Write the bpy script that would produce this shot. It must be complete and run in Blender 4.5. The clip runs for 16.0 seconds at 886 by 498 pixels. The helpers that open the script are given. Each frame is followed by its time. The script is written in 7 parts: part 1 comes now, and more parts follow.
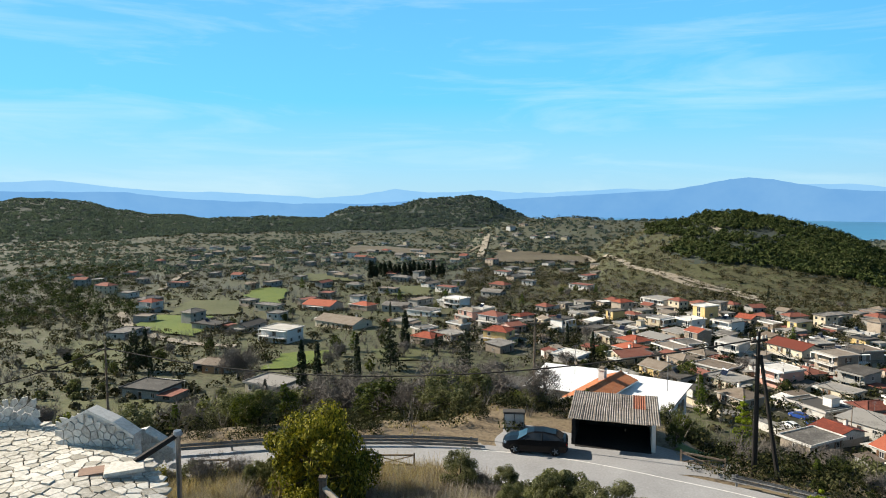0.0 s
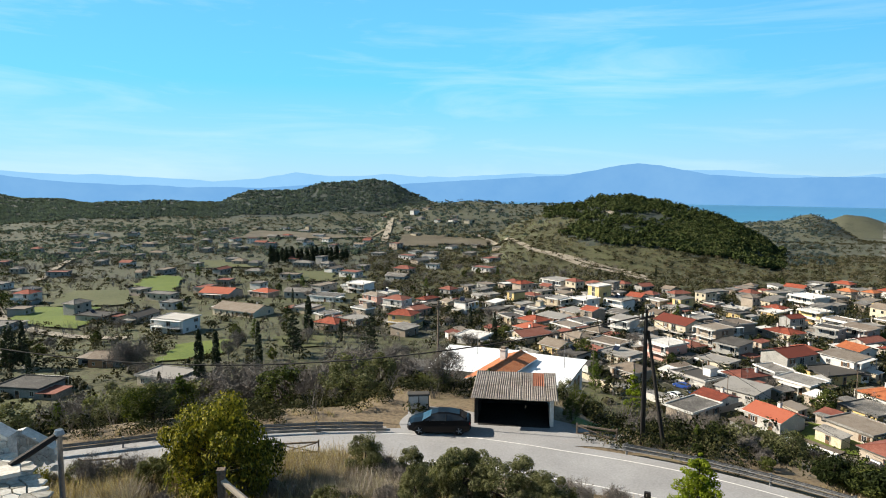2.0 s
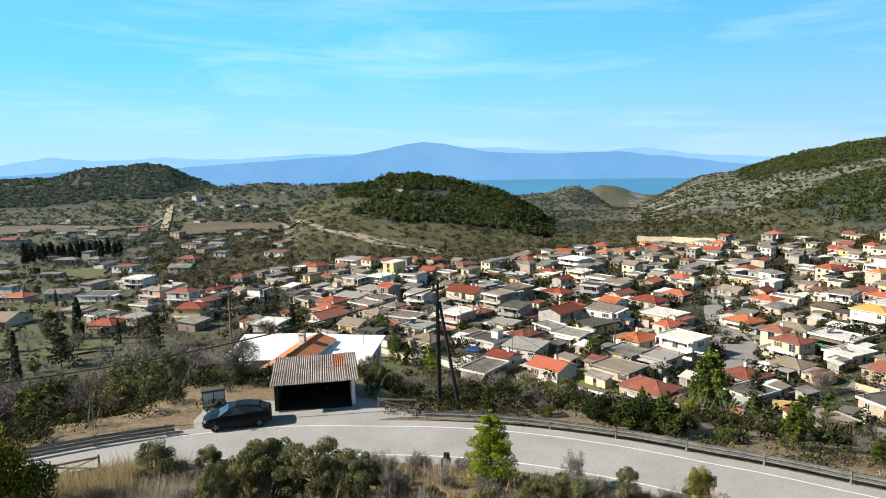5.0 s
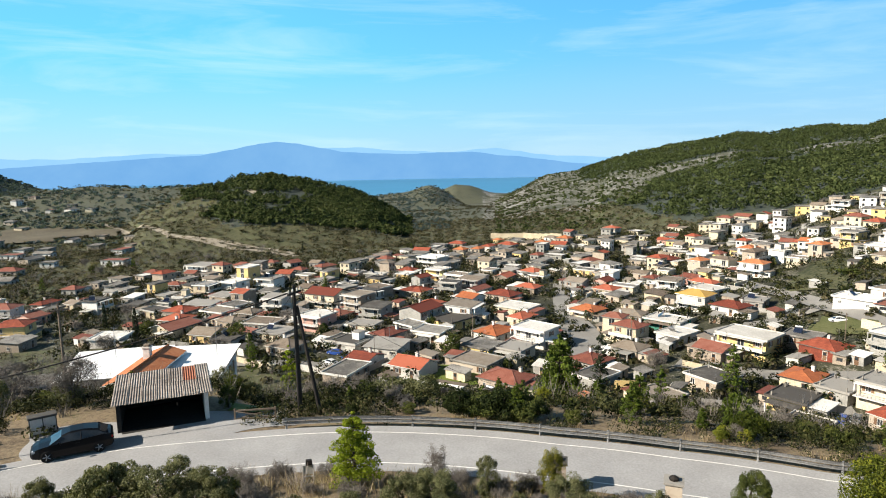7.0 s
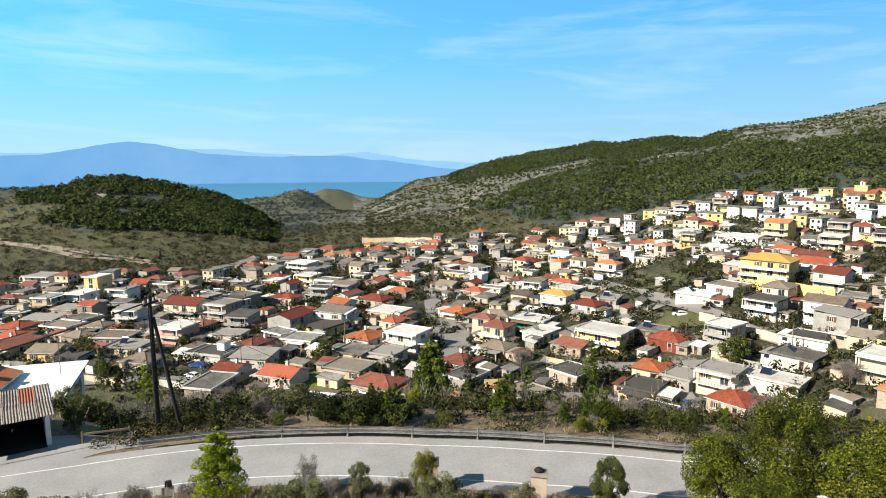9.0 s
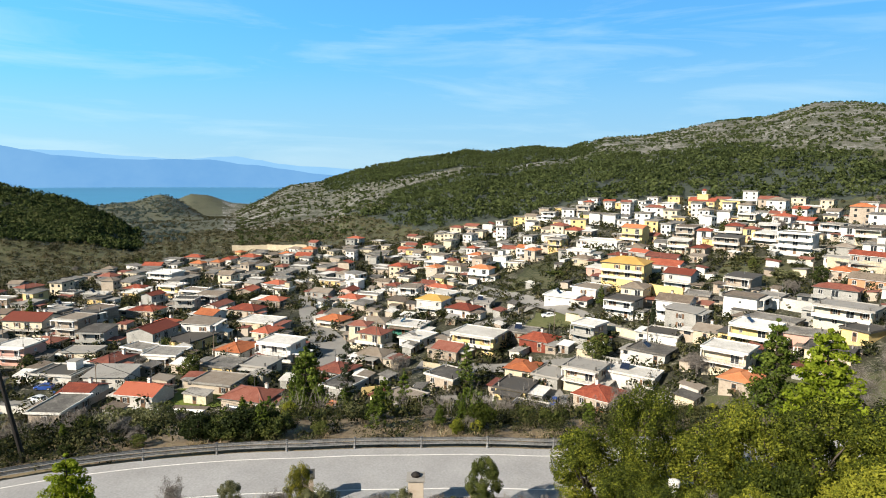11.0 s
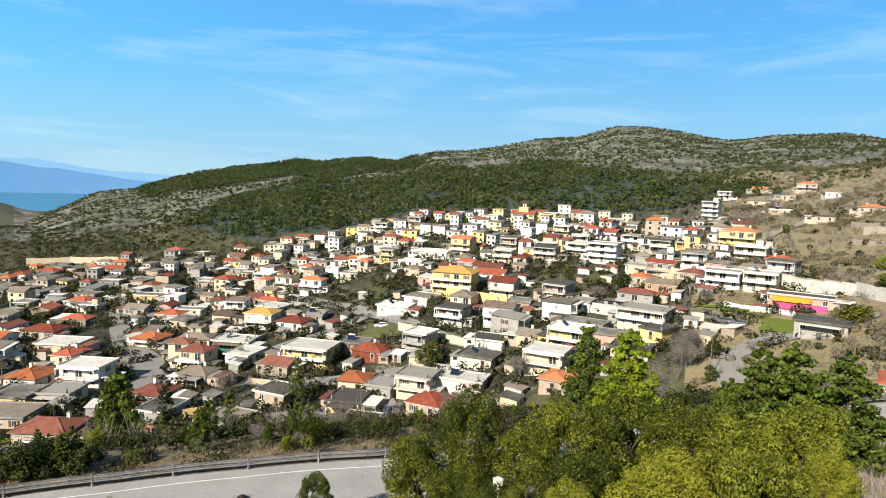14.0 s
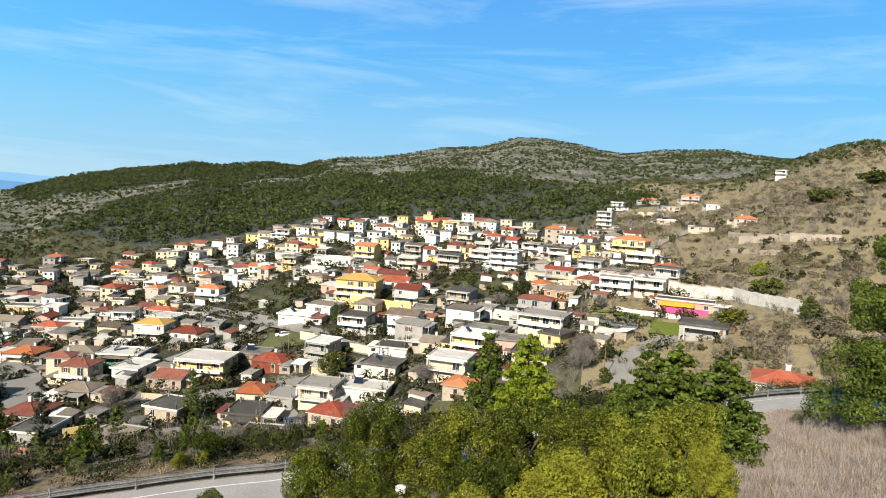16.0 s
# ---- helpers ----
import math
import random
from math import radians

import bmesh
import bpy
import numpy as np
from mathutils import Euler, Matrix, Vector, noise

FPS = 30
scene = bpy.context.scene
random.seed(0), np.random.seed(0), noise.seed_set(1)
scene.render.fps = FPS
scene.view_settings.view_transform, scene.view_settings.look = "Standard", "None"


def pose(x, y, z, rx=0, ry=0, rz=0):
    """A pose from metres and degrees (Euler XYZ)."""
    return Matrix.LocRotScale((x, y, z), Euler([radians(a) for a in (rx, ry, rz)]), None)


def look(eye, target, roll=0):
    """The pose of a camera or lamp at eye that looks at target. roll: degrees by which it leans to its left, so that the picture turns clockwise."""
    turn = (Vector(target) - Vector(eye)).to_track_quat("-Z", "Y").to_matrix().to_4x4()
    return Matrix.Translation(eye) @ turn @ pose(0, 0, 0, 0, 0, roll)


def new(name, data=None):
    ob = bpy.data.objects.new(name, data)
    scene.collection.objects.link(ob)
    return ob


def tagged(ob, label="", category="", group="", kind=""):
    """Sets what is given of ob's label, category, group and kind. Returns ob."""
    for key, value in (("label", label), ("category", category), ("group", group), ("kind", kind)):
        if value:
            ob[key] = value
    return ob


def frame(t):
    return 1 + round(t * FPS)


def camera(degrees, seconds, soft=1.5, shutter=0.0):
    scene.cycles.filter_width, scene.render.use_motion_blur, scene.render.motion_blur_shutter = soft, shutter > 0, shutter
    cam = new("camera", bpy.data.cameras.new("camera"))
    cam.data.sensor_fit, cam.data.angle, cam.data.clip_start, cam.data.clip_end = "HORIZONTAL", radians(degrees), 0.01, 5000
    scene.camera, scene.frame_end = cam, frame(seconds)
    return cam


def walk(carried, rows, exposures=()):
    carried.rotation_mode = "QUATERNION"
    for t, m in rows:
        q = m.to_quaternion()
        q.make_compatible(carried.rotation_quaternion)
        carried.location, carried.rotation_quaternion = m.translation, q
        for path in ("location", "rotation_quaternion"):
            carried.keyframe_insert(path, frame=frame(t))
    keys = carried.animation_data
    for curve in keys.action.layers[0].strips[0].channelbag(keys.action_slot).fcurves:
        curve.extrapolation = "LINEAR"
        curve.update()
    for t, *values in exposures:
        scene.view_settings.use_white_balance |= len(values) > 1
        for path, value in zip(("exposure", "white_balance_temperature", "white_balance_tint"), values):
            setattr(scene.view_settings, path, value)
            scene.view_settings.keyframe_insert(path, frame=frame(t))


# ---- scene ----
cam = camera(68.92, 16.0, soft=1.0)
# seconds, turn, tilt and lean of a camera held at arm's length by someone who turns on the spot
TURNS = [
    (0.0, 0.0, -4.7, 0.0), (0.5, -2.28, -4.8, .18), (1.0, -4.62, -4.98, .31), (1.5, -6.61, -5.53, .5), (2.0, -8.53, -6.09, .24),
    (2.5, -11.18, -6.63, -.1), (3.0, -14.57, -7.05, -.26), (3.5, -17.99, -7.37, -.33), (4.0, -20.95, -7.61, -.5),
    (6.5, -36.03, -8.18, -1.25), (7.0, -39.31, -8.15, -1.0), (7.5, -42.34, -8.11, -.74), (8.0, -45.16, -8.04, -.31),
    (8.5, -48.01, -7.95, -.25), (9.0, -50.78, -7.87, -.11), (11.5, -64.54, -7.13, .93), (12.0, -67.22, -7.04, 1.15),
    (12.5, -69.7, -6.78, 1.4), (13.0, -72.08, -6.46, 1.49), (13.5, -74.48, -6.18, 1.59), (14.0, -76.62, -5.93, 2.1),
    (14.5, -78.52, -5.64, 2.35), (15.0, -80.61, -5.39, 2.42), (15.5, -82.85, -5.15, 2.44), (16.0, -85.06, -4.9, 3.04),
]
ARM = 0.45
walk(cam, [(t, pose(ARM * math.sin(radians(-a)), ARM * (math.cos(radians(a)) - 1), 0, 90 + p, 0, a) @ pose(0, 0, 0, 0, 0, q)) for t, a, p, q in TURNS],
     exposures=[(0.0, 1.02), (4.0, 1.15), (8.5, 1.13), (12.0, 1.05), (16.0, 1.03)])

# ---- daylight ----
SUN_B, SUN_EL = -70.0, 31.0
sun_way = Vector((math.sin(radians(SUN_B)) * math.cos(radians(SUN_EL)), math.cos(radians(SUN_B)) * math.cos(radians(SUN_EL)), math.sin(radians(SUN_EL))))
sun = new("sun", bpy.data.lights.new("sun", "SUN"))
sun.data.energy, sun.data.angle, sun.data.color = 5.0, radians(0.6), (1.0, .91, .77)
sun.matrix_world = look(sun_way * 300, (0, 0, 0))

sky = bpy.data.worlds.new("sky")
scene.world = sky
sky.use_nodes = True
nt_ = sky.node_tree
nt_.nodes.clear()


def node(tree, kind, **values):
    n = tree.nodes.new(kind)
    for key, value in values.items():
        n.inputs[key.replace("_", " ")].default_value = value
    return n


def ramp(tree, fac, *stops):
    n = tree.nodes.new("ShaderNodeValToRGB")
    while len(n.color_ramp.elements) < len(stops):
        n.color_ramp.elements.new(.5)
    for e, (at, colour) in zip(n.color_ramp.elements, stops):
        e.position, e.color = at, (*colour, 1)
    tree.links.new(fac, n.inputs[0])
    return n.outputs[0]


def mixed(tree, fac, a, b, how="MIX"):
    n = tree.nodes.new("ShaderNodeMix")
    n.data_type, n.blend_type = "RGBA", how
    for socket, value in ((n.inputs[0], fac), (n.inputs[6], a), (n.inputs[7], b)):
        if hasattr(value, "links"):
            tree.links.new(value, socket)
        else:
            socket.default_value = value if not isinstance(value, tuple) else (*value, 1)
    return n.outputs[2]


st = nt_.nodes.new("ShaderNodeTexSky")
st.sky_type, st.sun_disc = "NISHITA", False
st.sun_elevation, st.sun_rotation = radians(SUN_EL), radians(SUN_B)
st.altitude, st.air_density, st.dust_density, st.ozone_density = 300, 1.0, .6, 2.5
tc = nt_.nodes.new("ShaderNodeTexCoord")
sep = nt_.nodes.new("ShaderNodeSeparateXYZ")
nt_.links.new(tc.outputs["Generated"], sep.inputs[0])
# clear winter air: cyan towards the sun's side, deeper blue away from it, paler at the skyline
toward = ramp(nt_, sep.outputs[2], (0.0, (4.8, 8.1, 10.0)), (.05, (3.6, 7.9, 10.6)), (.14, (1.7, 7.2, 11.3)), (.30, (1.5, 5.9, 11.3)), (.42, (.8, 1.8, 3.2)), (.8, (.45, .8, 1.3)))
away = ramp(nt_, sep.outputs[2], (0.0, (3.6, 6.4, 8.8)), (.10, (2.6, 6.0, 9.4)), (.20, (1.2, 4.9, 9.8)), (.32, (.9, 3.7, 9.4)), (.42, (.6, 1.5, 3.2)), (.8, (.4, .75, 1.3)))
side = nt_.nodes.new("ShaderNodeMapRange")
side.inputs[1].default_value, side.inputs[2].default_value = .4, 1.05
nt_.links.new(sep.outputs[0], side.inputs[0])
air = mixed(nt_, side.outputs[0], toward, away)
hs = nt_.nodes.new("ShaderNodeMix")
hs.data_type = "RGBA"
hs.inputs[0].default_value = .9
nt_.links.new(st.outputs[0], hs.inputs[6])
nt_.links.new(air, hs.inputs[7])
mp = nt_.nodes.new("ShaderNodeMapping")
mp.inputs["Scale"].default_value, mp.inputs["Rotation"].default_value = (1.2, 1.2, 9.0), (.06, .10, 0)
nt_.links.new(tc.outputs["Generated"], mp.inputs[0])
cn = node(nt_, "ShaderNodeTexNoise", Scale=2.3, Detail=7.0, Roughness=.6, Distortion=.5)
nt_.links.new(mp.outputs[0], cn.inputs[0])
veil = ramp(nt_, cn.outputs[0], (.47, (0, 0, 0)), (.76, (.44, .44, .44)))
cloudy = mixed(nt_, veil, hs.outputs[2], (7.4, 9.6, 10.4))
bg = node(nt_, "ShaderNodeBackground", Strength=.0495)
nt_.links.new(cloudy, bg.inputs[0])
wo = nt_.nodes.new("ShaderNodeOutputWorld")
nt_.links.new(bg.outputs[0], wo.inputs[0])

# ---- the lie of the land: bearing (degrees from the first view, to the right) and distance from the terrace ----
RINGS = (0, 130, 180, 230, 310, 420, 600, 900, 1400, 2200, 3000, 5000)
COLUMNS = []


def column(bearing, *heights):
    """Ground heights at RINGS along one bearing."""
    COLUMNS.append((bearing, heights))


column(-180, -6, -6, 0, 10, 20, 30, 50, 80, 90, 60, 0, -60)
column(-70, -40, -46, -49, -52, -56, -59, -63, -67, -72, -110, -165, -170)
column(-15, -40, -46, -49, -52, -56, -59, -62, -66, -71, -120, -165, -170)
column(10, -40, -47, -50, -52, -55, -58, -62, -66, -75, -120, -165, -170)
column(25, -40, -49, -51, -52, -54, -56, -60, -66, -80, -140, -165, -170)
column(35, -40, -49, -51, -52, -54, -57, -62, -74, -105, -165, -170, -175)
column(43, -40, -49, -51, -52, -54, -56, -60, -72, -105, -165, -170, -175)
column(55, -40, -50, -51, -51, -52, -52, -55, -70, -100, -150, -165, -170)
column(65, -40, -50, -49, -47, -45, -40, -48, -60, -80, -150, -165, -170)
column(75, -40, -49, -44, -37, -29, -21, -20, -40, -60, -140, -165, -170)
column(90, -38, -42, -38, -31, -23, -18, -8, -20, -40, -120, -165, -170)
column(105, -30, -36, -29, -23, -14, -6, 8, 0, -20, -90, -165, -170)
column(118, -26, -30, -20, -11, 4, 22, 58, 40, 0, -60, -165, -170)
column(140, -20, -16, -8, 2, 20, 40, 70, 60, 20, -40, -100, -150)
column(180, -6, -6, 0, 10, 20, 30, 50, 80, 90, 60, 0, -60)

# the road that crosses the slope below the terrace: bearing and distance of its middle
ROAD_B = np.array((-180, -70, -45, -20, -7, 2, 12, 20, 31, 40, 50, 60, 72, 82, 90, 97, 103, 109, 114, 120, 150, 180), float)
ROAD_R = np.array((60, 60, 45.6, 41.7, 40.6, 39.9, 38.9, 37.6, 36.6, 35.6, 34.6, 34.4, 35.0, 37.4, 41.0, 45.5, 50.5, 57, 64, 72, 60, 60), float)
ROAD_Z = -16.9
COL_B = np.array([c[0] for c in COLUMNS], float)
COL_Z = np.array([c[1] for c in COLUMNS], float)
LOG_R = np.log(np.array(RINGS, float) + 40)

# ridges: distance of the foot and of the crest, and the crest's outline as bearing and angle above the eye's level
RIDGES = []


def ridge(foot, crest, power, *outline):
    o = np.array(outline, float).reshape(-1, 2)
    RIDGES.append((foot, crest, power, o[:, 0], o[:, 1]))


ridge(1150, 1900, 1.0, -60, -1.5, -45, -.6, -34.2, -.45, -33.3, -.21, -32.3, -.33, -30.5, -.25, -28.6, -.5, -27, -1.11, -24.6, -1.5, -22, -1.55, -20, -1.98, -16, -2.6)
ridge(1000, 1500, 1.0, -26, -2.6, -20.1, -1.95, -17.2, -1.9, -14, -1.83, -11, -1.95, -7, -2.6)
ridge(1000, 1450, 1.0, -14, -3.4, -10.6, -1.95, -8.15, -1.02, -4.2, -.95, -1.95, -.22, .8, -.26, 2.3, -.02, 3.8, -.16, 5.8, -1.2, 7.5, -1.85, 11, -3.0)
ridge(560, 950, .9, 2, -3.2, 5, -2.3, 7.5, -1.95, 10.7, -1.8, 13.6, -1.95, 17.8, -2.08, 20.4, -2.0, 23, -2.2, 28, -3.2, 33, -5)
ridge(430, 640, .9, 13, -4.4, 17.8, -2.5, 19.8, -1.95, 21.9, -1.42, 24.6, -1.35, 27.4, -1.85, 30.3, -2.65, 32.7, -3.35, 35.2, -4.8, 36.6, -6.2, 39, -7)
ridge(900, 1300, 1.0, 31, -4, 34, -3.3, 36.4, -3, 37.6, -2.6, 38.3, -2.47, 39, -2.7, 39.7, -3.05, 41.6, -4.4, 43, -5)
ridge(1900, 2150, 1.0, 37, -3.6, 39.5, -2.8, 40.5, -2.4, 41.7, -2.55, 43.6, -3.1, 46, -3.25, 49, -4)
ridge(560, 1300, .85, 42.5, -4.5, 43.6, -4.1, 45.6, -3.08, 48.4, -1.75, 51.1, -1.36, 54.1, -.28, 59, .68, 62, 1.1)
ridge(455, 1250, .85, 52, -2.2, 54.1, -.4, 59, .6, 63.7, 1.43, 66, 1.22, 69.7, 1.8, 72.3, 1.6, 75.6, 2.6, 78.7, 2.75, 81.7, 3.37, 84.4, 4.0, 87.8, 4.25, 91.2, 5.3, 94.6, 5.03, 98.2, 4.4, 100, 4.15, 102.7, 4.5, 107.9, 4.7, 112, 4.1, 116, 3.8, 125, 4)
ridge(440, 760, .9, 52, -5.5, 55.5, -3.0, 59.8, -1.6, 64.4, -.35, 70.2, -.75, 74.1, -1.05, 79, -.5, 84, .2, 90, -.6, 96, -1.6, 104, -2)


def smooth(a, b, x):
    s = np.clip((x - a) / (b - a), 0, 1)
    return s * s * (3 - 2 * s)


def waves(x, y, size):
    """A gentle, endless unevenness between about -1 and 1."""
    u, v = x / size, y / size
    return (np.sin(u * 1.7 + 1.3 * np.sin(v * 1.1 + .4)) + np.sin(v * 1.9 + 1.7 * np.sin(u * .8 + 2.1)) + .6 * np.sin(2.7 * u + 3.1 * v + 1.0)) / 2.6


def polar(x, y):
    return np.degrees(np.arctan2(x, y)), np.hypot(x, y)


def valley(b, r):
    lr = np.log(r + 40)
    i = np.clip(np.searchsorted(COL_B, b) - 1, 0, len(COL_B) - 2)
    k = np.clip(np.searchsorted(LOG_R, lr) - 1, 0, len(LOG_R) - 2)
    u = np.clip((b - COL_B[i]) / (COL_B[i + 1] - COL_B[i]), 0, 1)
    w = np.clip((lr - LOG_R[k]) / (LOG_R[k + 1] - LOG_R[k]), 0, 1)
    u = u * u * (3 - 2 * u)
    return (COL_Z[i, k] * (1 - u) + COL_Z[i + 1, k] * u) * (1 - w) + (COL_Z[i, k + 1] * (1 - u) + COL_Z[i + 1, k + 1] * u) * w


def ground(x, y):
    """Height of the ground, for arrays or single numbers."""
    x, y = np.asarray(x, float), np.asarray(y, float)
    b, r = polar(x, y)
    z = valley(b, r)
    for foot, crest, power, ob, oe in RIDGES:
        inside = smooth(ob[0] - .01, ob[0] + 1.5, b) * (1 - smooth(ob[-1] - 1.5, ob[-1] + .01, b))
        top = crest * np.tan(np.radians(np.interp(b, ob, oe)))
        low = valley(b, np.full_like(r, foot))
        up = np.clip((r - foot) / (crest - foot), 0, 1) ** power
        down = np.clip((r - crest) / crest, 0, None)
        h = low + (top - low) * up - down * 260
        z = np.where((r > foot) & (inside > 0), np.maximum(z, z + (h - z) * inside), z)
    z = z + waves(x, y, 60) * np.clip((r - 200) / 1500, 0, 1) * 3 + waves(x, y, 23) * np.clip((r - 120) / 900, 0, .8)
    # the slope above the road, its bench, and the drop below it
    rr = np.interp(b, ROAD_B, ROAD_R)
    lot = 6.0 * smooth(-1, 6, b) * (1 - smooth(18, 23, b))
    inner = -8.5 + (ROAD_Z + 8.5) * np.clip(r / np.maximum(rr - 3.6, 1), 0, 1) ** 1.15
    inner = np.where(r < 7, -1.75 - (np.clip(r, 2.4, 7) - 2.4) / 4.6 * 7.6, inner)
    out = rr + 4.4 + lot
    fall = smooth(0, 1, (r - out) / np.maximum(106 - out, 20))
    drop = ROAD_Z + (z - ROAD_Z) * (fall * .75 + .25 * np.clip((r - out) / np.maximum(106 - out, 20), 0, 1))
    bank = np.where(r < rr - 3.6, inner + .25 * waves(x, y, 2.7) * np.clip((rr - 3.6 - r) / 4, 0, 1), np.where(r < out, ROAD_Z, drop))
    return np.where(r < 125, bank, z)

# ---- materials ----
DULL = .70                                             # every base colour but the haze is scaled down, to deepen the shade


def material(name, *colours, size=1.0, fine=12.0, rough=.85, metal=0.0, bump=.3, vary=.0, leaf=0.0, glow=0.0, island=0.0, stretch=(1, 1, 1), relief=.05, spec=.3, haze=False, span=(.36, .64)):
    """A surface whose colours drift at a coarse scale (1/size metres) and a fine one, with relief; vary: from object to object."""
    m = bpy.data.materials.new(name)
    m.use_nodes = True
    t = m.node_tree
    t.nodes.clear()
    out = t.nodes.new("ShaderNodeOutputMaterial")
    geo = t.nodes.new("ShaderNodeNewGeometry")
    mapping = t.nodes.new("ShaderNodeMapping")
    mapping.inputs["Scale"].default_value = stretch
    t.links.new(geo.outputs["Position"], mapping.inputs[0])
    a = node(t, "ShaderNodeTexNoise", Scale=size, Detail=5.0, Roughness=.65)
    b = node(t, "ShaderNodeTexNoise", Scale=size * fine, Detail=4.0, Roughness=.7)
    for n in (a, b):
        t.links.new(mapping.outputs[0], n.inputs[0])
    both = t.nodes.new("ShaderNodeMath")
    both.operation = "MULTIPLY_ADD"
    t.links.new(b.outputs[0], both.inputs[0])
    both.inputs[1].default_value = .55
    half = t.nodes.new("ShaderNodeMath")
    half.operation = "MULTIPLY"
    half.inputs[1].default_value = .45
    t.links.new(a.outputs[0], half.inputs[0])
    t.links.new(half.outputs[0], both.inputs[2])
    fac = both.outputs[0]
    if island or vary:
        src = t.nodes.new("ShaderNodeObjectInfo").outputs["Random"] if vary else geo.outputs["Random Per Island"]
        if vary and island:                              # from tree to tree, and from spray to spray
            both_ways = t.nodes.new("ShaderNodeMath")
            both_ways.operation = "MULTIPLY_ADD"
            t.links.new(geo.outputs["Random Per Island"], both_ways.inputs[0])
            both_ways.inputs[1].default_value = island / vary
            t.links.new(src, both_ways.inputs[2])
            src = both_ways.outputs[0]
        shift = t.nodes.new("ShaderNodeMath")
        shift.operation = "MULTIPLY_ADD"
        t.links.new(src, shift.inputs[0])
        shift.inputs[1].default_value = vary or island
        shift.inputs[2].default_value = -(vary + island) / 2
        add = t.nodes.new("ShaderNodeMath")
        add.operation = "ADD"
        t.links.new(fac, add.inputs[0])
        t.links.new(shift.outputs[0], add.inputs[1])
        fac = add.outputs[0]
    if not haze:
        colours = [tuple(v * DULL for v in c) for c in colours]
    k = len(colours)
    stops = [(span[0] + (span[1] - span[0]) * i / max(k - 1, 1), c) for i, c in enumerate(colours)]
    colour = ramp(t, fac, *stops)
    if leaf:
        d = node(t, "ShaderNodeBsdfPrincipled", Roughness=rough)
        d.inputs["Specular IOR Level"].default_value = spec
        t.links.new(colour, d.inputs["Base Color"])
        tr = t.nodes.new("ShaderNodeBsdfTranslucent")
        t.links.new(mixed(t, 1.0, colour, (1.0, 1.05, .55), "MULTIPLY"), tr.inputs[0])
        mx = t.nodes.new("ShaderNodeMixShader")
        mx.inputs[0].default_value = leaf
        t.links.new(d.outputs[0], mx.inputs[1])
        t.links.new(tr.outputs[0], mx.inputs[2])
        t.links.new(mx.outputs[0], out.inputs[0])
        return m
    p = node(t, "ShaderNodeBsdfPrincipled", Roughness=rough, Metallic=metal)
    p.inputs["Specular IOR Level"].default_value = spec
    t.links.new(colour, p.inputs["Base Color"])
    # black base: only the painted haze colour shows, as emission
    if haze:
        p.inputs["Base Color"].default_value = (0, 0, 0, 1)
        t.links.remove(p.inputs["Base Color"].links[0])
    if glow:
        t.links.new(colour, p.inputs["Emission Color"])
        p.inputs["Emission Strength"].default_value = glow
    if bump:
        bp = node(t, "ShaderNodeBump", Strength=bump, Distance=relief)
        t.links.new(both.outputs[0], bp.inputs["Height"])
        t.links.new(bp.outputs[0], p.inputs["Normal"])
    t.links.new(p.outputs[0], out.inputs[0])
    return m


M = {}
M["scrub"] = material("scrub_ground", (.034, .040, .014), (.066, .070, .028), (.115, .108, .060), (.085, .105, .034), (.16, .145, .095), size=.035, fine=16, bump=.9, relief=.6, span=(.38, .62))
M["rocky"] = material("rocky_slope", (.045, .052, .024), (.085, .09, .048), (.15, .143, .115), (.27, .26, .24), (.39, .378, .355), size=.022, fine=14, bump=1.0, relief=2.0, span=(.41, .61))
M["woods"] = material("wood_floor", (.040, .052, .044), (.058, .072, .058), (.080, .092, .070), size=.05, fine=9, bump=.5, relief=.8)
M["plain"] = material("dark_winter_plain", (.050, .058, .036), (.076, .084, .050), (.11, .108, .072), (.082, .096, .048), (.17, .155, .115), size=.02, fine=14, bump=.9, relief=.8, span=(.38, .64))
M["bank"] = material("dry_bank", (.095, .07, .045), (.18, .135, .085), (.28, .215, .135), (.13, .125, .055), size=.25, fine=14, bump=.9, relief=.12)
M["town"] = material("town_ground", (.02, .022, .012), (.055, .050, .034), (.04, .05, .018), (.20, .18, .145), (.34, .31, .26), span=(.42, .62), size=.11, fine=12, bump=.4, relief=.1)
M["terrace"] = material("tan_hillside", (.14, .115, .06), (.25, .205, .115), (.34, .28, .17), (.20, .195, .08), size=.06, fine=12, bump=.8, relief=.4)
# haze over the far trees is put into this paler, bluish leaf colour
M["leaf_haze"] = material("hazed_leaves", (.085, .112, .128), (.10, .130, .142), (.118, .148, .152), size=.02, fine=6, leaf=.5, island=.12, spec=.03)
M["grass"] = material("green_grass", (.085, .125, .016), (.13, .18, .022), (.18, .21, .035), size=.06, fine=20, bump=.6, relief=.2)
M["pasture"] = material("pale_pasture", (.065, .080, .024), (.11, .118, .042), (.15, .145, .066), size=.05, fine=20, bump=.6, relief=.2)
M["soil"] = material("ploughed_soil", (.085, .068, .046), (.14, .118, .078), (.19, .17, .115), size=.05, fine=20, bump=.5, relief=.2)
M["track"] = material("pale_track", (.30, .26, .20), (.42, .37, .29), size=.2, fine=12, bump=.3)
M["asphalt"] = material("worn_asphalt", (.31, .305, .305), (.39, .385, .385), (.47, .465, .465), size=.35, fine=22, rough=.8, bump=.25, relief=.02)
M["street"] = material("pale_street", (.24, .23, .215), (.34, .325, .30), size=.2, fine=18, rough=.85, bump=.2)
M["line"] = material("road_paint", (.70, .69, .66), (1.05, 1.04, 1.0), size=2.0, fine=9, rough=.7, bump=.1)
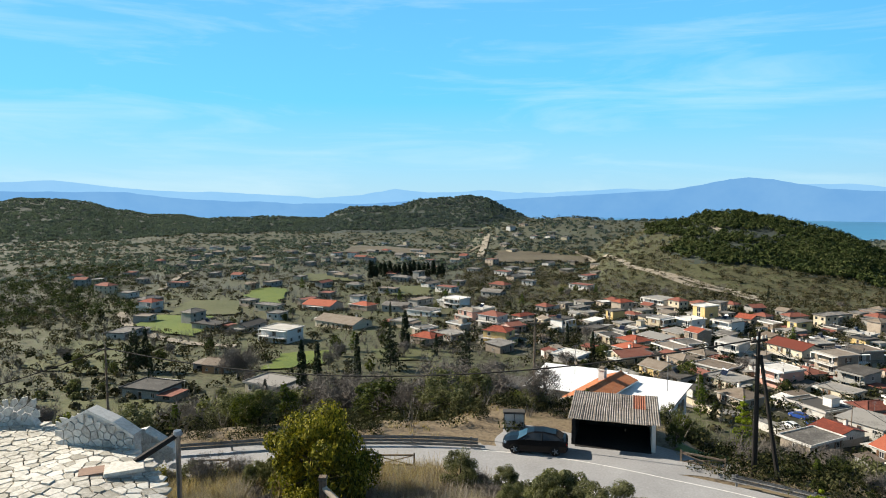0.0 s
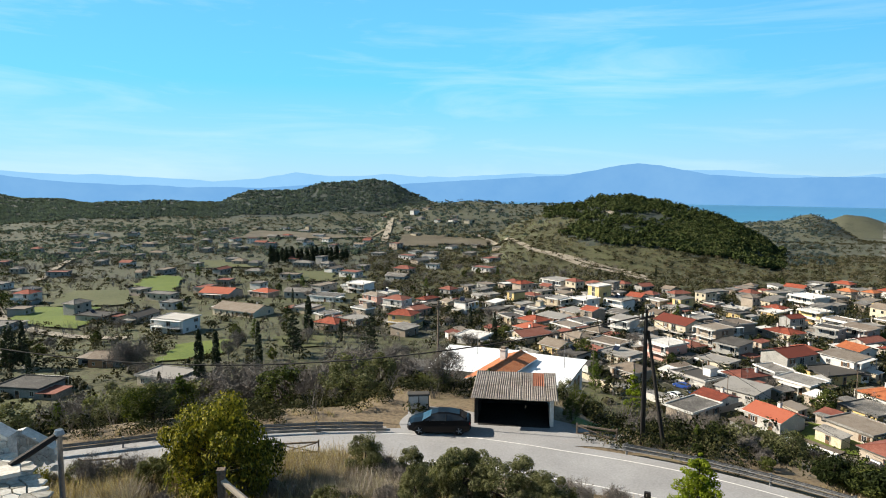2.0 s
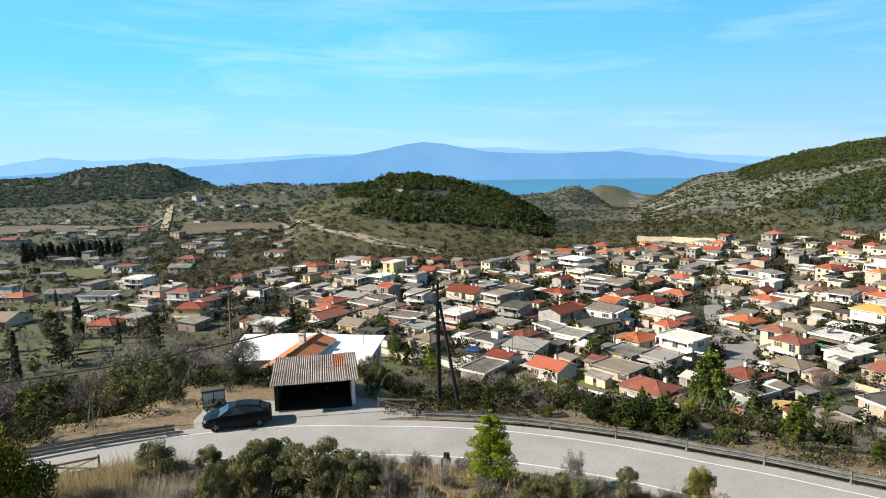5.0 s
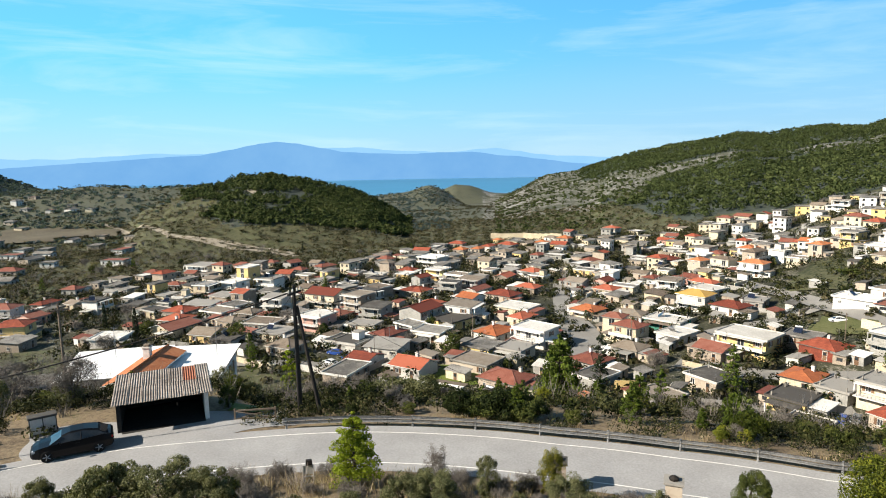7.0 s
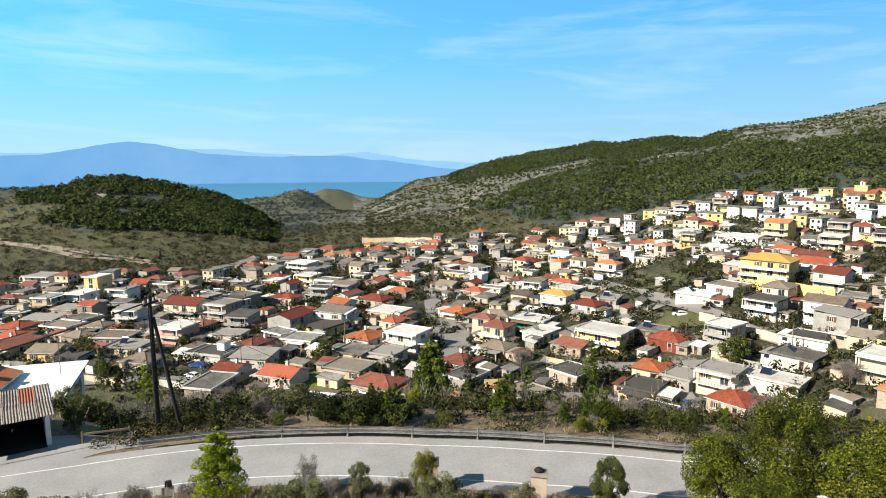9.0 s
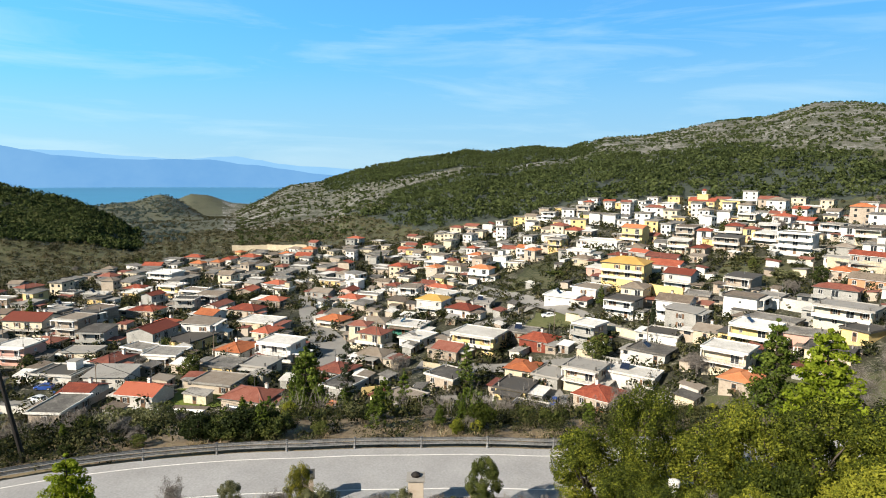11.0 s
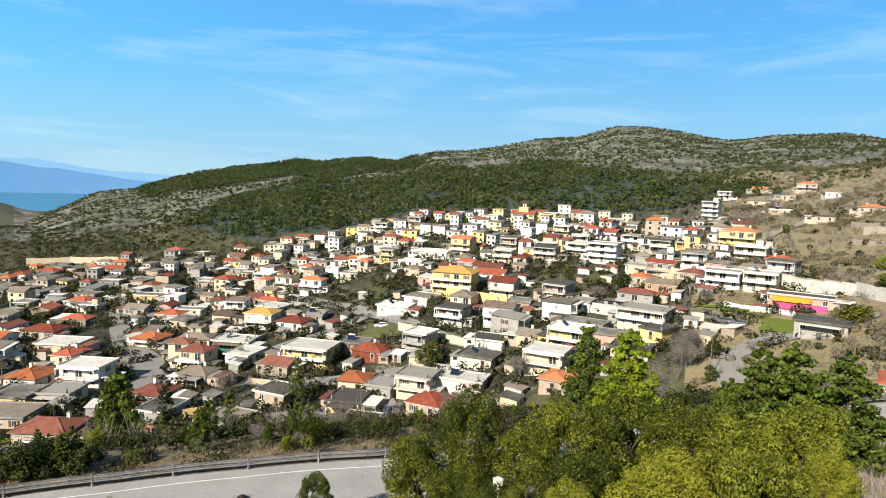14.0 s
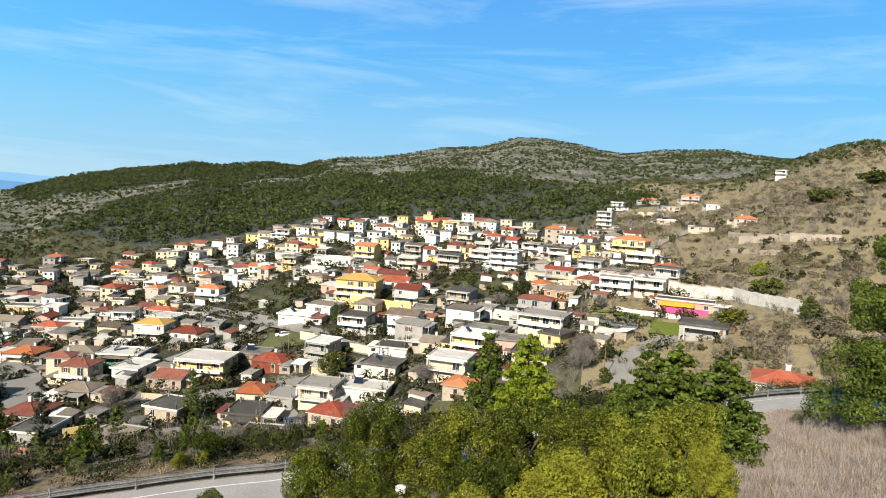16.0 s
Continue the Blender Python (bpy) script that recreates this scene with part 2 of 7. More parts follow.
M["sea"] = material("sea_water", (.05, .22, .40), (.07, .26, .45), size=.002, fine=8, rough=.35, bump=.15, relief=.5)
M["leaf_broad"] = material("broad_leaves", (.042, .058, .008), (.115, .138, .016), (.21, .23, .026), (.34, .335, .036), span=(.35, .65), size=.5, fine=5, leaf=.32, island=.25, vary=.35, rough=.65, spec=.12)
M["leaf_pine"] = material("pine_needles", (.038, .060, .010), (.095, .135, .020), (.17, .22, .034), size=.6, fine=5, leaf=.25, island=.25, rough=.7, spec=.1)
M["leaf_lime"] = material("young_pine_needles", (.15, .20, .014), (.25, .32, .024), (.35, .41, .04), size=.6, fine=5, leaf=.4, island=.25, rough=.7, spec=.1)
M["leaf_dark"] = material("dark_leaves", (.010, .018, .006), (.022, .036, .012), (.045, .06, .02), size=.6, fine=5, leaf=.2, island=.2, rough=.6)
M["leaf_olive"] = material("olive_leaves", (.065, .072, .030), (.125, .135, .058), (.195, .20, .095), (.27, .265, .14), size=.6, fine=5, leaf=.28, island=.3, rough=.7, spec=.1)
M["leaf_far"] = material("scrub_leaves", (.022, .024, .010), (.045, .046, .018), (.08, .075, .034), (.13, .11, .065), size=.05, fine=6, leaf=.1, island=.3, rough=.8, spec=.08)
M["leaf_wood"] = material("forest_leaves", (.022, .034, .011), (.058, .076, .025), (.115, .138, .048), size=.03, fine=6, leaf=.18, island=.25, rough=.8, spec=.08)
M["leaf_hill"] = material("dark_wood_leaves", (.012, .021, .006), (.034, .052, .014), (.080, .105, .030), (.11, .12, .045), size=.04, fine=6, leaf=.15, island=.3, rough=.8, spec=.08)
M["leaf_holm"] = material("dark_evergreen_leaves", (.016, .024, .006), (.040, .056, .014), (.085, .105, .026), (.15, .165, .042), size=.3, fine=5, leaf=.22, island=.25, vary=.3, rough=.7, spec=.1)
M["leaf_yard"] = material("dark_garden_leaves", (.008, .012, .004), (.022, .029, .010), (.05, .055, .018), (.09, .085, .034), size=.08, fine=6, leaf=.1, island=.3, rough=.8, spec=.08)
M["twig"] = material("bare_twigs", (.11, .095, .08), (.19, .168, .148), (.27, .24, .215), size=.8, fine=6, bump=0, island=.2)
M["bark"] = material("bark", (.05, .04, .03), (.11, .09, .07), size=2.0, fine=8, bump=.6)
M["straw"] = material("dry_grass", (.26, .19, .12), (.46, .35, .22), (.64, .53, .36), size=.4, fine=6, leaf=.35, island=.3)
M["heather"] = material("dry_stems", (.24, .195, .18), (.41, .35, .315), (.57, .50, .45), size=.4, fine=6, leaf=.25, island=.3)
M["faded_tile"] = material("faded_tile", (.30, .20, .15), (.42, .28, .21), size=.9, fine=9, bump=.3)
M["leaf_valley"] = material("valley_leaves", (.024, .028, .013), (.045, .048, .022), (.075, .070, .036), (.12, .10, .068), size=.05, fine=6, leaf=.25, island=.3, rough=.8, spec=.08)
M["leaf_grey"] = material("grey_winter_brush", (.13, .108, .078), (.20, .168, .125), (.27, .232, .18), (.18, .175, .07), size=.05, fine=6, leaf=.4, island=.3, rough=.8, spec=.05)
M["leaf_round"] = material("glossy_bush_leaves", (.036, .044, .008), (.095, .106, .016), (.20, .20, .027), (.40, .35, .042), span=(.36, .66), size=.5, fine=5, leaf=.28, island=.3, vary=.2, rough=.65, spec=.12)

# ---- shapes ----
class Shape:
    """Faces gathered into one mesh; each face has a slot in the list of materials."""

    def __init__(self):
        self.v, self.f, self.s = [], [], []

    def face(self, points, slot=0):
        k = len(self.v)
        self.v += [tuple(p) for p in points]
        self.f.append(tuple(range(k, k + len(points))))
        self.s.append(slot)

    def box(self, x0, x1, y0, y1, z0, z1, slot=0, m=None, taper=0.0):
        k = len(self.v)
        c = [(x0, y0, z0), (x1, y0, z0), (x1, y1, z0), (x0, y1, z0), (x0 + taper, y0 + taper, z1), (x1 - taper, y0 + taper, z1), (x1 - taper, y1 - taper, z1), (x0 + taper, y1 - taper, z1)]
        self.v += [tuple(m @ Vector(p)) if m else p for p in c]
        self.f += [tuple(k + i for i in q) for q in ((0, 3, 2, 1), (4, 5, 6, 7), (0, 1, 5, 4), (1, 2, 6, 5), (2, 3, 7, 6), (3, 0, 4, 7))]
        self.s += [slot] * 6
        return self

    def tube(self, points, radii, sides=6, slot=0, cap=True):
        k = len(self.v)
        points = [Vector(p) for p in points]
        for i, p in enumerate(points):
            way = (points[min(i + 1, len(points) - 1)] - points[max(i - 1, 0)]).normalized()
            a = way.cross(Vector((.31, .17, .93)) if abs(way.z) < .9 else Vector((1, 0, 0))).normalized()
            b = way.cross(a)
            for j in range(sides):
                w = math.tau * j / sides
                self.v.append(tuple(p + (a * math.cos(w) + b * math.sin(w)) * radii[i]))
        for i in range(len(points) - 1):
            for j in range(sides):
                j2 = (j + 1) % sides
                self.f.append((k + i * sides + j, k + i * sides + j2, k + (i + 1) * sides + j2, k + (i + 1) * sides + j))
                self.s.append(slot)
        if cap:
            self.f += [tuple(k + j for j in reversed(range(sides))), tuple(k + (len(points) - 1) * sides + j for j in range(sides))]
            self.s += [slot, slot]
        return self

    def mesh(self, name, mats, soft=False):
        me = bpy.data.meshes.new(name)
        me.from_pydata(self.v, [], self.f)
        for m in mats:
            me.materials.append(M[m] if isinstance(m, str) else m)
        if len(mats) > 1:
            me.polygons.foreach_set("material_index", self.s)
        if soft:
            me.polygons.foreach_set("use_smooth", [True] * len(self.f))
        me.update()
        return me


def part(name, shape, mats, parent=None, label="", m=None, soft=False):
    me = shape.mesh(name, mats if isinstance(mats, (list, tuple)) else [mats], soft) if isinstance(shape, Shape) else shape
    ob = new(name, me)
    if parent is not None:
        ob.parent = parent
    if m is not None:
        ob.matrix_basis = m
    if label:
        ob["label"] = label
    return ob


def quads(name, v, mats, slots=None, soft=False):
    """A mesh from an array of n x 4 x 3 corners."""
    n = len(v)
    me = bpy.data.meshes.new(name)
    me.vertices.add(4 * n)
    me.vertices.foreach_set("co", np.ascontiguousarray(v, dtype=np.float32).ravel())
    me.loops.add(4 * n)
    me.loops.foreach_set("vertex_index", np.arange(4 * n, dtype=np.int32))
    me.polygons.add(n)
    me.polygons.foreach_set("loop_start", np.arange(0, 4 * n, 4, dtype=np.int32))
    for m in mats:
        me.materials.append(M[m])
    if slots is not None:
        me.polygons.foreach_set("material_index", np.asarray(slots, np.int32))
    me.update(calc_edges=True)
    return me


def sheet(name, grid, mats, slots=None, soft=True):
    """A mesh from a rows x columns x 3 array of points."""
    a, b = grid.shape[:2]
    idx = np.arange(a * b).reshape(a, b)
    f = np.stack([idx[:-1, :-1], idx[:-1, 1:], idx[1:, 1:], idx[1:, :-1]], -1).reshape(-1, 4)
    me = bpy.data.meshes.new(name)
    me.vertices.add(a * b)
    me.vertices.foreach_set("co", np.ascontiguousarray(grid, dtype=np.float32).ravel())
    me.loops.add(4 * len(f))
    me.loops.foreach_set("vertex_index", f.astype(np.int32).ravel())
    me.polygons.add(len(f))
    me.polygons.foreach_set("loop_start", np.arange(0, 4 * len(f), 4, dtype=np.int32))
    for m in mats:
        me.materials.append(M[m])
    if slots is not None:
        me.polygons.foreach_set("material_index", np.asarray(slots, np.int32).ravel())
    if soft:
        me.polygons.foreach_set("use_smooth", np.ones(len(f), bool))
    me.update(calc_edges=True)
    return me


def at(bearing, r):
    x, y = r * math.sin(radians(bearing)), r * math.cos(radians(bearing))
    return x, y, float(ground(x, y))


def drape(name, line, width, mat, lift=.05, kind="structure", label="", category="", step=3.0):
    """A strip of ground cover along a line of (x, y), laid over the ground."""
    p = np.array(line, float)
    d = np.concatenate([[0], np.cumsum(np.hypot(*np.diff(p, axis=0).T))])
    s = np.linspace(0, d[-1], max(3, int(d[-1] / step)))
    x, y = np.interp(s, d, p[:, 0]), np.interp(s, d, p[:, 1])
    for _ in range(3):
        x[1:-1], y[1:-1] = (x[:-2] + 2 * x[1:-1] + x[2:]) / 4, (y[:-2] + 2 * y[1:-1] + y[2:]) / 4
    tx, ty = np.gradient(x), np.gradient(y)
    n = np.hypot(tx, ty)
    off = np.linspace(-.5, .5, 5)[:, None] * width
    gx, gy = x - ty / n * off, y + tx / n * off
    gz = np.maximum(ground(gx, gy), ground(x, y)[None] - .4) + lift + .0016 * np.hypot(gx, gy)
    if name == "street":
        SITES.extend((float(a), float(c), width * .3) for a, c in zip(x, y))
    return tagged(new(name, sheet(name, np.stack([gx, gy, gz], -1), [mat])), label, category, kind=kind)


FIELDS = []


def in_fields(x, y):
    """Which points lie inside one of the four-cornered fields."""
    found = np.zeros(len(x), bool)
    for c in FIELDS:
        hit = np.zeros(len(x), bool)
        for (x0, y0), (x1, y1) in zip(c, np.roll(c, -1, 0)):
            cross = ((y0 > y) != (y1 > y)) & (x < (x1 - x0) * (y - y0) / (y1 - y0 + 1e-9) + x0)
            hit ^= cross
        found |= hit
    return found


def patch(name, corners, mat, lift=.12, label="", n=40):
    """A four-cornered field laid over the ground; corners as (x, y)."""
    c = np.array(corners, float)
    u, v = np.meshgrid(np.linspace(0, 1, n), np.linspace(0, 1, n))
    x = (c[0, 0] * (1 - u) + c[1, 0] * u) * (1 - v) + (c[3, 0] * (1 - u) + c[2, 0] * u) * v
    y = (c[0, 1] * (1 - u) + c[1, 1] * u) * (1 - v) + (c[3, 1] * (1 - u) + c[2, 1] * u) * v
    size = np.hypot(c[2, 0] - c[0, 0], c[2, 1] - c[0, 1])
    x, y = x + waves(x, y, size / 9) * size * .045, y + waves(y, x, size / 8) * size * .045
    FIELDS.append(c)
    return tagged(new(name, sheet(name, np.stack([x, y, ground(x, y) + lift + .0022 * np.clip(np.hypot(x, y) - 50, 0, 900)], -1), [mat])), label, "field", kind="structure")

def wall_along(line, height, mat, label, thick=.35):
    """A wall that follows the ground."""
    s = Shape()
    p = np.array(line, float)
    d = np.concatenate([[0], np.cumsum(np.hypot(*np.diff(p, axis=0).T))])
    q = np.linspace(0, d[-1], max(2, int(d[-1] / 4)))
    x, y = np.interp(q, d, p[:, 0]), np.interp(q, d, p[:, 1])
    z = ground(x, y)
    for i in range(len(x) - 1):
        t = Vector((x[i + 1] - x[i], y[i + 1] - y[i], 0)).normalized()
        n = Vector((-t.y, t.x, 0)) * thick / 2
        a, b = Vector((x[i], y[i], 0)), Vector((x[i + 1], y[i + 1], 0))
        low, top = Vector((0, 0, min(z[i], z[i + 1]) - .8)), (z[i] + z[i + 1]) / 2 + height + (.25 if i % 5 == 0 else 0)
        c = [a - n, b - n, b + n, a + n]
        up = Vector((0, 0, top))
        bottom, head = [v + low for v in c], [v + up for v in c]
        s.face(head)
        for k in range(4):
            s.face([bottom[k], bottom[(k + 1) % 4], head[(k + 1) % 4], head[k]])
    return tagged(new("boundary_wall", s.mesh("boundary_wall", [mat])), label, "wall", kind="structure")

# ---- ground, sea and distance ----
bs = np.concatenate([np.arange(-180, -48, 6.0), np.arange(-48, 128, .3), np.arange(128, 180.1, 4.0)])
rs = np.concatenate([np.arange(.02, 20, 1.1), np.arange(20, 62, .7), np.geomspace(62, 130, 34), np.geomspace(132, 2600, 150), np.geomspace(2700, 4950, 8)])
gb, gr = np.meshgrid(bs, rs)
gx, gy = gr * np.sin(np.radians(gb)), gr * np.cos(np.radians(gb))
grid = np.stack([gx, gy, ground(gx, gy)], -1)
mb, mr = (gb[:-1, :-1] + gb[1:, 1:]) / 2, (gr[:-1, :-1] + gr[1:, 1:]) / 2
mx, my = mr * np.sin(np.radians(mb)), mr * np.cos(np.radians(mb))


def edge_noise(x, y):
    return waves(x, y, 37) * 22 + waves(x, y, 11) * 9


def in_town(b, r):
    far = np.interp(b, (-2, 6, 14, 20, 30, 40, 55, 64, 75, 90, 100, 108), (250, 300, 340, 340, 330, 400, 425, 425, 415, 400, 330, 200))
    near = np.interp(b, (-2, 6, 14, 21, 38, 80, 90, 108), (215, 210, 192, 168, 114, 116, 140, 150))
    return (b > -2) & (b < 107) & (r > near) & (r < far)


def in_forest(b, r, w):
    """The pine woods on the hills; w: an unevenness in metres."""
    hill = (b > 17 + w * .09 + np.clip(640 - r, 0, 200) * .022) & (b < 36.5) & (r > 474 + w * .9) & (r < 760)
    low = np.interp(b, (50, 55, 60, 66, 70, 75, 90, 98, 104), (700, 560, 455, 455, 450, 440, 430, 440, 470))
    top = np.interp(b, (50, 55, 60, 66, 70, 75, 84, 89, 98, 104), (700, 600, 760, 830, 760, 740, 720, 640, 540, 480))
    slope = (b > 53) & (b < 104) & (r > low + w * .4) & (r < top + w * 2)
    middle = (b > -10) & (b < 7) & (r > 1080 + w) & (r < 1520)
    left = (b < -8) & (r > 1130 + w) & (r < 1950)
    back = (b > 52 + w * .1) & (b < 74 + w * .16) & (r > 880 + w * 2) & (r < 1300)
    return hill | back | slope | middle | left


w_ = edge_noise(mx, my)
cover = np.zeros(mr.shape, int)                       # scrub
cover[(mr < 130) & (mr + w_ * .1 < 70)] = 3           # the dry bank near the road
cover[in_town(mb, mr + w_ * .5)] = 4
cover[(mr > 600) & (mb > 43)] = 1
cover[(mr + w_ * 2 > np.where(mb > 8, 640, 420)) & (mb < 43)] = 6
cover[(mb > 98) & (mr > 100) & (mr < 560 + w_)] = 5
cover[in_forest(mb, mr, w_)] = 2
tagged(new("ground", sheet("ground", grid, ["scrub", "rocky", "woods", "bank", "town", "terrace", "plain"], cover)), "dry scrubby valley floor rising into rocky hills", "ground", kind="structure")

SEA = -152.0
sb, sr = np.meshgrid(np.arange(-70, 80, 2.0), np.geomspace(1800, 4960, 12))
tagged(new("water", sheet("water", np.stack([sr * np.sin(np.radians(sb)), sr * np.cos(np.radians(sb)), np.full(sb.shape, SEA)], -1), ["sea"])), "calm blue gulf beyond the hills", "sea", kind="structure")


def far_range(r, colours, glow, rough, *outline):
    """A mountain range across the gulf, its haze painted as a blue glow."""
    o = np.array(outline, float).reshape(-1, 2)
    b = np.arange(o[0, 0], o[-1, 0], .12)
    el = np.interp(b, o[:, 0], o[:, 1])
    g = np.random.default_rng(r)
    for size, high in ((40, .10), (14, .06), (5, .025)):
        rough_line = np.interp(np.arange(len(b)), np.arange(0, len(b) + size, size), g.normal(size=len(np.arange(0, len(b) + size, size))))
        el = el + rough_line * high * .6
    top = r * np.tan(np.radians(el))
    rows = []
    for k in range(9):
        u = k / 8
        jut = (1 - u) * 160
        z = SEA - 2 + (top - SEA + 2) * u ** .8
        rows.append(np.stack([(r - jut) * np.sin(np.radians(b)), (r - jut) * np.cos(np.radians(b)), z], -1))
    m = material("painted_haze", *colours, size=.0006, fine=5, bump=0, glow=glow, rough=1, spec=0, haze=True)
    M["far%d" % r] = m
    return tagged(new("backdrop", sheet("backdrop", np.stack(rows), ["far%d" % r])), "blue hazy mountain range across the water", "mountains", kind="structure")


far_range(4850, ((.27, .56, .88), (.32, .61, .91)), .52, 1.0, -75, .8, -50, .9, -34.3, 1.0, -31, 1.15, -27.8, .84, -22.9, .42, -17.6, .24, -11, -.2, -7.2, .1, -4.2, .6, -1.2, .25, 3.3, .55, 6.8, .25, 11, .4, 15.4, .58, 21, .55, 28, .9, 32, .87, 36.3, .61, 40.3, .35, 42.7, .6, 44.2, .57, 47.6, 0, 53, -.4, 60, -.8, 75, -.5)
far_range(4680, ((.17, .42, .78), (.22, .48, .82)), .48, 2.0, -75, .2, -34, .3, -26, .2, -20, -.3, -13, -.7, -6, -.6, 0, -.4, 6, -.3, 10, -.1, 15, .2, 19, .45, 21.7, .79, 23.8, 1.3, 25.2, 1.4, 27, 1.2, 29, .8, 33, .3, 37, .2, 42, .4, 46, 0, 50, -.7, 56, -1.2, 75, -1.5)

# ---- the road below ----
def road_line(off, b0, b1, step=1.0):
    b = np.arange(b0, b1, step)
    r = np.interp(b, ROAD_B, ROAD_R) + off
    for _ in range(6):
        r[1:-1] = (r[:-2] + 2 * r[1:-1] + r[2:]) / 4
    return np.stack([r * np.sin(np.radians(b)), r * np.cos(np.radians(b))], 1)


def road_strip(name, off0, off1, b0, b1, mat, lift, label, category):
    lines = [np.concatenate([road_line(off0 + (off1 - off0) * u, b0, b1, .5), np.full((len(np.arange(b0, b1, .5)), 1), ROAD_Z + lift)], 1) for u in np.linspace(0, 1, 5)]
    return tagged(new(name, sheet(name, np.stack(lines), [mat])), label, category, kind="structure")


road_strip("road", -3.0, 3.0, -48, 122, "asphalt", .04, "pale worn asphalt road curving along the slope", "road")
road_strip("road_line", 1.98, 2.08, -30, 122, "line", .05, "thin worn white edge line", "road marking")
road_strip("road_line", -2.08, -1.98, -30, 122, "line", .05, "thin worn white edge line", "road marking")
lot = patch("lay_by", [(3.2, 41.6), (17.5, 36.6), (18.5, 40.5), (5.0, 46.5)], "asphalt", .03, "pale gravel lay-by in front of the shed")

# ---- plants ----
rng = np.random.default_rng(7)


def leaf_quads(centres, radii, n, size, flat=.8, rng=rng):
    """n small leaf sprays scattered through clumps, thicker towards their skin."""
    k = rng.integers(0, len(centres), n)
    d = rng.normal(size=(n, 3))
    d /= np.linalg.norm(d, axis=1)[:, None]
    p = centres[k] + d * (radii[k] * rng.uniform(.6, 1.06, n) ** .6)[:, None] * np.array((1, 1, flat))
    # most sprays lie along the clump's skin, so that one side catches the sun and the other is in shade
    out = d + rng.normal(size=(n, 3)) * .42
    out /= np.linalg.norm(out, axis=1)[:, None]
    u = np.cross(out, rng.normal(size=(n, 3)))
    u /= np.linalg.norm(u, axis=1)[:, None]
    w = np.cross(out, u)
    s = (size * rng.uniform(.6, 1.35, n))[:, None]
    u, w = u * s, w * s * .62
    return np.stack([p - u - w * .25, p - u * .1 - w, p + u + w * .2, p + u * .15 + w], 1)


def limb(shape, a, b, r0, r1, bend, rng, sides=5):
    a, b = Vector(a), Vector(b)
    mid = (a + b) / 2 + Vector(rng.normal(size=3)) * bend
    shape.tube([a, a * .5 + mid * .5 + Vector((0, 0, bend * .2)), mid, mid * .4 + b * .6, b], [r0, r0 * .85 + r1 * .15, (r0 + r1) / 2, r0 * .25 + r1 * .75, r1], sides, cap=False)


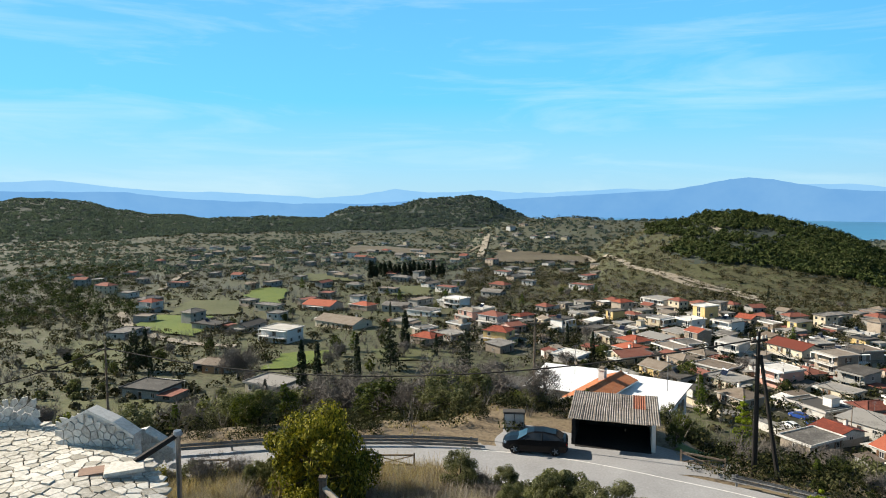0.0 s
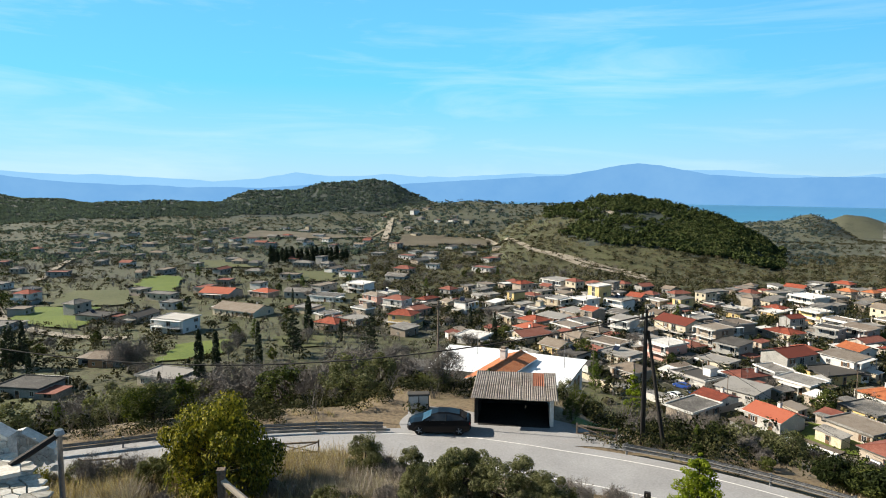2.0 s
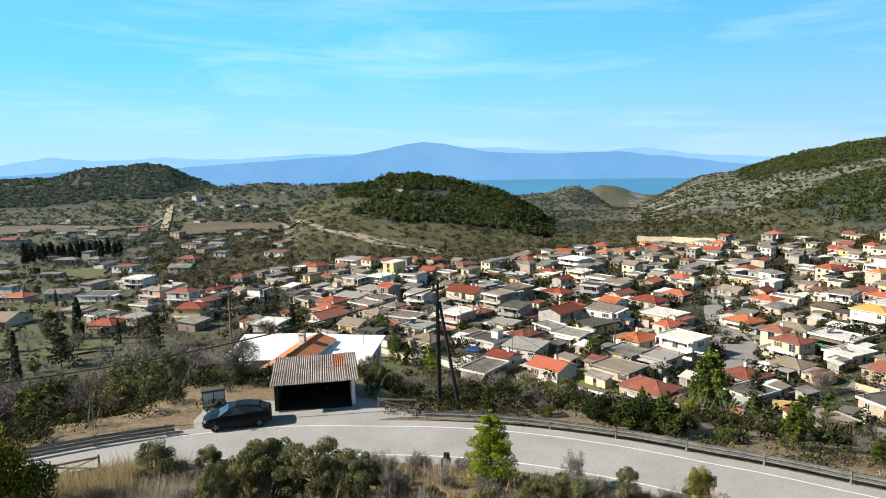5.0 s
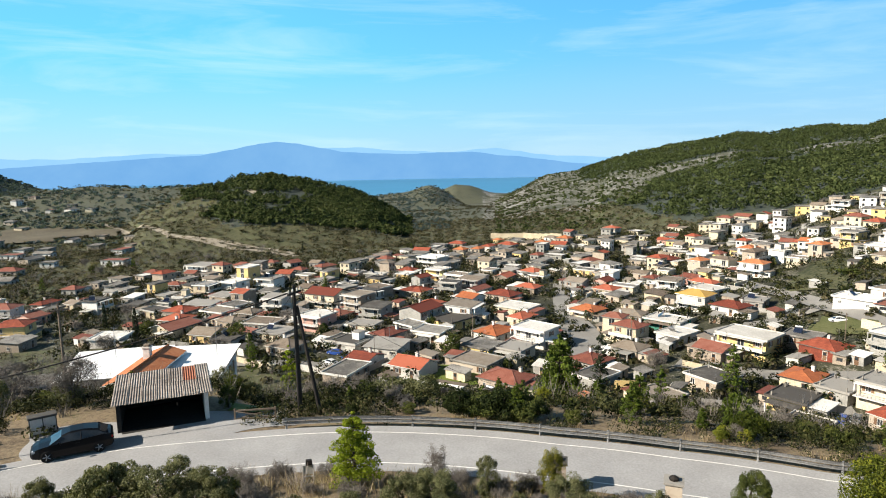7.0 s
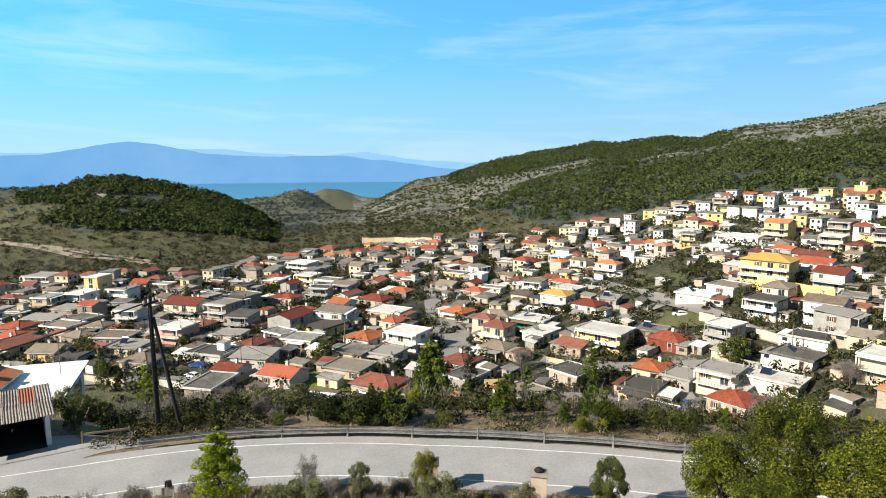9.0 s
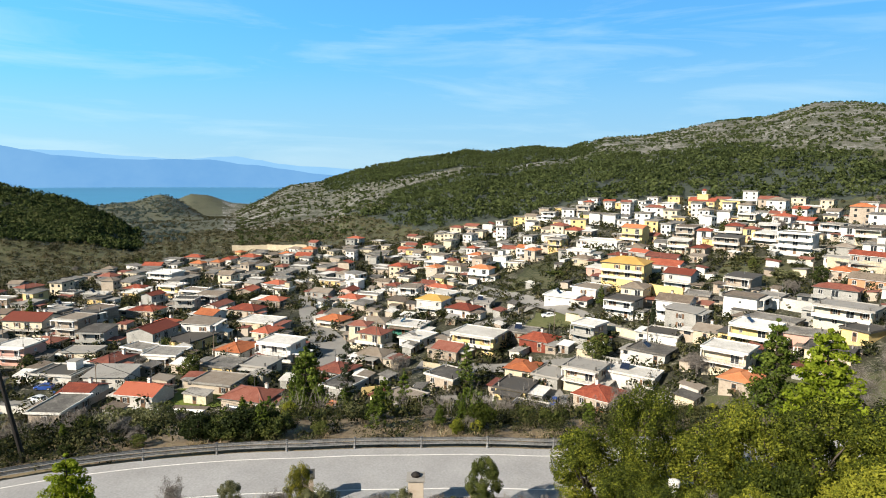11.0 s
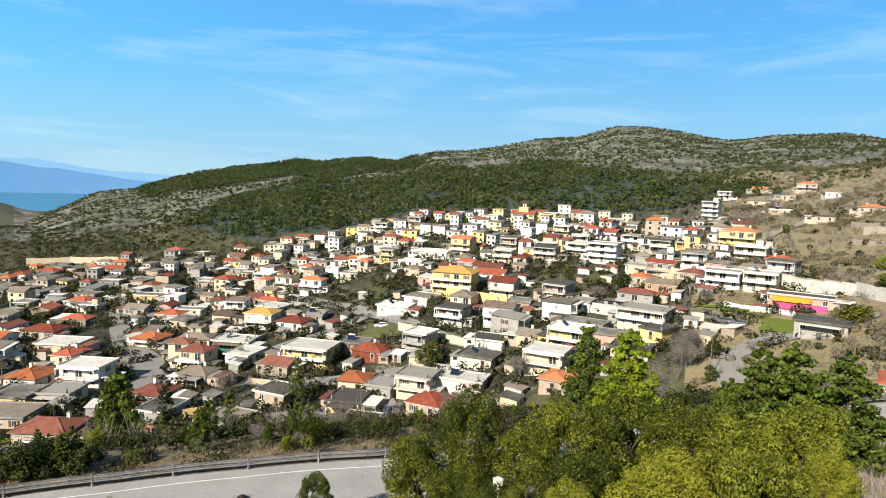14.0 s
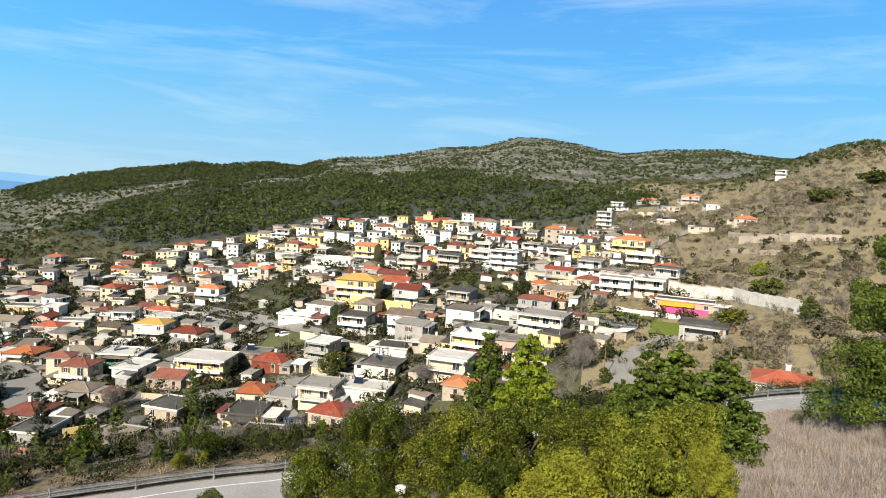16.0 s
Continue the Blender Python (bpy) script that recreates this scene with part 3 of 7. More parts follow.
def tree_meshes(kind, seed, detail, tall):
    """The trunk and the crown of a tree about one metre wide and so many metres tall (they are scaled in place)."""
    g = np.random.default_rng(seed)
    wood = Shape()
    if kind in ("broad", "round", "olive", "holm"):
        n = {"broad": 48, "round": 84, "olive": 64, "holm": 62}[kind]
        c = g.normal(size=(n, 3))
        c /= np.linalg.norm(c, axis=1)[:, None]
        c *= (g.uniform(.35, 1.0, n)[:, None] ** .6) if kind != "round" else g.uniform(.55, 1.06, n)[:, None]
        low = {"broad": .5, "round": .46, "olive": .44, "holm": .45}[kind]
        c = c * np.array((.36, .36, .42)) + np.array((0, 0, low))
        if kind != "round":
            c[:, :2] *= (1.05 - .35 * np.clip(c[:, 2:] - .5, 0, 1))
        rad = g.uniform(.05, .12, n) if kind in ("olive", "holm") else g.uniform(.07, .145, n) if kind != "round" else g.uniform(.05, .14, n)
        c[:, 2] = np.clip(c[:, 2], .08 if kind != "broad" else .12, .88)
        size = (.036, .018, .011 if kind == "broad" else .010, .011)[detail]
        leaves = leaf_quads(c * (1, 1, tall), rad, (1500, 5600, 27000 if kind == "broad" else 28000, 30000)[detail], size, min(max(tall, .7), 1.2), rng=g)
        limb(wood, (0, 0, -.06), (.01, .02, .34), .035, .022, .02, g, 7)
        for q in c[:12]:
            limb(wood, (.01, .02, .2 + .12 * g.random()), tuple(q), .014, .004, .03, g)
    elif kind in ("pine", "lime", "spruce"):
        cs, rd = [], []
        limb(wood, (0, 0, -.05), (0, 0, .97), .022, .004, .008, g, 7)
        dense = 13 if kind == "spruce" else 11
        for i in range(dense):
            z = .12 + .82 * i / dense
            reach = .5 * (1 - z) ** .75 + .03
            m = max(3, int(8 * (1 - z) + 3))
            for j in range(m):
                w = math.tau * (j + g.random() * .7) / m + i * 1.3
                l = reach * g.uniform(.6, 1.12)
                tip = np.array((math.cos(w) * l, math.sin(w) * l, z + l * g.uniform(-.05, .3)))
                limb(wood, (0, 0, z - .02), tuple(tip), .006, .002, .01, g, 4)
                for u in (.55, .95):
                    cs.append(tip * (u, u, 1) + (0, 0, g.uniform(-.01, .02)))
                    rd.append(.05 + .06 * (1 - z))
        cs.append((0, 0, .97))
        rd.append(.035)
        leaves = leaf_quads(np.array(cs) * (1, 1, tall), np.array(rd), (1500, 6000, 15000, 70000)[detail], (.042, .028, .017, .0085)[detail], .8, rng=g)
    elif kind == "cypress":
        z = g.uniform(.04, .99, 170)
        wide = np.interp(z, (0, .1, .35, .8, 1), (.3, .42, .46, .26, .04))
        w = g.uniform(0, math.tau, 170)
        c = np.stack([np.cos(w) * wide * .75, np.sin(w) * wide * .75, z], 1)
        limb(wood, (0, 0, -.04), (0, 0, .5), .05, .03, .0, g, 6)
        leaves = leaf_quads(c * (1, 1, tall), .12 * wide + .07, 2600, .085, 1.8, rng=g)
    else:                                             # bare
        leaves = []
        limb(wood, (0, 0, -.06), (.0, .01, .25), .03, .022, .015, g, 6)
        tips = []
        for i in range(8):
            w = math.tau * i / 8 + g.random()
            tip = (math.cos(w) * g.uniform(.12, .3), math.sin(w) * g.uniform(.12, .3), g.uniform(.45, .75))
            limb(wood, (0, .01, .16 + .1 * g.random()), tip, .015, .006, .03, g)
            for _ in range(7):
                t2 = np.array(tip) * g.uniform(.75, 1) + g.normal(size=3) * (.12, .12, .09) + (0, 0, .1)
                limb(wood, tip, tuple(t2), .0055, .002, .02, g, 3)
                tips.append(t2)
        tips = np.array(tips) * (1, 1, tall)
        k = g.integers(0, len(tips), 5200)
        a = tips[k] + g.normal(size=(5200, 3)) * .05
        u = g.normal(size=(5200, 3)) + (0, 0, .6)
        u /= np.linalg.norm(u, axis=1)[:, None]
        s = np.cross(u, g.normal(size=(5200, 3)))
        s /= np.linalg.norm(s, axis=1)[:, None]
        u, s = u * g.uniform(.04, .12, 5200)[:, None], s * .0026
        leaves = np.stack([a - s, a + s, a + u + s * .3, a + u - s * .3], 1)
    wood.v = [(a, c, e * tall) for a, c, e in wood.v]
    return wood, leaves


LEAF = {"holm": "leaf_holm", "broad": "leaf_broad", "round": "leaf_round", "olive": "leaf_olive", "pine": "leaf_pine", "lime": "leaf_lime", "spruce": "leaf_dark", "cypress": "leaf_dark", "bare": "twig"}
SAYS = {"holm": "dense dark green evergreen bush on the slope", "broad": "dense yellow-green evergreen tree on the slope", "round": "rounded dark green broadleaf tree", "olive": "low grey-green olive bush among dry grass",
        "pine": "green pine tree with layered branches", "lime": "bright yellow-green young pine", "spruce": "dark green pointed conifer", "cypress": "slim dark green cypress",
        "bare": "leafless grey winter tree with fine twigs"}
TREES = {}
tree_count = 0


def tree(kind, x, y, height, width):
    global tree_count
    tree_count += 1
    far_off = math.hypot(x, y)
    near = 1 if height < 1.4 and far_off < 60 else 3 if height > 9 and far_off < 60 else 2 if far_off < 36 and height > 1.7 else 1 if far_off < 75 else 0
    tall = max(.5, round(height / width * 2) / 2)
    key = (kind, near, tree_count % (3 if near else 2), tall)
    if key not in TREES:
        wood, leaves = tree_meshes(kind, 11 + tree_count, near, tall)
        TREES[key] = (wood.mesh("trunk", ["bark" if kind != "bare" else "twig"], True), quads("crown", leaves, [LEAF[kind]]))
    trunk, crown = TREES[key]
    if height < 1.4:                                     # a low bush is all one tangle of leaves and twigs
        low = new("bush", crown)
        low.matrix_basis = pose(x, y, float(ground(x, y)) - .06 * height, 0, 0, (tree_count * 137) % 360) @ Matrix.Diagonal((width, width, height / tall, 1))
        return tagged(low, {"bare": "low leafless twiggy bush on the bank"}.get(kind, "low grey-green bush on the bank"), "bush", "low bushes on the slope")
    ob = new({"olive": "bush", "pine": "pine_tree", "lime": "pine_tree", "spruce": "conifer", "cypress": "cypress", "bare": "bare_tree"}.get(kind, "tree"))
    if kind == "cypress":
        width *= 1.1
    ob.matrix_basis = pose(x, y, float(ground(x, y)), 0, 0, (tree_count * 137) % 360) @ Matrix.Diagonal((width, width, height / tall, 1))
    tagged(ob, SAYS[kind], "tree" if kind != "olive" else "bush", "trees on the slope and in the village")
    part("trunk", trunk, [], ob)
    part("crown", crown, [], ob)
    return ob


def undergrowth(name, label, category, x, y, tall, wide, per, mat, size=.5, seed=1):
    """Many small plants as one mesh: each a tuft of sprays."""
    g = np.random.default_rng(seed)
    n = len(x)
    z = ground(x, y)
    d = g.normal(size=(n, per, 3))
    d /= np.linalg.norm(d, axis=2)[..., None]
    d *= g.uniform(.55, 1.0, (n, per, 1))
    d[..., 2] = np.where(g.random((n, per)) < .6, np.abs(d[..., 2]), d[..., 2])
    p = np.stack([x, y, z + tall * .42], 1)[:, None] + d * np.stack([wide / 2, wide / 2, tall * .52], 1)[:, None]
    out = d * 1.3 + g.normal(size=(n, per, 3)) * .38
    out /= np.linalg.norm(out, axis=2)[..., None]
    u = np.cross(out, g.normal(size=(n, per, 3)))
    u /= np.linalg.norm(u, axis=2)[..., None]
    w = np.cross(out, u)
    s = (wide[:, None] * size * g.uniform(.6, 1.2, (n, per)))[..., None]
    u, w = u * s, w * s * .7
    v = np.stack([p - u - w * .3, p - w, p + u + w * .2, p + u * .2 + w], 2).reshape(-1, 4, 3)
    return tagged(new(name, quads(name, v, [mat])), label, category, kind="stuff")


def blades(name, label, x, y, tall, mat, per=7, thick=.03, seed=1):
    """Dry grass: bent upright blades as one mesh."""
    g = np.random.default_rng(seed)
    n = len(x) * per
    x, y, tall = np.repeat(x, per) + g.normal(size=n) * .16, np.repeat(y, per) + g.normal(size=n) * .16, np.repeat(tall, per) * g.uniform(.5, 1.2, n)
    base = np.stack([x, y, ground(x, y) - .03], 1)
    lean = np.concatenate([g.normal(size=(n, 2)) * .35, np.ones((n, 1))], 1) * tall[:, None]
    w = g.uniform(0, math.tau, n)
    side = np.stack([np.cos(w), np.sin(w), np.zeros(n)], 1) * thick
    v = np.stack([base - side, base + side, base + lean + side * .25, base + lean - side * .25], 1)
    return tagged(new(name, quads(name, v, [mat])), label, "grass", kind="stuff")


def scatter(n, b0, b1, r0, r1, seed, power=1.0):
    g = np.random.default_rng(seed)
    b, r = g.uniform(b0, b1, n), r0 + (r1 - r0) * g.uniform(0, 1, n) ** power
    return r * np.sin(np.radians(b)), r * np.cos(np.radians(b)), b, r, g

# ---- houses ----
M["white"] = material("white_render", (.56, .53, .48), (.76, .73, .68), (.90, .88, .84), size=.35, fine=8, bump=.15, relief=.02, vary=.3)
M["cream"] = material("cream_render", (.50, .42, .29), (.68, .58, .42), (.78, .69, .53), vary=.25, size=.35, fine=8, bump=.15, relief=.02)
M["yellow"] = material("yellow_render", (.66, .46, .18), (.80, .58, .25), (.86, .67, .34), size=.5, fine=8, bump=.15, relief=.02)
M["beige"] = material("beige_render", (.32, .26, .20), (.46, .38, .30), (.55, .47, .38), vary=.3, size=.35, fine=8, bump=.15, relief=.02)
M["grey"] = material("grey_block", (.26, .25, .23), (.38, .37, .34), (.46, .44, .41), size=.5, fine=8, bump=.2, relief=.02)
M["pink"] = material("pink_render", (.58, .32, .26), (.70, .42, .34), size=.5, fine=8, bump=.15, relief=.02)
M["terracotta"] = material("terracotta_render", (.50, .25, .13), (.62, .34, .18), size=.5, fine=8, bump=.15, relief=.02)
M["green"] = material("green_sheet", (.05, .20, .15), (.08, .28, .20), size=.5, fine=8, bump=.15, relief=.02)
M["red"] = material("red_roof_tiles", (.18, .042, .025), (.34, .078, .04), (.47, .135, .075), size=.6, fine=7, bump=.7, relief=.06, vary=.4)
M["orange"] = material("orange_roof_tiles", (.36, .11, .045), (.52, .17, .065), (.62, .25, .11), size=.6, fine=7, bump=.7, relief=.06, vary=.25)
M["darkred"] = material("weathered_roof_tiles", (.16, .05, .035), (.27, .09, .06), (.33, .14, .10), size=.6, fine=7, bump=.7, relief=.06, vary=.25)
M["brown"] = material("brown_roof_sheet", (.16, .12, .09), (.26, .21, .16), (.33, .28, .23), size=.6, fine=7, bump=.6, relief=.06, vary=.25)
M["ochre"] = material("ochre_roof_tiles", (.52, .30, .07), (.66, .42, .13), size=.6, fine=7, bump=.6, relief=.06)
M["concrete"] = material("flat_roof_concrete", (.085, .078, .07), (.175, .162, .145), (.36, .34, .31), size=.35, fine=9, bump=.3, relief=.03, vary=.45)
M["glass"] = material("window_glass", (.02, .025, .03), (.05, .055, .06), size=.5, fine=4, rough=.08, bump=0, spec=.6)
M["frame"] = material("window_frame", (.55, .53, .50), (.72, .70, .67), size=2, fine=5, rough=.5, bump=0, vary=.3)
M["shutter"] = material("wooden_shutter", (.14, .075, .04), (.24, .14, .08), size=2, fine=5, rough=.6, bump=.2, vary=.4)
M["steel"] = material("dull_steel", (.30, .30, .31), (.45, .45, .46), size=2, fine=6, rough=.4, metal=.8, bump=.1)
M["panel"] = material("solar_panel", (.01, .015, .035), (.02, .03, .06), size=2, fine=6, rough=.15, bump=0, spec=.6)


def window_mesh(w, h, shut):
    s = Shape()
    s.box(-w / 2 - .07, w / 2 + .07, -.09, .02, -.1, -.02, 1)                      # sill
    for a, c, e, f in ((-w / 2, -w / 2 + .08, 0, h), (w / 2 - .08, w / 2, 0, h), (-w / 2 + .08, w / 2 - .08, 0, .08), (-w / 2 + .08, w / 2 - .08, h - .08, h), (-.04, .04, .08, h - .08)):
        s.box(a, c, -.06, .02, e, f, 1)
    s.box(-w / 2 + .08, w / 2 - .08, -.02, .015, .08, h - .08, 0)
    if shut:
        for k in (-1, 1):
            x0 = k * (w / 2 + .27)
            s.box(x0 - .25, x0 + .25, -.09, -.03, -.02, h + .02, 2)
            for j in range(5):
                s.box(x0 - .2, x0 + .2, -.115, -.09, .1 + j * h / 5, .1 + j * h / 5 + h / 9, 2)
    return s.mesh("window", ["glass", "frame", "shutter"])


WINDOWS = [window_mesh(1.1, 1.2, False), window_mesh(1.0, 1.2, True), window_mesh(1.7, 2.1, False), window_mesh(.7, .7, False)]
door_shape = Shape()
door_shape.box(-.55, .55, -.08, .02, 0, 2.15, 1).box(-.46, .46, -.11, -.08, .04, 2.06, 0).box(-.34, .34, -.125, -.11, 1.15, 1.9, 2).box(.34, .4, -.17, -.11, 1.0, 1.08, 1)
DOOR = door_shape.mesh("door", ["shutter", "frame", "glass"])
chim_shape = Shape()
chim_shape.box(-.3, .3, -.3, .3, -.8, 1.2, 0).box(-.38, .38, -.38, .38, 1.2, 1.3, 0).box(-.24, .24, -.24, .24, 1.3, 1.5, 1)
CHIMNEY = chim_shape.mesh("chimney", ["white", "brown"])
heat = Shape()
heat.box(-.95, .95, -.9, -.84, .1, .16, 2)
for k in (-.9, .9):
    heat.tube([(k, .55, 0), (k, .55, 1.25)], [.03, .03], 4, 1).tube([(k, -.85, 0), (k, .5, 1.1)], [.03, .03], 4, 1)
heat.tube([(-.85, .55, 1.35), (.85, .55, 1.35)], [.27, .27], 10, 1)
heat.face([(-.95, -.88, .14), (.95, -.88, .14), (.95, .38, 1.12), (-.95, .38, 1.12)], 0)
heat.face([(-.95, .40, 1.06), (.95, .40, 1.06), (.95, -.86, .08), (-.95, -.86, .08)], 1)
HEATER = heat.mesh("water_heater", ["panel", "steel", "steel"])
mast = Shape()
mast.tube([(0, 0, -.3), (0, 0, 3.2)], [.035, .03], 5)
for k, z in enumerate((2.5, 2.75, 3.0, 3.15)):
    mast.tube([(-.55 + k * .08, 0, z), (.55 - k * .08, 0, z)], [.015, .015], 4)
AERIAL = mast.mesh("aerial", ["steel"])

stub = Shape()
stub.box(-.12, .12, -.12, .12, 0, .8, 0)
for q in (-.07, .07):
    stub.tube([(q, q, .8), (q, q, 1.7)], [.015, .015], 3, 1)
STUB = stub.mesh("column_stub", ["concrete", "steel"])

ROOF_WORDS = {"red": "red tiled", "orange": "bright orange tiled", "darkred": "weathered dark red tiled", "brown": "brown sheet", "ochre": "ochre tiled", "concrete": "grey concrete", "white": "white-painted", "tin": "shiny white sheet"}
SITES = []
FLOOR = 2.3


def roof_shape(kind, w, d, rise, over=.45):
    s = Shape()
    a, c = w / 2 + over, d / 2 + over
    if kind == "hip":
        k = min(a, c) * .92
        top = [(-(a - k), 0, rise), (a - k, 0, rise)] if a >= c else [(0, -(c - k), rise), (0, c - k, rise)]
        p = [(-a, -c, 0), (a, -c, 0), (a, c, 0), (-a, c, 0)]
        if a >= c:
            s.face([p[0], p[1], top[1], top[0]])
            s.face([p[1], p[2], top[1]])
            s.face([p[2], p[3], top[0], top[1]])
            s.face([p[3], p[0], top[0]])
        else:
            s.face([p[0], p[1], top[0]])
            s.face([p[1], p[2], top[1], top[0]])
            s.face([p[2], p[3], top[1]])
            s.face([p[3], p[0], top[0], top[1]])
        s.box(-a, a, -c, c, -.16, -.004, 1)
        for q in p:
            e = top[0] if (Vector(q) - Vector(top[0])).length < (Vector(q) - Vector(top[1])).length else top[1]
            s.tube([q, e], [.1, .1], 5, 0)
        s.tube(top, [.12, .12], 5, 0)
    elif kind == "gable":
        for k in (-1, 1):
            s.face([(-a, k * c, 0), (a, k * c, 0), (a, 0, rise), (-a, 0, rise)][::-k])
            s.face([(-a, k * c, -.14), (a, k * c, -.14), (a, 0, rise - .14), (-a, 0, rise - .14)][::k], 1)
            s.face([(-a, k * c, -.14), (a, k * c, -.14), (a, k * c, 0), (-a, k * c, 0)][::-k], 1)
            for e in (-a, a):
                s.face([(e, k * c, -.14), (e, k * c, 0), (e, 0, rise), (e, 0, rise - .14)], 1)
        s.tube([(-a, 0, rise + .02), (a, 0, rise + .02)], [.12, .12], 5, 0)
    elif kind == "sheet":
        p = [(-a, -c, 0), (a, -c, 0), (a, c, .5), (-a, c, .5)]
        s.face(p)
        s.face([(q[0], q[1], q[2] - .12) for q in p][::-1], 1)
        for k in range(4):
            q, e = p[k], p[(k + 1) % 4]
            s.face([(q[0], q[1], q[2] - .12), (e[0], e[1], e[2] - .12), e, q], 1)
    else:
        s.box(-a, a, -c, c, -.18, 0, 1)
        for x0, x1, y0, y1 in ((-a, a, -c, -c + .18), (-a, a, c - .18, c), (-a, -a + .18, -c + .18, c - .18), (a - .18, a, -c + .18, c - .18)):
            s.box(x0, x1, y0, y1, 0, .28, 1)
        s.box(-a + .18, a - .18, -c + .18, c - .18, 0, .04, 0)
    return s


def house(x, y, turn, w, d, storeys, roof, wall, cover, label="", sink=0.0):
    SITES.append((x, y, max(w, d) * .5))
    g = random.Random(len(SITES) * 31)
    m = pose(x, y, 0, 0, 0, turn)
    corners = [m @ Vector((i * w / 2, j * d / 2, 0)) for i in (-1, 1) for j in (-1, 1)]
    zs = [float(ground(c.x, c.y)) for c in corners]
    z0 = sum(zs) / 4 - sink
    h = storeys * FLOOR + .2
    if roof == "sheet":
        h += .1
    ob = new("house")
    ob.matrix_basis = pose(x, y, z0, 0, 0, turn)
    floors = {1: "single-storey", 2: "two-storey", 3: "three-storey", 4: "tall narrow"}[storeys]
    tagged(ob, label or "%s %s house with a %s roof" % (floors, {"white": "whitewashed", "cream": "cream", "yellow": "pale yellow", "beige": "beige", "grey": "bare grey block", "pink": "pink", "terracotta": "terracotta", "green": "green", "red": "red"}[wall], ROOF_WORDS[cover]), "house", "houses of the village")
    body = Shape()
    body.box(-w / 2, w / 2, -d / 2, d / 2, min(zs) - z0 - 1.0, h, 0)
    rise = min(w, d) * .15 + .2
    if roof == "sheet":
        body.box(-w / 2, w / 2, d / 2 - .3, d / 2, h, h + .42, 0)
    if roof == "gable":
        for k in (-1, 1):
            body.face([(k * w / 2, -d / 2, h), (k * w / 2, d / 2, h), (k * w / 2, 0, h + rise - .2)][::k], 0)
    for k in range(1, storeys):                         # floor slabs show as bands
        body.box(-w / 2 - .06, w / 2 + .06, -d / 2 - .06, d / 2 + .06, k * FLOOR, k * FLOOR + .16, 0)
    part("wall", body, wall if wall in M else "white", ob)
    part("roof", roof_shape(roof, w, d, rise), [cover, "white" if cover == "white" or g.random() < .4 else "concrete"], ob, m=pose(0, 0, h + (.16 if roof != "flat" else .18)))
    for k in range(storeys):
        for side in (0, 1, 3):
            length = w if side % 2 == 0 else d
            far = d / 2 if side % 2 == 0 else w / 2
            n = max(1, int(length / (3.0 if side == 0 else 4.2)))
            for i in range(n):
                if g.random() < (.10 if side == 0 else .36):
                    continue
                u = -length / 2 + length * (i + .5) / n
                mm = pose(0, 0, 0, 0, 0, 90 * side) @ pose(u, -far, k * FLOOR + .9)
                if side == 0 and k == 0 and i == n // 2:
                    part("door", DOOR, [], ob, m=pose(0, 0, 0, 0, 0, 90 * side) @ pose(u, -far, .05))
                elif side == 0 and k > 0 and i == n // 2:
                    part("window", WINDOWS[2], [], ob, m=pose(0, 0, 0, 0, 0, 90 * side) @ pose(u, -far, k * FLOOR + .2))
                else:
                    part("window", WINDOWS[g.choice((0, 0, 1, 1, 3))], [], ob, m=mm)
        if k > 0 and w > 6:
            bal = Shape()
            bal.box(-w * .5, w * .5, -d / 2 - 1.8, -d / 2 - .06, k * FLOOR, k * FLOOR + .15, 0)
            if g.random() < .5:
                bal.box(-w * .5, w * .5, -d / 2 - 1.8, -d / 2 - 1.7, k * FLOOR + .15, k * FLOOR + .9, 0)
            else:
                for i in range(13):
                    xx = -w * .5 + .03 + (w - .06) * i / 12
                    bal.box(xx - .02, xx + .02, -d / 2 - 1.77, -d / 2 - 1.73, k * FLOOR + .15, k * FLOOR + 1.0, 1)
                bal.box(-w * .5, w * .5, -d / 2 - 1.79, -d / 2 - 1.71, k * FLOOR + 1.0, k * FLOOR + 1.06, 1)
            if k == storeys - 1 and roof in ("flat", "sheet"):   # a slab shades the top balcony
                bal.box(-w * .5, w * .5, -d / 2 - 1.8, -d / 2 - .5, storeys * FLOOR + .12, storeys * FLOOR + .26, 0)
                for e in (-1, 1):
                    bal.box(e * (w * .5 - .15) - .1, e * (w * .5 - .15) + .1, -d / 2 - 1.7, -d / 2 - 1.5, k * FLOOR + .9, storeys * FLOOR + .12, 0)
            part("balcony", bal, ["white" if wall != "grey" else "grey", "steel"], ob)
    if roof == "flat":
        if g.random() < .14:
            hut = Shape()
            hut.box(-1.1, 1.1, -1.3, 1.3, 0, 2.0, 0).box(-1.25, 1.25, -1.45, 1.45, 2.0, 2.12, 1)
            part("stair_hut", hut, [wall if wall in M else "white", "concrete"], ob, m=pose(w * .22, d * .15, h + .2))
        if g.random() < .3:
            part("water_heater", HEATER, [], ob, "roof-top solar water heater", m=pose(-w * .2, d * .05, h + .22, 0, 0, g.choice((0, 90, -60))))
        if g.random() < .35:
            for i in (-1, 1):
                for j in (-1, 1):
                    part("column_stub", STUB, [], ob, m=pose(i * w * .42, j * d * .42, h + .2))
    elif roof != "sheet":
        part("chimney", CHIMNEY, [], ob, m=pose(w * g.uniform(-.3, .3), d * .22, h + rise * .55))
    g2 = random.Random(len(SITES) * 17 + 3)
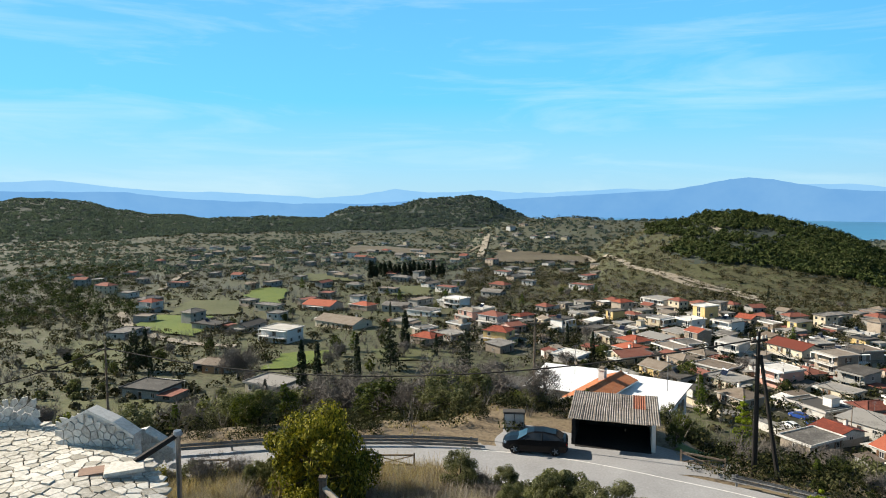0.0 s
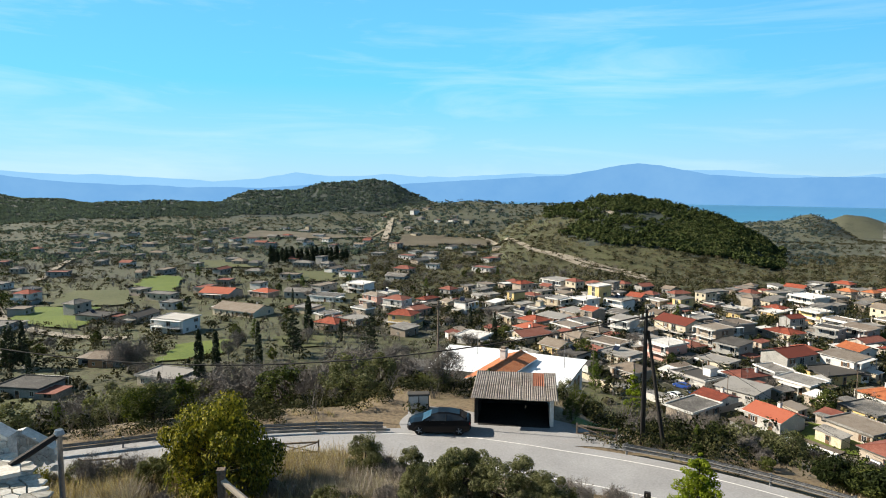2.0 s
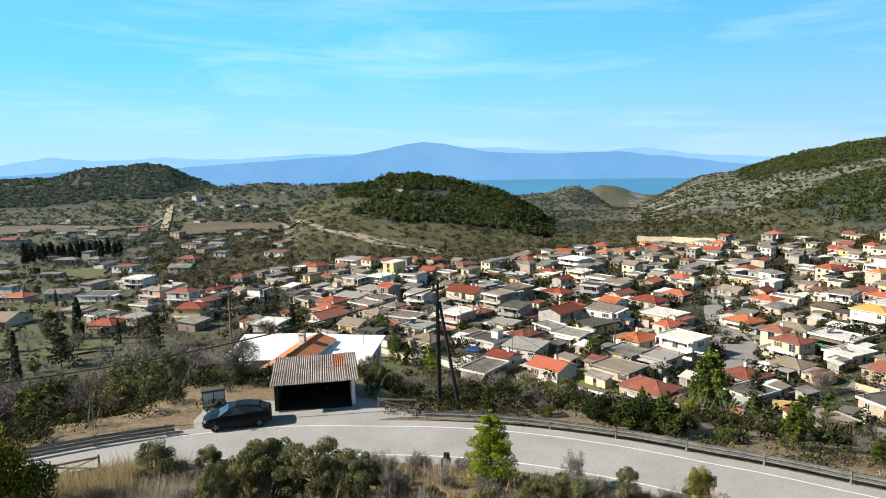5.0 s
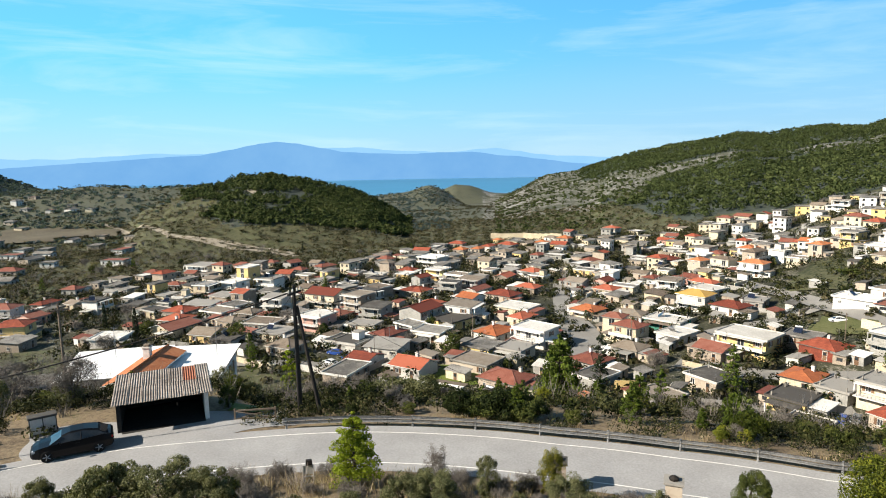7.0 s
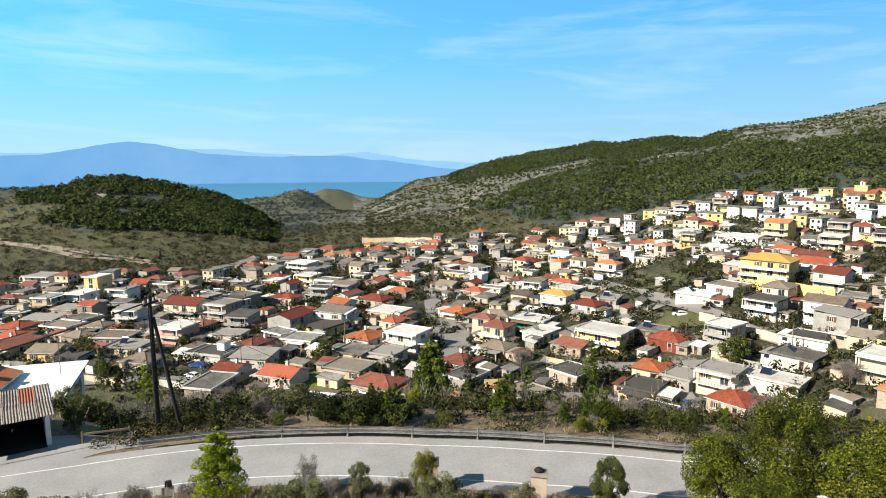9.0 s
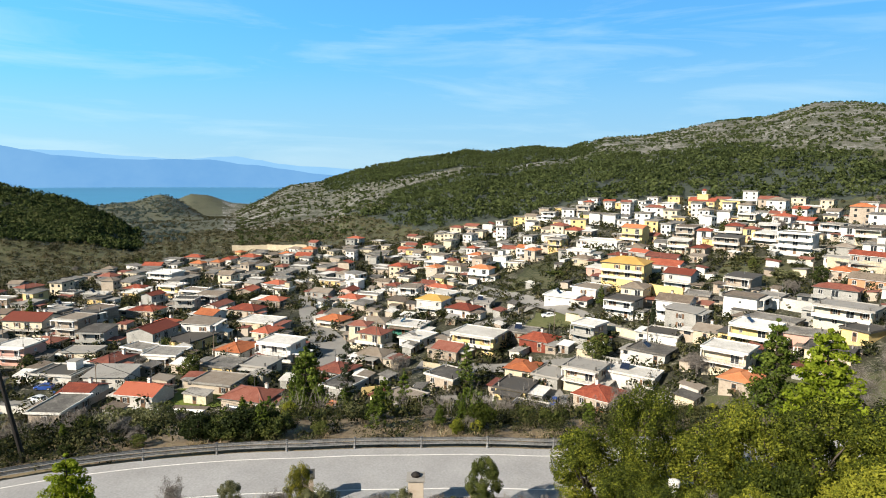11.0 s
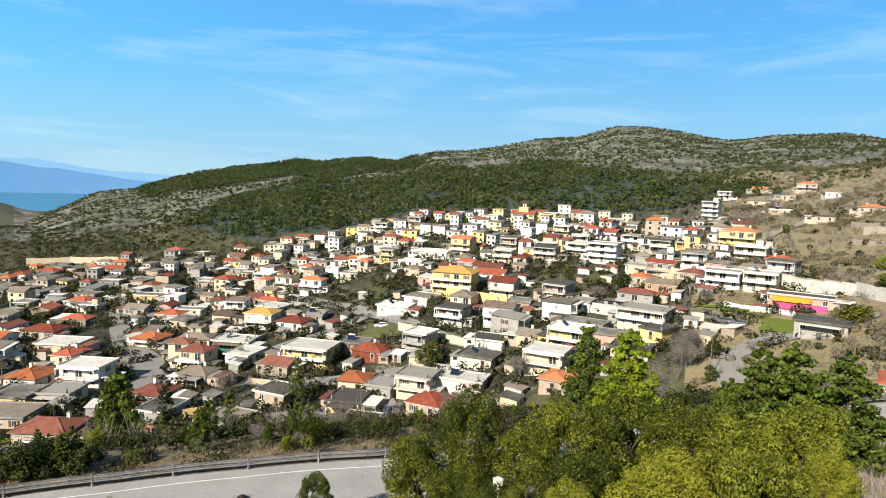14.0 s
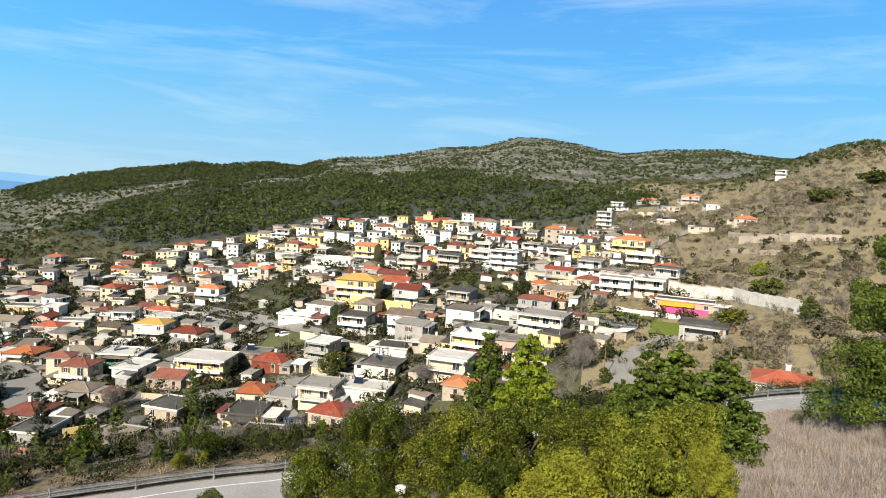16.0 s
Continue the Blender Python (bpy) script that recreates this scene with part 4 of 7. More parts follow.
    for k in (-1, 1):                                    # lower wings beside the house, each with its own roof
        if g2.random() > .52 or d < 5:
            continue
        aw, ad, ah = g2.uniform(2.0, 4.2), d * g2.uniform(.4, .8), g2.uniform(1.8, 2.5)
        shift = g2.uniform(-1, 1) * (d - ad) / 2 - g2.choice((0, 0, 1.2))
        wing = part("wing", Shape().box(-aw / 2, aw / 2, -ad / 2, ad / 2, min(zs) - z0 - 1.0, ah).box(-aw * .2, aw * .25, -ad / 2 - .03, -ad / 2, .9, 1.7, 1), [g2.choice((wall if wall in M else "white", "grey", "beige", "white")), "glass"], ob, "lower side wing", m=pose(k * (w / 2 + aw / 2), shift, 0))
        part("wing_roof", Shape().box(-aw / 2 - .25, aw / 2 + .25, -ad / 2 - .7, ad / 2 + .25, ah, ah + .14), g2.choice(("concrete", "concrete", "brown", "darkred", "white")), wing)
    if g2.random() < .32 and storeys == 1:               # a flat porch over the front yard
        pw, pd, side = w * g2.uniform(.45, .9), g2.uniform(2.0, 3.0), g2.choice((0, 180))
        porch = part("porch", Shape().box(-pw / 2, pw / 2, -d / 2 - pd, -d / 2 - .02, 2.12, 2.24), g2.choice(("concrete", "brown", "white")), ob, "flat porch roof on posts", m=pose(0, 0, 0, 0, 0, side))
        for k in (-1, 1):
            part("post", Shape().box(k * (pw / 2 - .2) - .09, k * (pw / 2 - .2) + .09, -d / 2 - pd + .1, -d / 2 - pd + .28, -.8, 2.12), "white", porch)
    if g.random() < .55:
        part("aerial", AERIAL, [], ob, m=pose(w * g.uniform(-.35, .35), d * .2, h + (rise * .5 if roof != "flat" else .2)))
    return ob

house(198.8, 250.4, -76, 12.2, 9.2, 2, "flat", "white", "white")
house(150.4, 145.2, -78, 11.6, 8.7, 1, "flat", "cream", "white")
house(126.8, 115.3, -81, 9.5, 7.5, 2, "flat", "white", "white")
house(109.4, 117.5, -76, 7.8, 7.5, 1, "flat", "yellow", "concrete")
house(114.0, 110.6, -77, 7.1, 7.5, 1, "flat", "cream", "concrete")
house(141.1, 134.1, -83, 5.8, 7.5, 1, "hip", "cream", "red")
house(162.5, 125.7, -87, 8.3, 7.5, 1, "hip", "cream", "orange")
house(178.3, 166.3, -76, 8.4, 6.5, 1, "hip", "beige", "red")
house(162.2, 163.3, -80, 10.5, 7.9, 1, "hip", "beige", "red")
house(198.8, 159.1, -84, 7.8, 6.5, 1, "gable", "grey", "brown")
house(213.7, 154.7, -79, 5.1, 6.5, 2, "flat", "white", "white")
house(193.2, 141.4, -84, 7.8, 6.5, 1, "hip", "cream", "red")
house(165.8, 227.8, -69, 6.3, 6.5, 1, "flat", "yellow", "white")
house(145.3, 191.8, -73, 7.3, 7.5, 1, "hip", "cream", "red")
house(171.8, 199.9, -74, 8.6, 6.5, 2, "flat", "cream", "brown")
house(346.7, 250.7, -87, 9.0, 6.8, 2, "hip", "white", "red")
house(254.8, 139.5, -87, 7.7, 6.5, 2, "flat", "white", "white")
house(261.0, 160.7, -83, 11.9, 8.9, 1, "hip", "beige", "red")
house(270.3, 126.4, -90, 6.3, 6.5, 2, "hip", "white", "orange")
house(239.4, 109.5, -88, 8.6, 6.5, 2, "hip", "white", "orange")
house(187.1, 103.2, -86, 9.1, 7.5, 2, "hip", "white", "ochre")
house(186.5, 91.6, -94, 8.9, 7.5, 1, "hip", "white", "red")
house(165.8, 99.9, -84, 10.5, 7.9, 1, "flat", "green", "white")
house(155.3, 71.2, -90, 11.9, 9.0, 2, "flat", "yellow", "white")
house(147.1, 75.6, -91, 7.0, 7.5, 1, "gable", "beige", "darkred")
house(158.4, 55.3, -99, 8.0, 7.5, 1, "hip", "red", "red")
house(138.8, 52.2, -89, 6.3, 7.5, 1, "hip", "cream", "orange")
house(136.2, 44.3, -95, 5.8, 7.5, 1, "flat", "grey", "concrete")
house(136.9, 36.7, -94, 7.5, 7.5, 2, "flat", "cream", "concrete")
house(127.7, 49.5, -89, 6.8, 7.5, 1, "flat", "yellow", "concrete")
house(193.8, 60.2, -93, 10.1, 7.6, 1, "flat", "white", "white")
house(215.4, 45.9, -94, 13.8, 10.4, 3, "hip", "yellow", "ochre")
house(186.4, 39.9, -99, 8.2, 7.5, 2, "flat", "white", "concrete")
house(184.6, 25.5, -98, 8.7, 7.5, 2, "gable", "white", "brown")
house(209.7, 27.8, -102, 8.1, 7.5, 2, "gable", "white", "red")
house(268.0, 67.8, -93, 15.2, 10.3, 1, "flat", "white", "white")
house(249.3, 71.2, -92, 9.1, 6.9, 1, "flat", "white", "white")
house(272.2, 55.3, -103, 8.9, 6.7, 3, "gable", "yellow", "orange")
house(266.5, 86.4, -98, 6.2, 6.5, 2, "flat", "yellow", "concrete")
house(258.2, 94.6, -96, 5.0, 6.5, 2, "hip", "beige", "orange")
house(165.4, 25.1, -96, 8.1, 7.5, 1, "flat", "white", "concrete")
house(153.7, 25.8, -101, 8.7, 7.5, 1, "flat", "white", "concrete")
house(145.6, 8.8, -102, 8.6, 7.5, 2, "flat", "cream", "white")
house(134.6, 5.7, -106, 5.8, 7.5, 1, "hip", "beige", "orange")
house(161.9, 4.5, -105, 8.9, 7.5, 2, "flat", "yellow", "white")
house(176.7, -14.2, -110, 12.1, 9.1, 2, "flat", "cream", "concrete")
house(206.9, -21.2, -111, 9.3, 7.5, 1, "gable", "terracotta", "brown")
house(219.5, -15.4, -107, 5.8, 7.5, 1, "hip", "beige", "orange")
house(254.5, -3.7, -105, 10.7, 8.1, 3, "flat", "white", "concrete")
house(240.5, -24.7, -105, 5.9, 6.5, 2, "flat", "white", "concrete")
house(233.5, -33.8, -109, 8.2, 6.5, 2, "flat", "white", "concrete")
house(202.0, -37.4, -108, 9.2, 7.5, 2, "flat", "white", "concrete")
house(195.7, -46.0, -110, 8.2, 7.5, 2, "flat", "cream", "white")
church = house(352.2, 38.5, -97, 12.4, 9.4, 3, "gable", "yellow", "red", "pale yellow church with a red roof and a cupola")
part("upper_tier", Shape().box(-2.6, 2.6, -2.8, 2.8, 7.2, 10.4, taper=.05).box(-2.8, 2.8, -3.0, 3.0, 10.4, 10.6), "yellow", church)
drum = part("cupola", Shape().tube([(0, 0, 10.6), (0, 0, 12.4)], [1.1, 1.1], 12), "white", church, "white cupola")
part("dome", Shape().tube([(0, 0, 12.4), (0, 0, 12.45), (0, 0, 12.9), (0, 0, 13.3), (0, 0, 13.5)], [1.3, 1.3, 1.1, .6, .1], 12), "red", drum, "red-tiled dome")
for side in range(4):
    part("arch_window", Shape().box(-.28, .28, -1.16, -1.0, 10.9, 12.1), "glass", drum, m=pose(0, 0, 0, 0, 0, 90 * side))
house(345.2, -55.2, -110, 7.7, 6.5, 4, "flat", "white", "red")
house(266.0, -53.6, -116, 12.8, 9.7, 2, "hip", "yellow", "orange")
house(283.5, -38.2, -107, 5.7, 6.5, 2, "hip", "white", "red")
house(156.2, -49.8, -112, 10.1, 7.6, 1, "flat", "grey", "concrete")
house(457.6, -129.4, -112, 11.6, 8.8, 2, "hip", "beige", "orange")
house(411.6, -92.2, -113, 12.2, 9.2, 1, "flat", "cream", "concrete")
house(300.6, -109.9, -116, 9.3, 7.1, 1, "hip", "beige", "orange")
house(452.4, -185.4, -123, 6.3, 6.5, 2, "flat", "white", "white")
house(234.2, -51.3, -110, 9.7, 7.4, 2, "flat", "cream", "white")
house(349.4, -87.9, -114, 8.9, 6.6, 1, "flat", "cream", "concrete")
house(466.3, -103.8, -116, 9.5, 7.1, 1, "gable", "beige", "orange")
house(437.3, -112.6, -119, 11.6, 8.7, 1, "flat", "beige", "concrete")
house(423.7, -134.0, -113, 7.7, 6.5, 1, "flat", "white", "concrete")
house(311.2, -96.0, -112, 8.3, 6.5, 1, "flat", "beige", "concrete")
house(456.7, -81.0, -116, 8.1, 6.5, 2, "flat", "white", "white")
house(266.5, -25.5, -106, 7.8, 6.5, 2, "flat", "cream", "concrete")
house(283.9, -15.4, -109, 7.3, 6.5, 2, "flat", "white", "concrete")
house(305.4, 1.5, -109, 7.1, 6.5, 2, "hip", "white", "red")
house(311.1, 14.9, -106, 7.3, 6.5, 2, "flat", "cream", "concrete")
house(354.6, 100.1, -93, 7.3, 6.5, 2, "flat", "beige", "concrete")
house(357.2, 121.1, -90, 7.9, 6.5, 2, "flat", "white", "concrete")
house(209.3, -55.0, -119, 7.3, 7.5, 2, "flat", "white", "concrete")
house(111.1, 200.6, -67, 12.6, 9.5, 2, "gable", "cream", "red")
house(111.5, 179.8, -74, 7.6, 7.5, 3, "flat", "beige", "brown")
house(104.8, 255.1, -62, 5.8, 7.5, 4, "flat", "yellow", "white")
house(97.7, 251.3, -65, 7.7, 7.5, 2, "flat", "white", "white")
house(110.8, 247.5, -61, 8.6, 7.5, 2, "flat", "white", "concrete")
house(19.8, 224.5, -30, 8.7, 7.5, 2, "hip", "yellow", "red")
house(-5.8, 225.4, -33, 9.0, 7.5, 1, "hip", "beige", "red")
house(61.1, 207.4, -55, 8.4, 7.5, 1, "hip", "beige", "red")
house(-58.3, 231.0, -26, 11.8, 8.9, 2, "flat", "white", "white")
house(-41.4, 265.2, -34, 21.1, 12.0, 1, "gable", "cream", "brown")
house(-60.1, 320.4, -24, 16.0, 12.0, 1, "gable", "beige", "red")
house(-39.0, 317.1, -36, 10.1, 7.6, 1, "hip", "beige", "red")
house(6.8, 319.7, -40, 10.5, 7.9, 2, "flat", "white", "white")
house(20.5, 262.7, -39, 9.4, 7.5, 2, "hip", "white", "darkred")
house(106.6, 313.8, -61, 13.1, 9.9, 2, "flat", "white", "concrete")
house(-145.3, 318.1, -20, 8.2, 7.5, 2, "hip", "white", "red")
house(-42.1, 155.8, -29, 10.4, 7.8, 1, "flat", "cream", "concrete")
house(-63.9, 180.9, -13, 6.1, 7.5, 1, "gable", "terracotta", "brown")
house(-70.7, 153.7, -17, 10.6, 8.0, 1, "flat", "grey", "concrete")
house(61.7, 181.4, -57, 7.4, 7.5, 1, "gable", "yellow", "brown")
house(77.0, 170.2, -61, 9.1, 7.5, 1, "flat", "cream", "concrete")
house(91.7, 171.6, -69, 7.8, 7.5, 2, "flat", "pink", "white")
house(86.7, 146.1, -69, 10.1, 7.6, 1, "flat", "white", "concrete")
house(80.3, 128.0, -70, 6.1, 7.5, 1, "gable", "white", "red")
house(39.4, 195.5, -41, 8.3, 7.5, 1, "flat", "white", "white")
house(-8.9, 295.9, -31, 12.2, 9.2, 1, "flat", "white", "concrete")
house(86.0, 116.0, -72, 8.2, 7.5, 1, "gable", "white", "red")
house(98.9, 108.1, -75, 9.3, 7.5, 1, "flat", "beige", "brown")
house(110.0, 139.3, -69, 8.7, 7.5, 1, "flat", "cream", "concrete")
house(87.4, 145.7, -69, 7.1, 7.5, 1, "flat", "white", "concrete")
house(66.2, 220.3, -61, 8.7, 7.5, 1, "hip", "beige", "red")
house(144.2, 194.6, -70, 6.7, 7.5, 1, "hip", "beige", "red")
house(3.0, 328.6, -39, 9.0, 7.5, 1, "flat", "white", "white")

# ---- along the road ----
M["rail"] = material("galvanised_rail", (.20, .20, .20), (.34, .34, .34), (.46, .46, .46), size=1.0, fine=8, rough=.5, metal=.5, bump=.1)
M["oldwood"] = material("weathered_wood", (.10, .075, .055), (.20, .15, .11), (.30, .25, .20), size=2.0, fine=8, bump=.4, relief=.02)
M["tar"] = material("tarred_pole", (.012, .010, .009), (.03, .024, .02), size=1.5, fine=8, rough=.7, bump=.3, relief=.02)
M["black"] = material("black_car_paint", (.003, .003, .004), (.006, .006, .008), size=.5, fine=6, rough=.35, bump=0, spec=.2)
M["rubber"] = material("tyre_rubber", (.008, .008, .008), (.018, .018, .018), size=4, fine=6, rough=.9, bump=.2)
M["lamp_clear"] = material("clear_lamp", (.55, .57, .6), (.75, .77, .8), size=4, fine=6, rough=.1, bump=0, spec=.6)
M["lamp_red"] = material("red_lamp", (.30, .01, .01), (.42, .02, .02), size=4, fine=6, rough=.15, bump=0)
M["rust"] = material("rusty_sheet", (.22, .07, .035), (.36, .13, .07), (.30, .20, .15), size=.8, fine=6, bump=.3)
M["sheet"] = material("corrugated_sheet", (.15, .12, .10), (.28, .24, .205), (.42, .38, .34), size=.5, fine=7, rough=.7, bump=.3, relief=.01)
M["cable"] = material("black_cable", (.01, .01, .01), (.02, .02, .02), size=3, fine=5, bump=0)
# near-black colour paints in the gloom inside the open shed
M["shade_wall"] = material("shaded_block_wall", (.018, .017, .016), (.045, .042, .04), size=.6, fine=8, bump=.3)
M["tin"] = material("white_sheet_roof", (.98, .99, 1.0), (1.12, 1.12, 1.12), size=.3, fine=8, rough=.5, bump=.1)
M["orange_cloth"] = material("orange_awning", (.75, .30, .03), (.85, .42, .05), size=1.0, fine=8, bump=.1)
M["magenta"] = material("magenta_paint", (.55, .06, .22), (.68, .12, .30), size=1.0, fine=8, bump=.1)


def rail_run(name, off, b0, b1, label, gap=4.0):
    line = road_line(off, b0, b1, .4)
    ob = new(name)
    ob.matrix_basis = pose(0, 0, ROAD_Z)
    tagged(ob, label, "guard rail", kind="structure")
    for z, y0 in ((.42, .0), (.66, .0)):
        s = Shape()
        prof = ((-.05, -.1), (.03, -.07), (.03, -.02), (-.02, 0.0), (.03, .02), (.03, .07), (-.05, .1))
        n = len(line)
        tx, ty = np.gradient(line[:, 0]), np.gradient(line[:, 1])
        k = np.hypot(tx, ty)
        nx, ny = -ty / k, tx / k
        for i in range(n - 1):
            for (a, c), (e, f) in zip(prof[:-1], prof[1:]):
                s.face([(line[i, 0] + nx[i] * a, line[i, 1] + ny[i] * a, z + c), (line[i + 1, 0] + nx[i + 1] * a, line[i + 1, 1] + ny[i + 1] * a, z + c),
                        (line[i + 1, 0] + nx[i + 1] * e, line[i + 1, 1] + ny[i + 1] * e, z + f), (line[i, 0] + nx[i] * e, line[i, 1] + ny[i] * e, z + f)])
        part("beam", s, "rail", ob)
    post = Shape()
    post.box(-.05, .05, -.05, .05, -.3, .76).box(-.07, .07, -.02, .02, .7, .78)
    me = post.mesh("post", ["rail"])
    d = np.concatenate([[0], np.cumsum(np.hypot(*np.diff(line, axis=0).T))])
    for q in np.arange(.3, d[-1], gap):
        part("post", me, [], ob, m=pose(np.interp(q, d, line[:, 0]), np.interp(q, d, line[:, 1]) + .08, 0))
    return ob


rail_run("guard_rail", 2.95, 24.8, 121, "long galvanised double-beam guard rail along the road")
rail_run("guard_rail", 2.3, -34, 3.4, "galvanised guard rail on the outer side of the bend")

kerb = Shape()
line = road_line(2.5, -14, 3.6, .5)
for i in range(len(line) - 1):
    a, c = line[i], line[i + 1]
    top = .2 + .012 * math.sin(i * 2.1)
    kerb.face([(a[0], a[1], -.2), (c[0], c[1], -.2), (c[0], c[1], top), (a[0], a[1], top)])
    kerb.face([(a[0], a[1], top), (c[0], c[1], top), (c[0], c[1] + .4, top), (a[0], a[1] + .4, top)])
    kerb.face([(c[0], c[1] + .4, -.2), (a[0], a[1] + .4, -.2), (a[0], a[1] + .4, top), (c[0], c[1] + .4, top)])
tagged(part("low_wall", kerb, "concrete", m=pose(0, 0, ROAD_Z)), "low weathered concrete wall beside the road", "wall", kind="structure")


def wooden_barrier(x, y, turn, length, height, mat, label):
    ob = new("wooden_barrier")
    ob.matrix_basis = pose(x, y, float(ground(x, y)), 0, 0, turn)
    tagged(ob, label, "barrier")
    for k in (-1, 1):
        part("post", Shape().box(k * length / 2 - .06, k * length / 2 + .06, -.06, .06, -.3, height + .08, taper=.01), mat, ob)
    for z in (.12, height - .06):
        part("rail", Shape().box(-length / 2 + .06, length / 2 - .06, -.04, .04, z - .05, z + .05), mat, ob)
    for k in (-1, 1):
        part("brace", Shape().tube([(-length / 2 + .08, .05 * k, height * (.5 - .36 * k)), (length / 2 - .08, .05 * k, height * (.5 + .36 * k))], [.04, .04], 5), mat, ob)
    return ob


wooden_barrier(-3.0, 39.2, 0, 2.4, .8, "oldwood", "old cross-braced wooden barrier at the roadside")
wooden_barrier(-14.2, 38.4, 4, 2.2, .8, "oldwood", "old wooden barrier at the roadside")
wooden_barrier(16.3, 39.3, -32, 2.6, .75, "oldwood", "weathered wooden barrier at the end of the guard rail")


def utility_pole():
    ob = new("utility_pole")
    ob.matrix_basis = pose(18.92, 38.04, ROAD_Z)
    tagged(ob, "tall black tarred wooden utility pole with a strut", "utility pole")
    part("pole", Shape().tube([(0, 0, -.5), (.0, 0, 3), (-.05, 0, 8.8)], [.17, .15, .11], 10), "tar", ob)
    part("strut", Shape().tube([(1.15, -.8, -.5), (.1, -.05, 7.4)], [.14, .10], 10), "tar", ob)
    part("crossarm", Shape().box(-.75, .75, -.06, .06, 8.2, 8.34), "tar", ob, m=pose(0, 0, 0, 0, 0, 30))
    for k in (-.65, -.2, .3, .65):
        part("insulator", Shape().tube([(k, 0, 8.34), (k, 0, 8.42), (k, 0, 8.5), (k, 0, 8.56)], [.03, .06, .06, .03], 8), "white", ob, m=pose(0, 0, 0, 0, 0, 30))
    part("bracket", Shape().tube([(0, 0, 7.35), (-.5, .1, 7.6), (-.75, .15, 7.55)], [.03, .03, .03], 5), "steel", ob)
    return ob


utility_pole()


def small_pole(x, y, h, label, lean=0.0, r=.11):
    ob = new("utility_pole")
    ob.matrix_basis = pose(x, y, float(ground(x, y)), 0, lean, 0)
    tagged(ob, label, "utility pole", "poles of the village")
    part("pole", Shape().tube([(0, 0, -.5), (0, 0, h)], [r, r * .7], 7), "oldwood", ob)
    part("crossarm", Shape().box(-.7, .7, -.05, .05, h - .5, h - .4), "oldwood", ob)
    return ob


POLES = [(at(-28, 62), 9.0), (at(8.2, 52), 7.5), (at(48, 92), 9), (at(33, 150), 8.5), (at(22, 165), 8.5), (at(42, 172), 8.5), (at(56, 168), 8.5), (at(64, 150), 8.5), (at(72, 172), 8.5), (at(80, 160), 8.5), (at(100, 135), 8.5), (at(37, 240), 8.5), (at(50, 250), 8.5), (at(60, 235), 8.5), (at(27, 215), 8.5), (at(92, 215), 8.5), (at(110, 84), 9.5)]
for (px, py, pz), h in POLES:
    small_pole(px, py, h, "grey wooden pole carrying wires over the village")


def wire(a, b, sag, r=.016):
    a, b = Vector(a), Vector(b)
    s = Shape()
    s.tube([a.lerp(b, k / 24) - Vector((0, 0, sag * 4 * (k / 24) * (1 - k / 24))) for k in range(25)], [r] * 25, 4)
    return tagged(new("cable", s.mesh("cable", ["cable"])), "thin black overhead cable between poles", "cable")


head = Vector((18.9, 38.0, ROAD_Z + 8.4))
p0 = POLES[0][0]
wire(head, (p0[0], p0[1], p0[2] + 8.7), 2.4, .045)
wire(head, (POLES[2][0][0], POLES[2][0][1], POLES[2][0][2] + 8.6), 1.2)
wire(head, (POLES[4][0][0], POLES[4][0][1], POLES[4][0][2] + 8.2), 2.0)
wire((p0[0], p0[1], p0[2] + 8.6), (*at(-50, 70)[:2], at(-50, 70)[2] + 6), 1.0, .045)
wire((POLES[2][0][0], POLES[2][0][1], POLES[2][0][2] + 8.6), (POLES[7][0][0], POLES[7][0][1], POLES[7][0][2] + 8.2), 1.5)
wire((POLES[7][0][0], POLES[7][0][1], POLES[7][0][2] + 8.2), (POLES[9][0][0], POLES[9][0][1], POLES[9][0][2] + 8.2), 1.5)


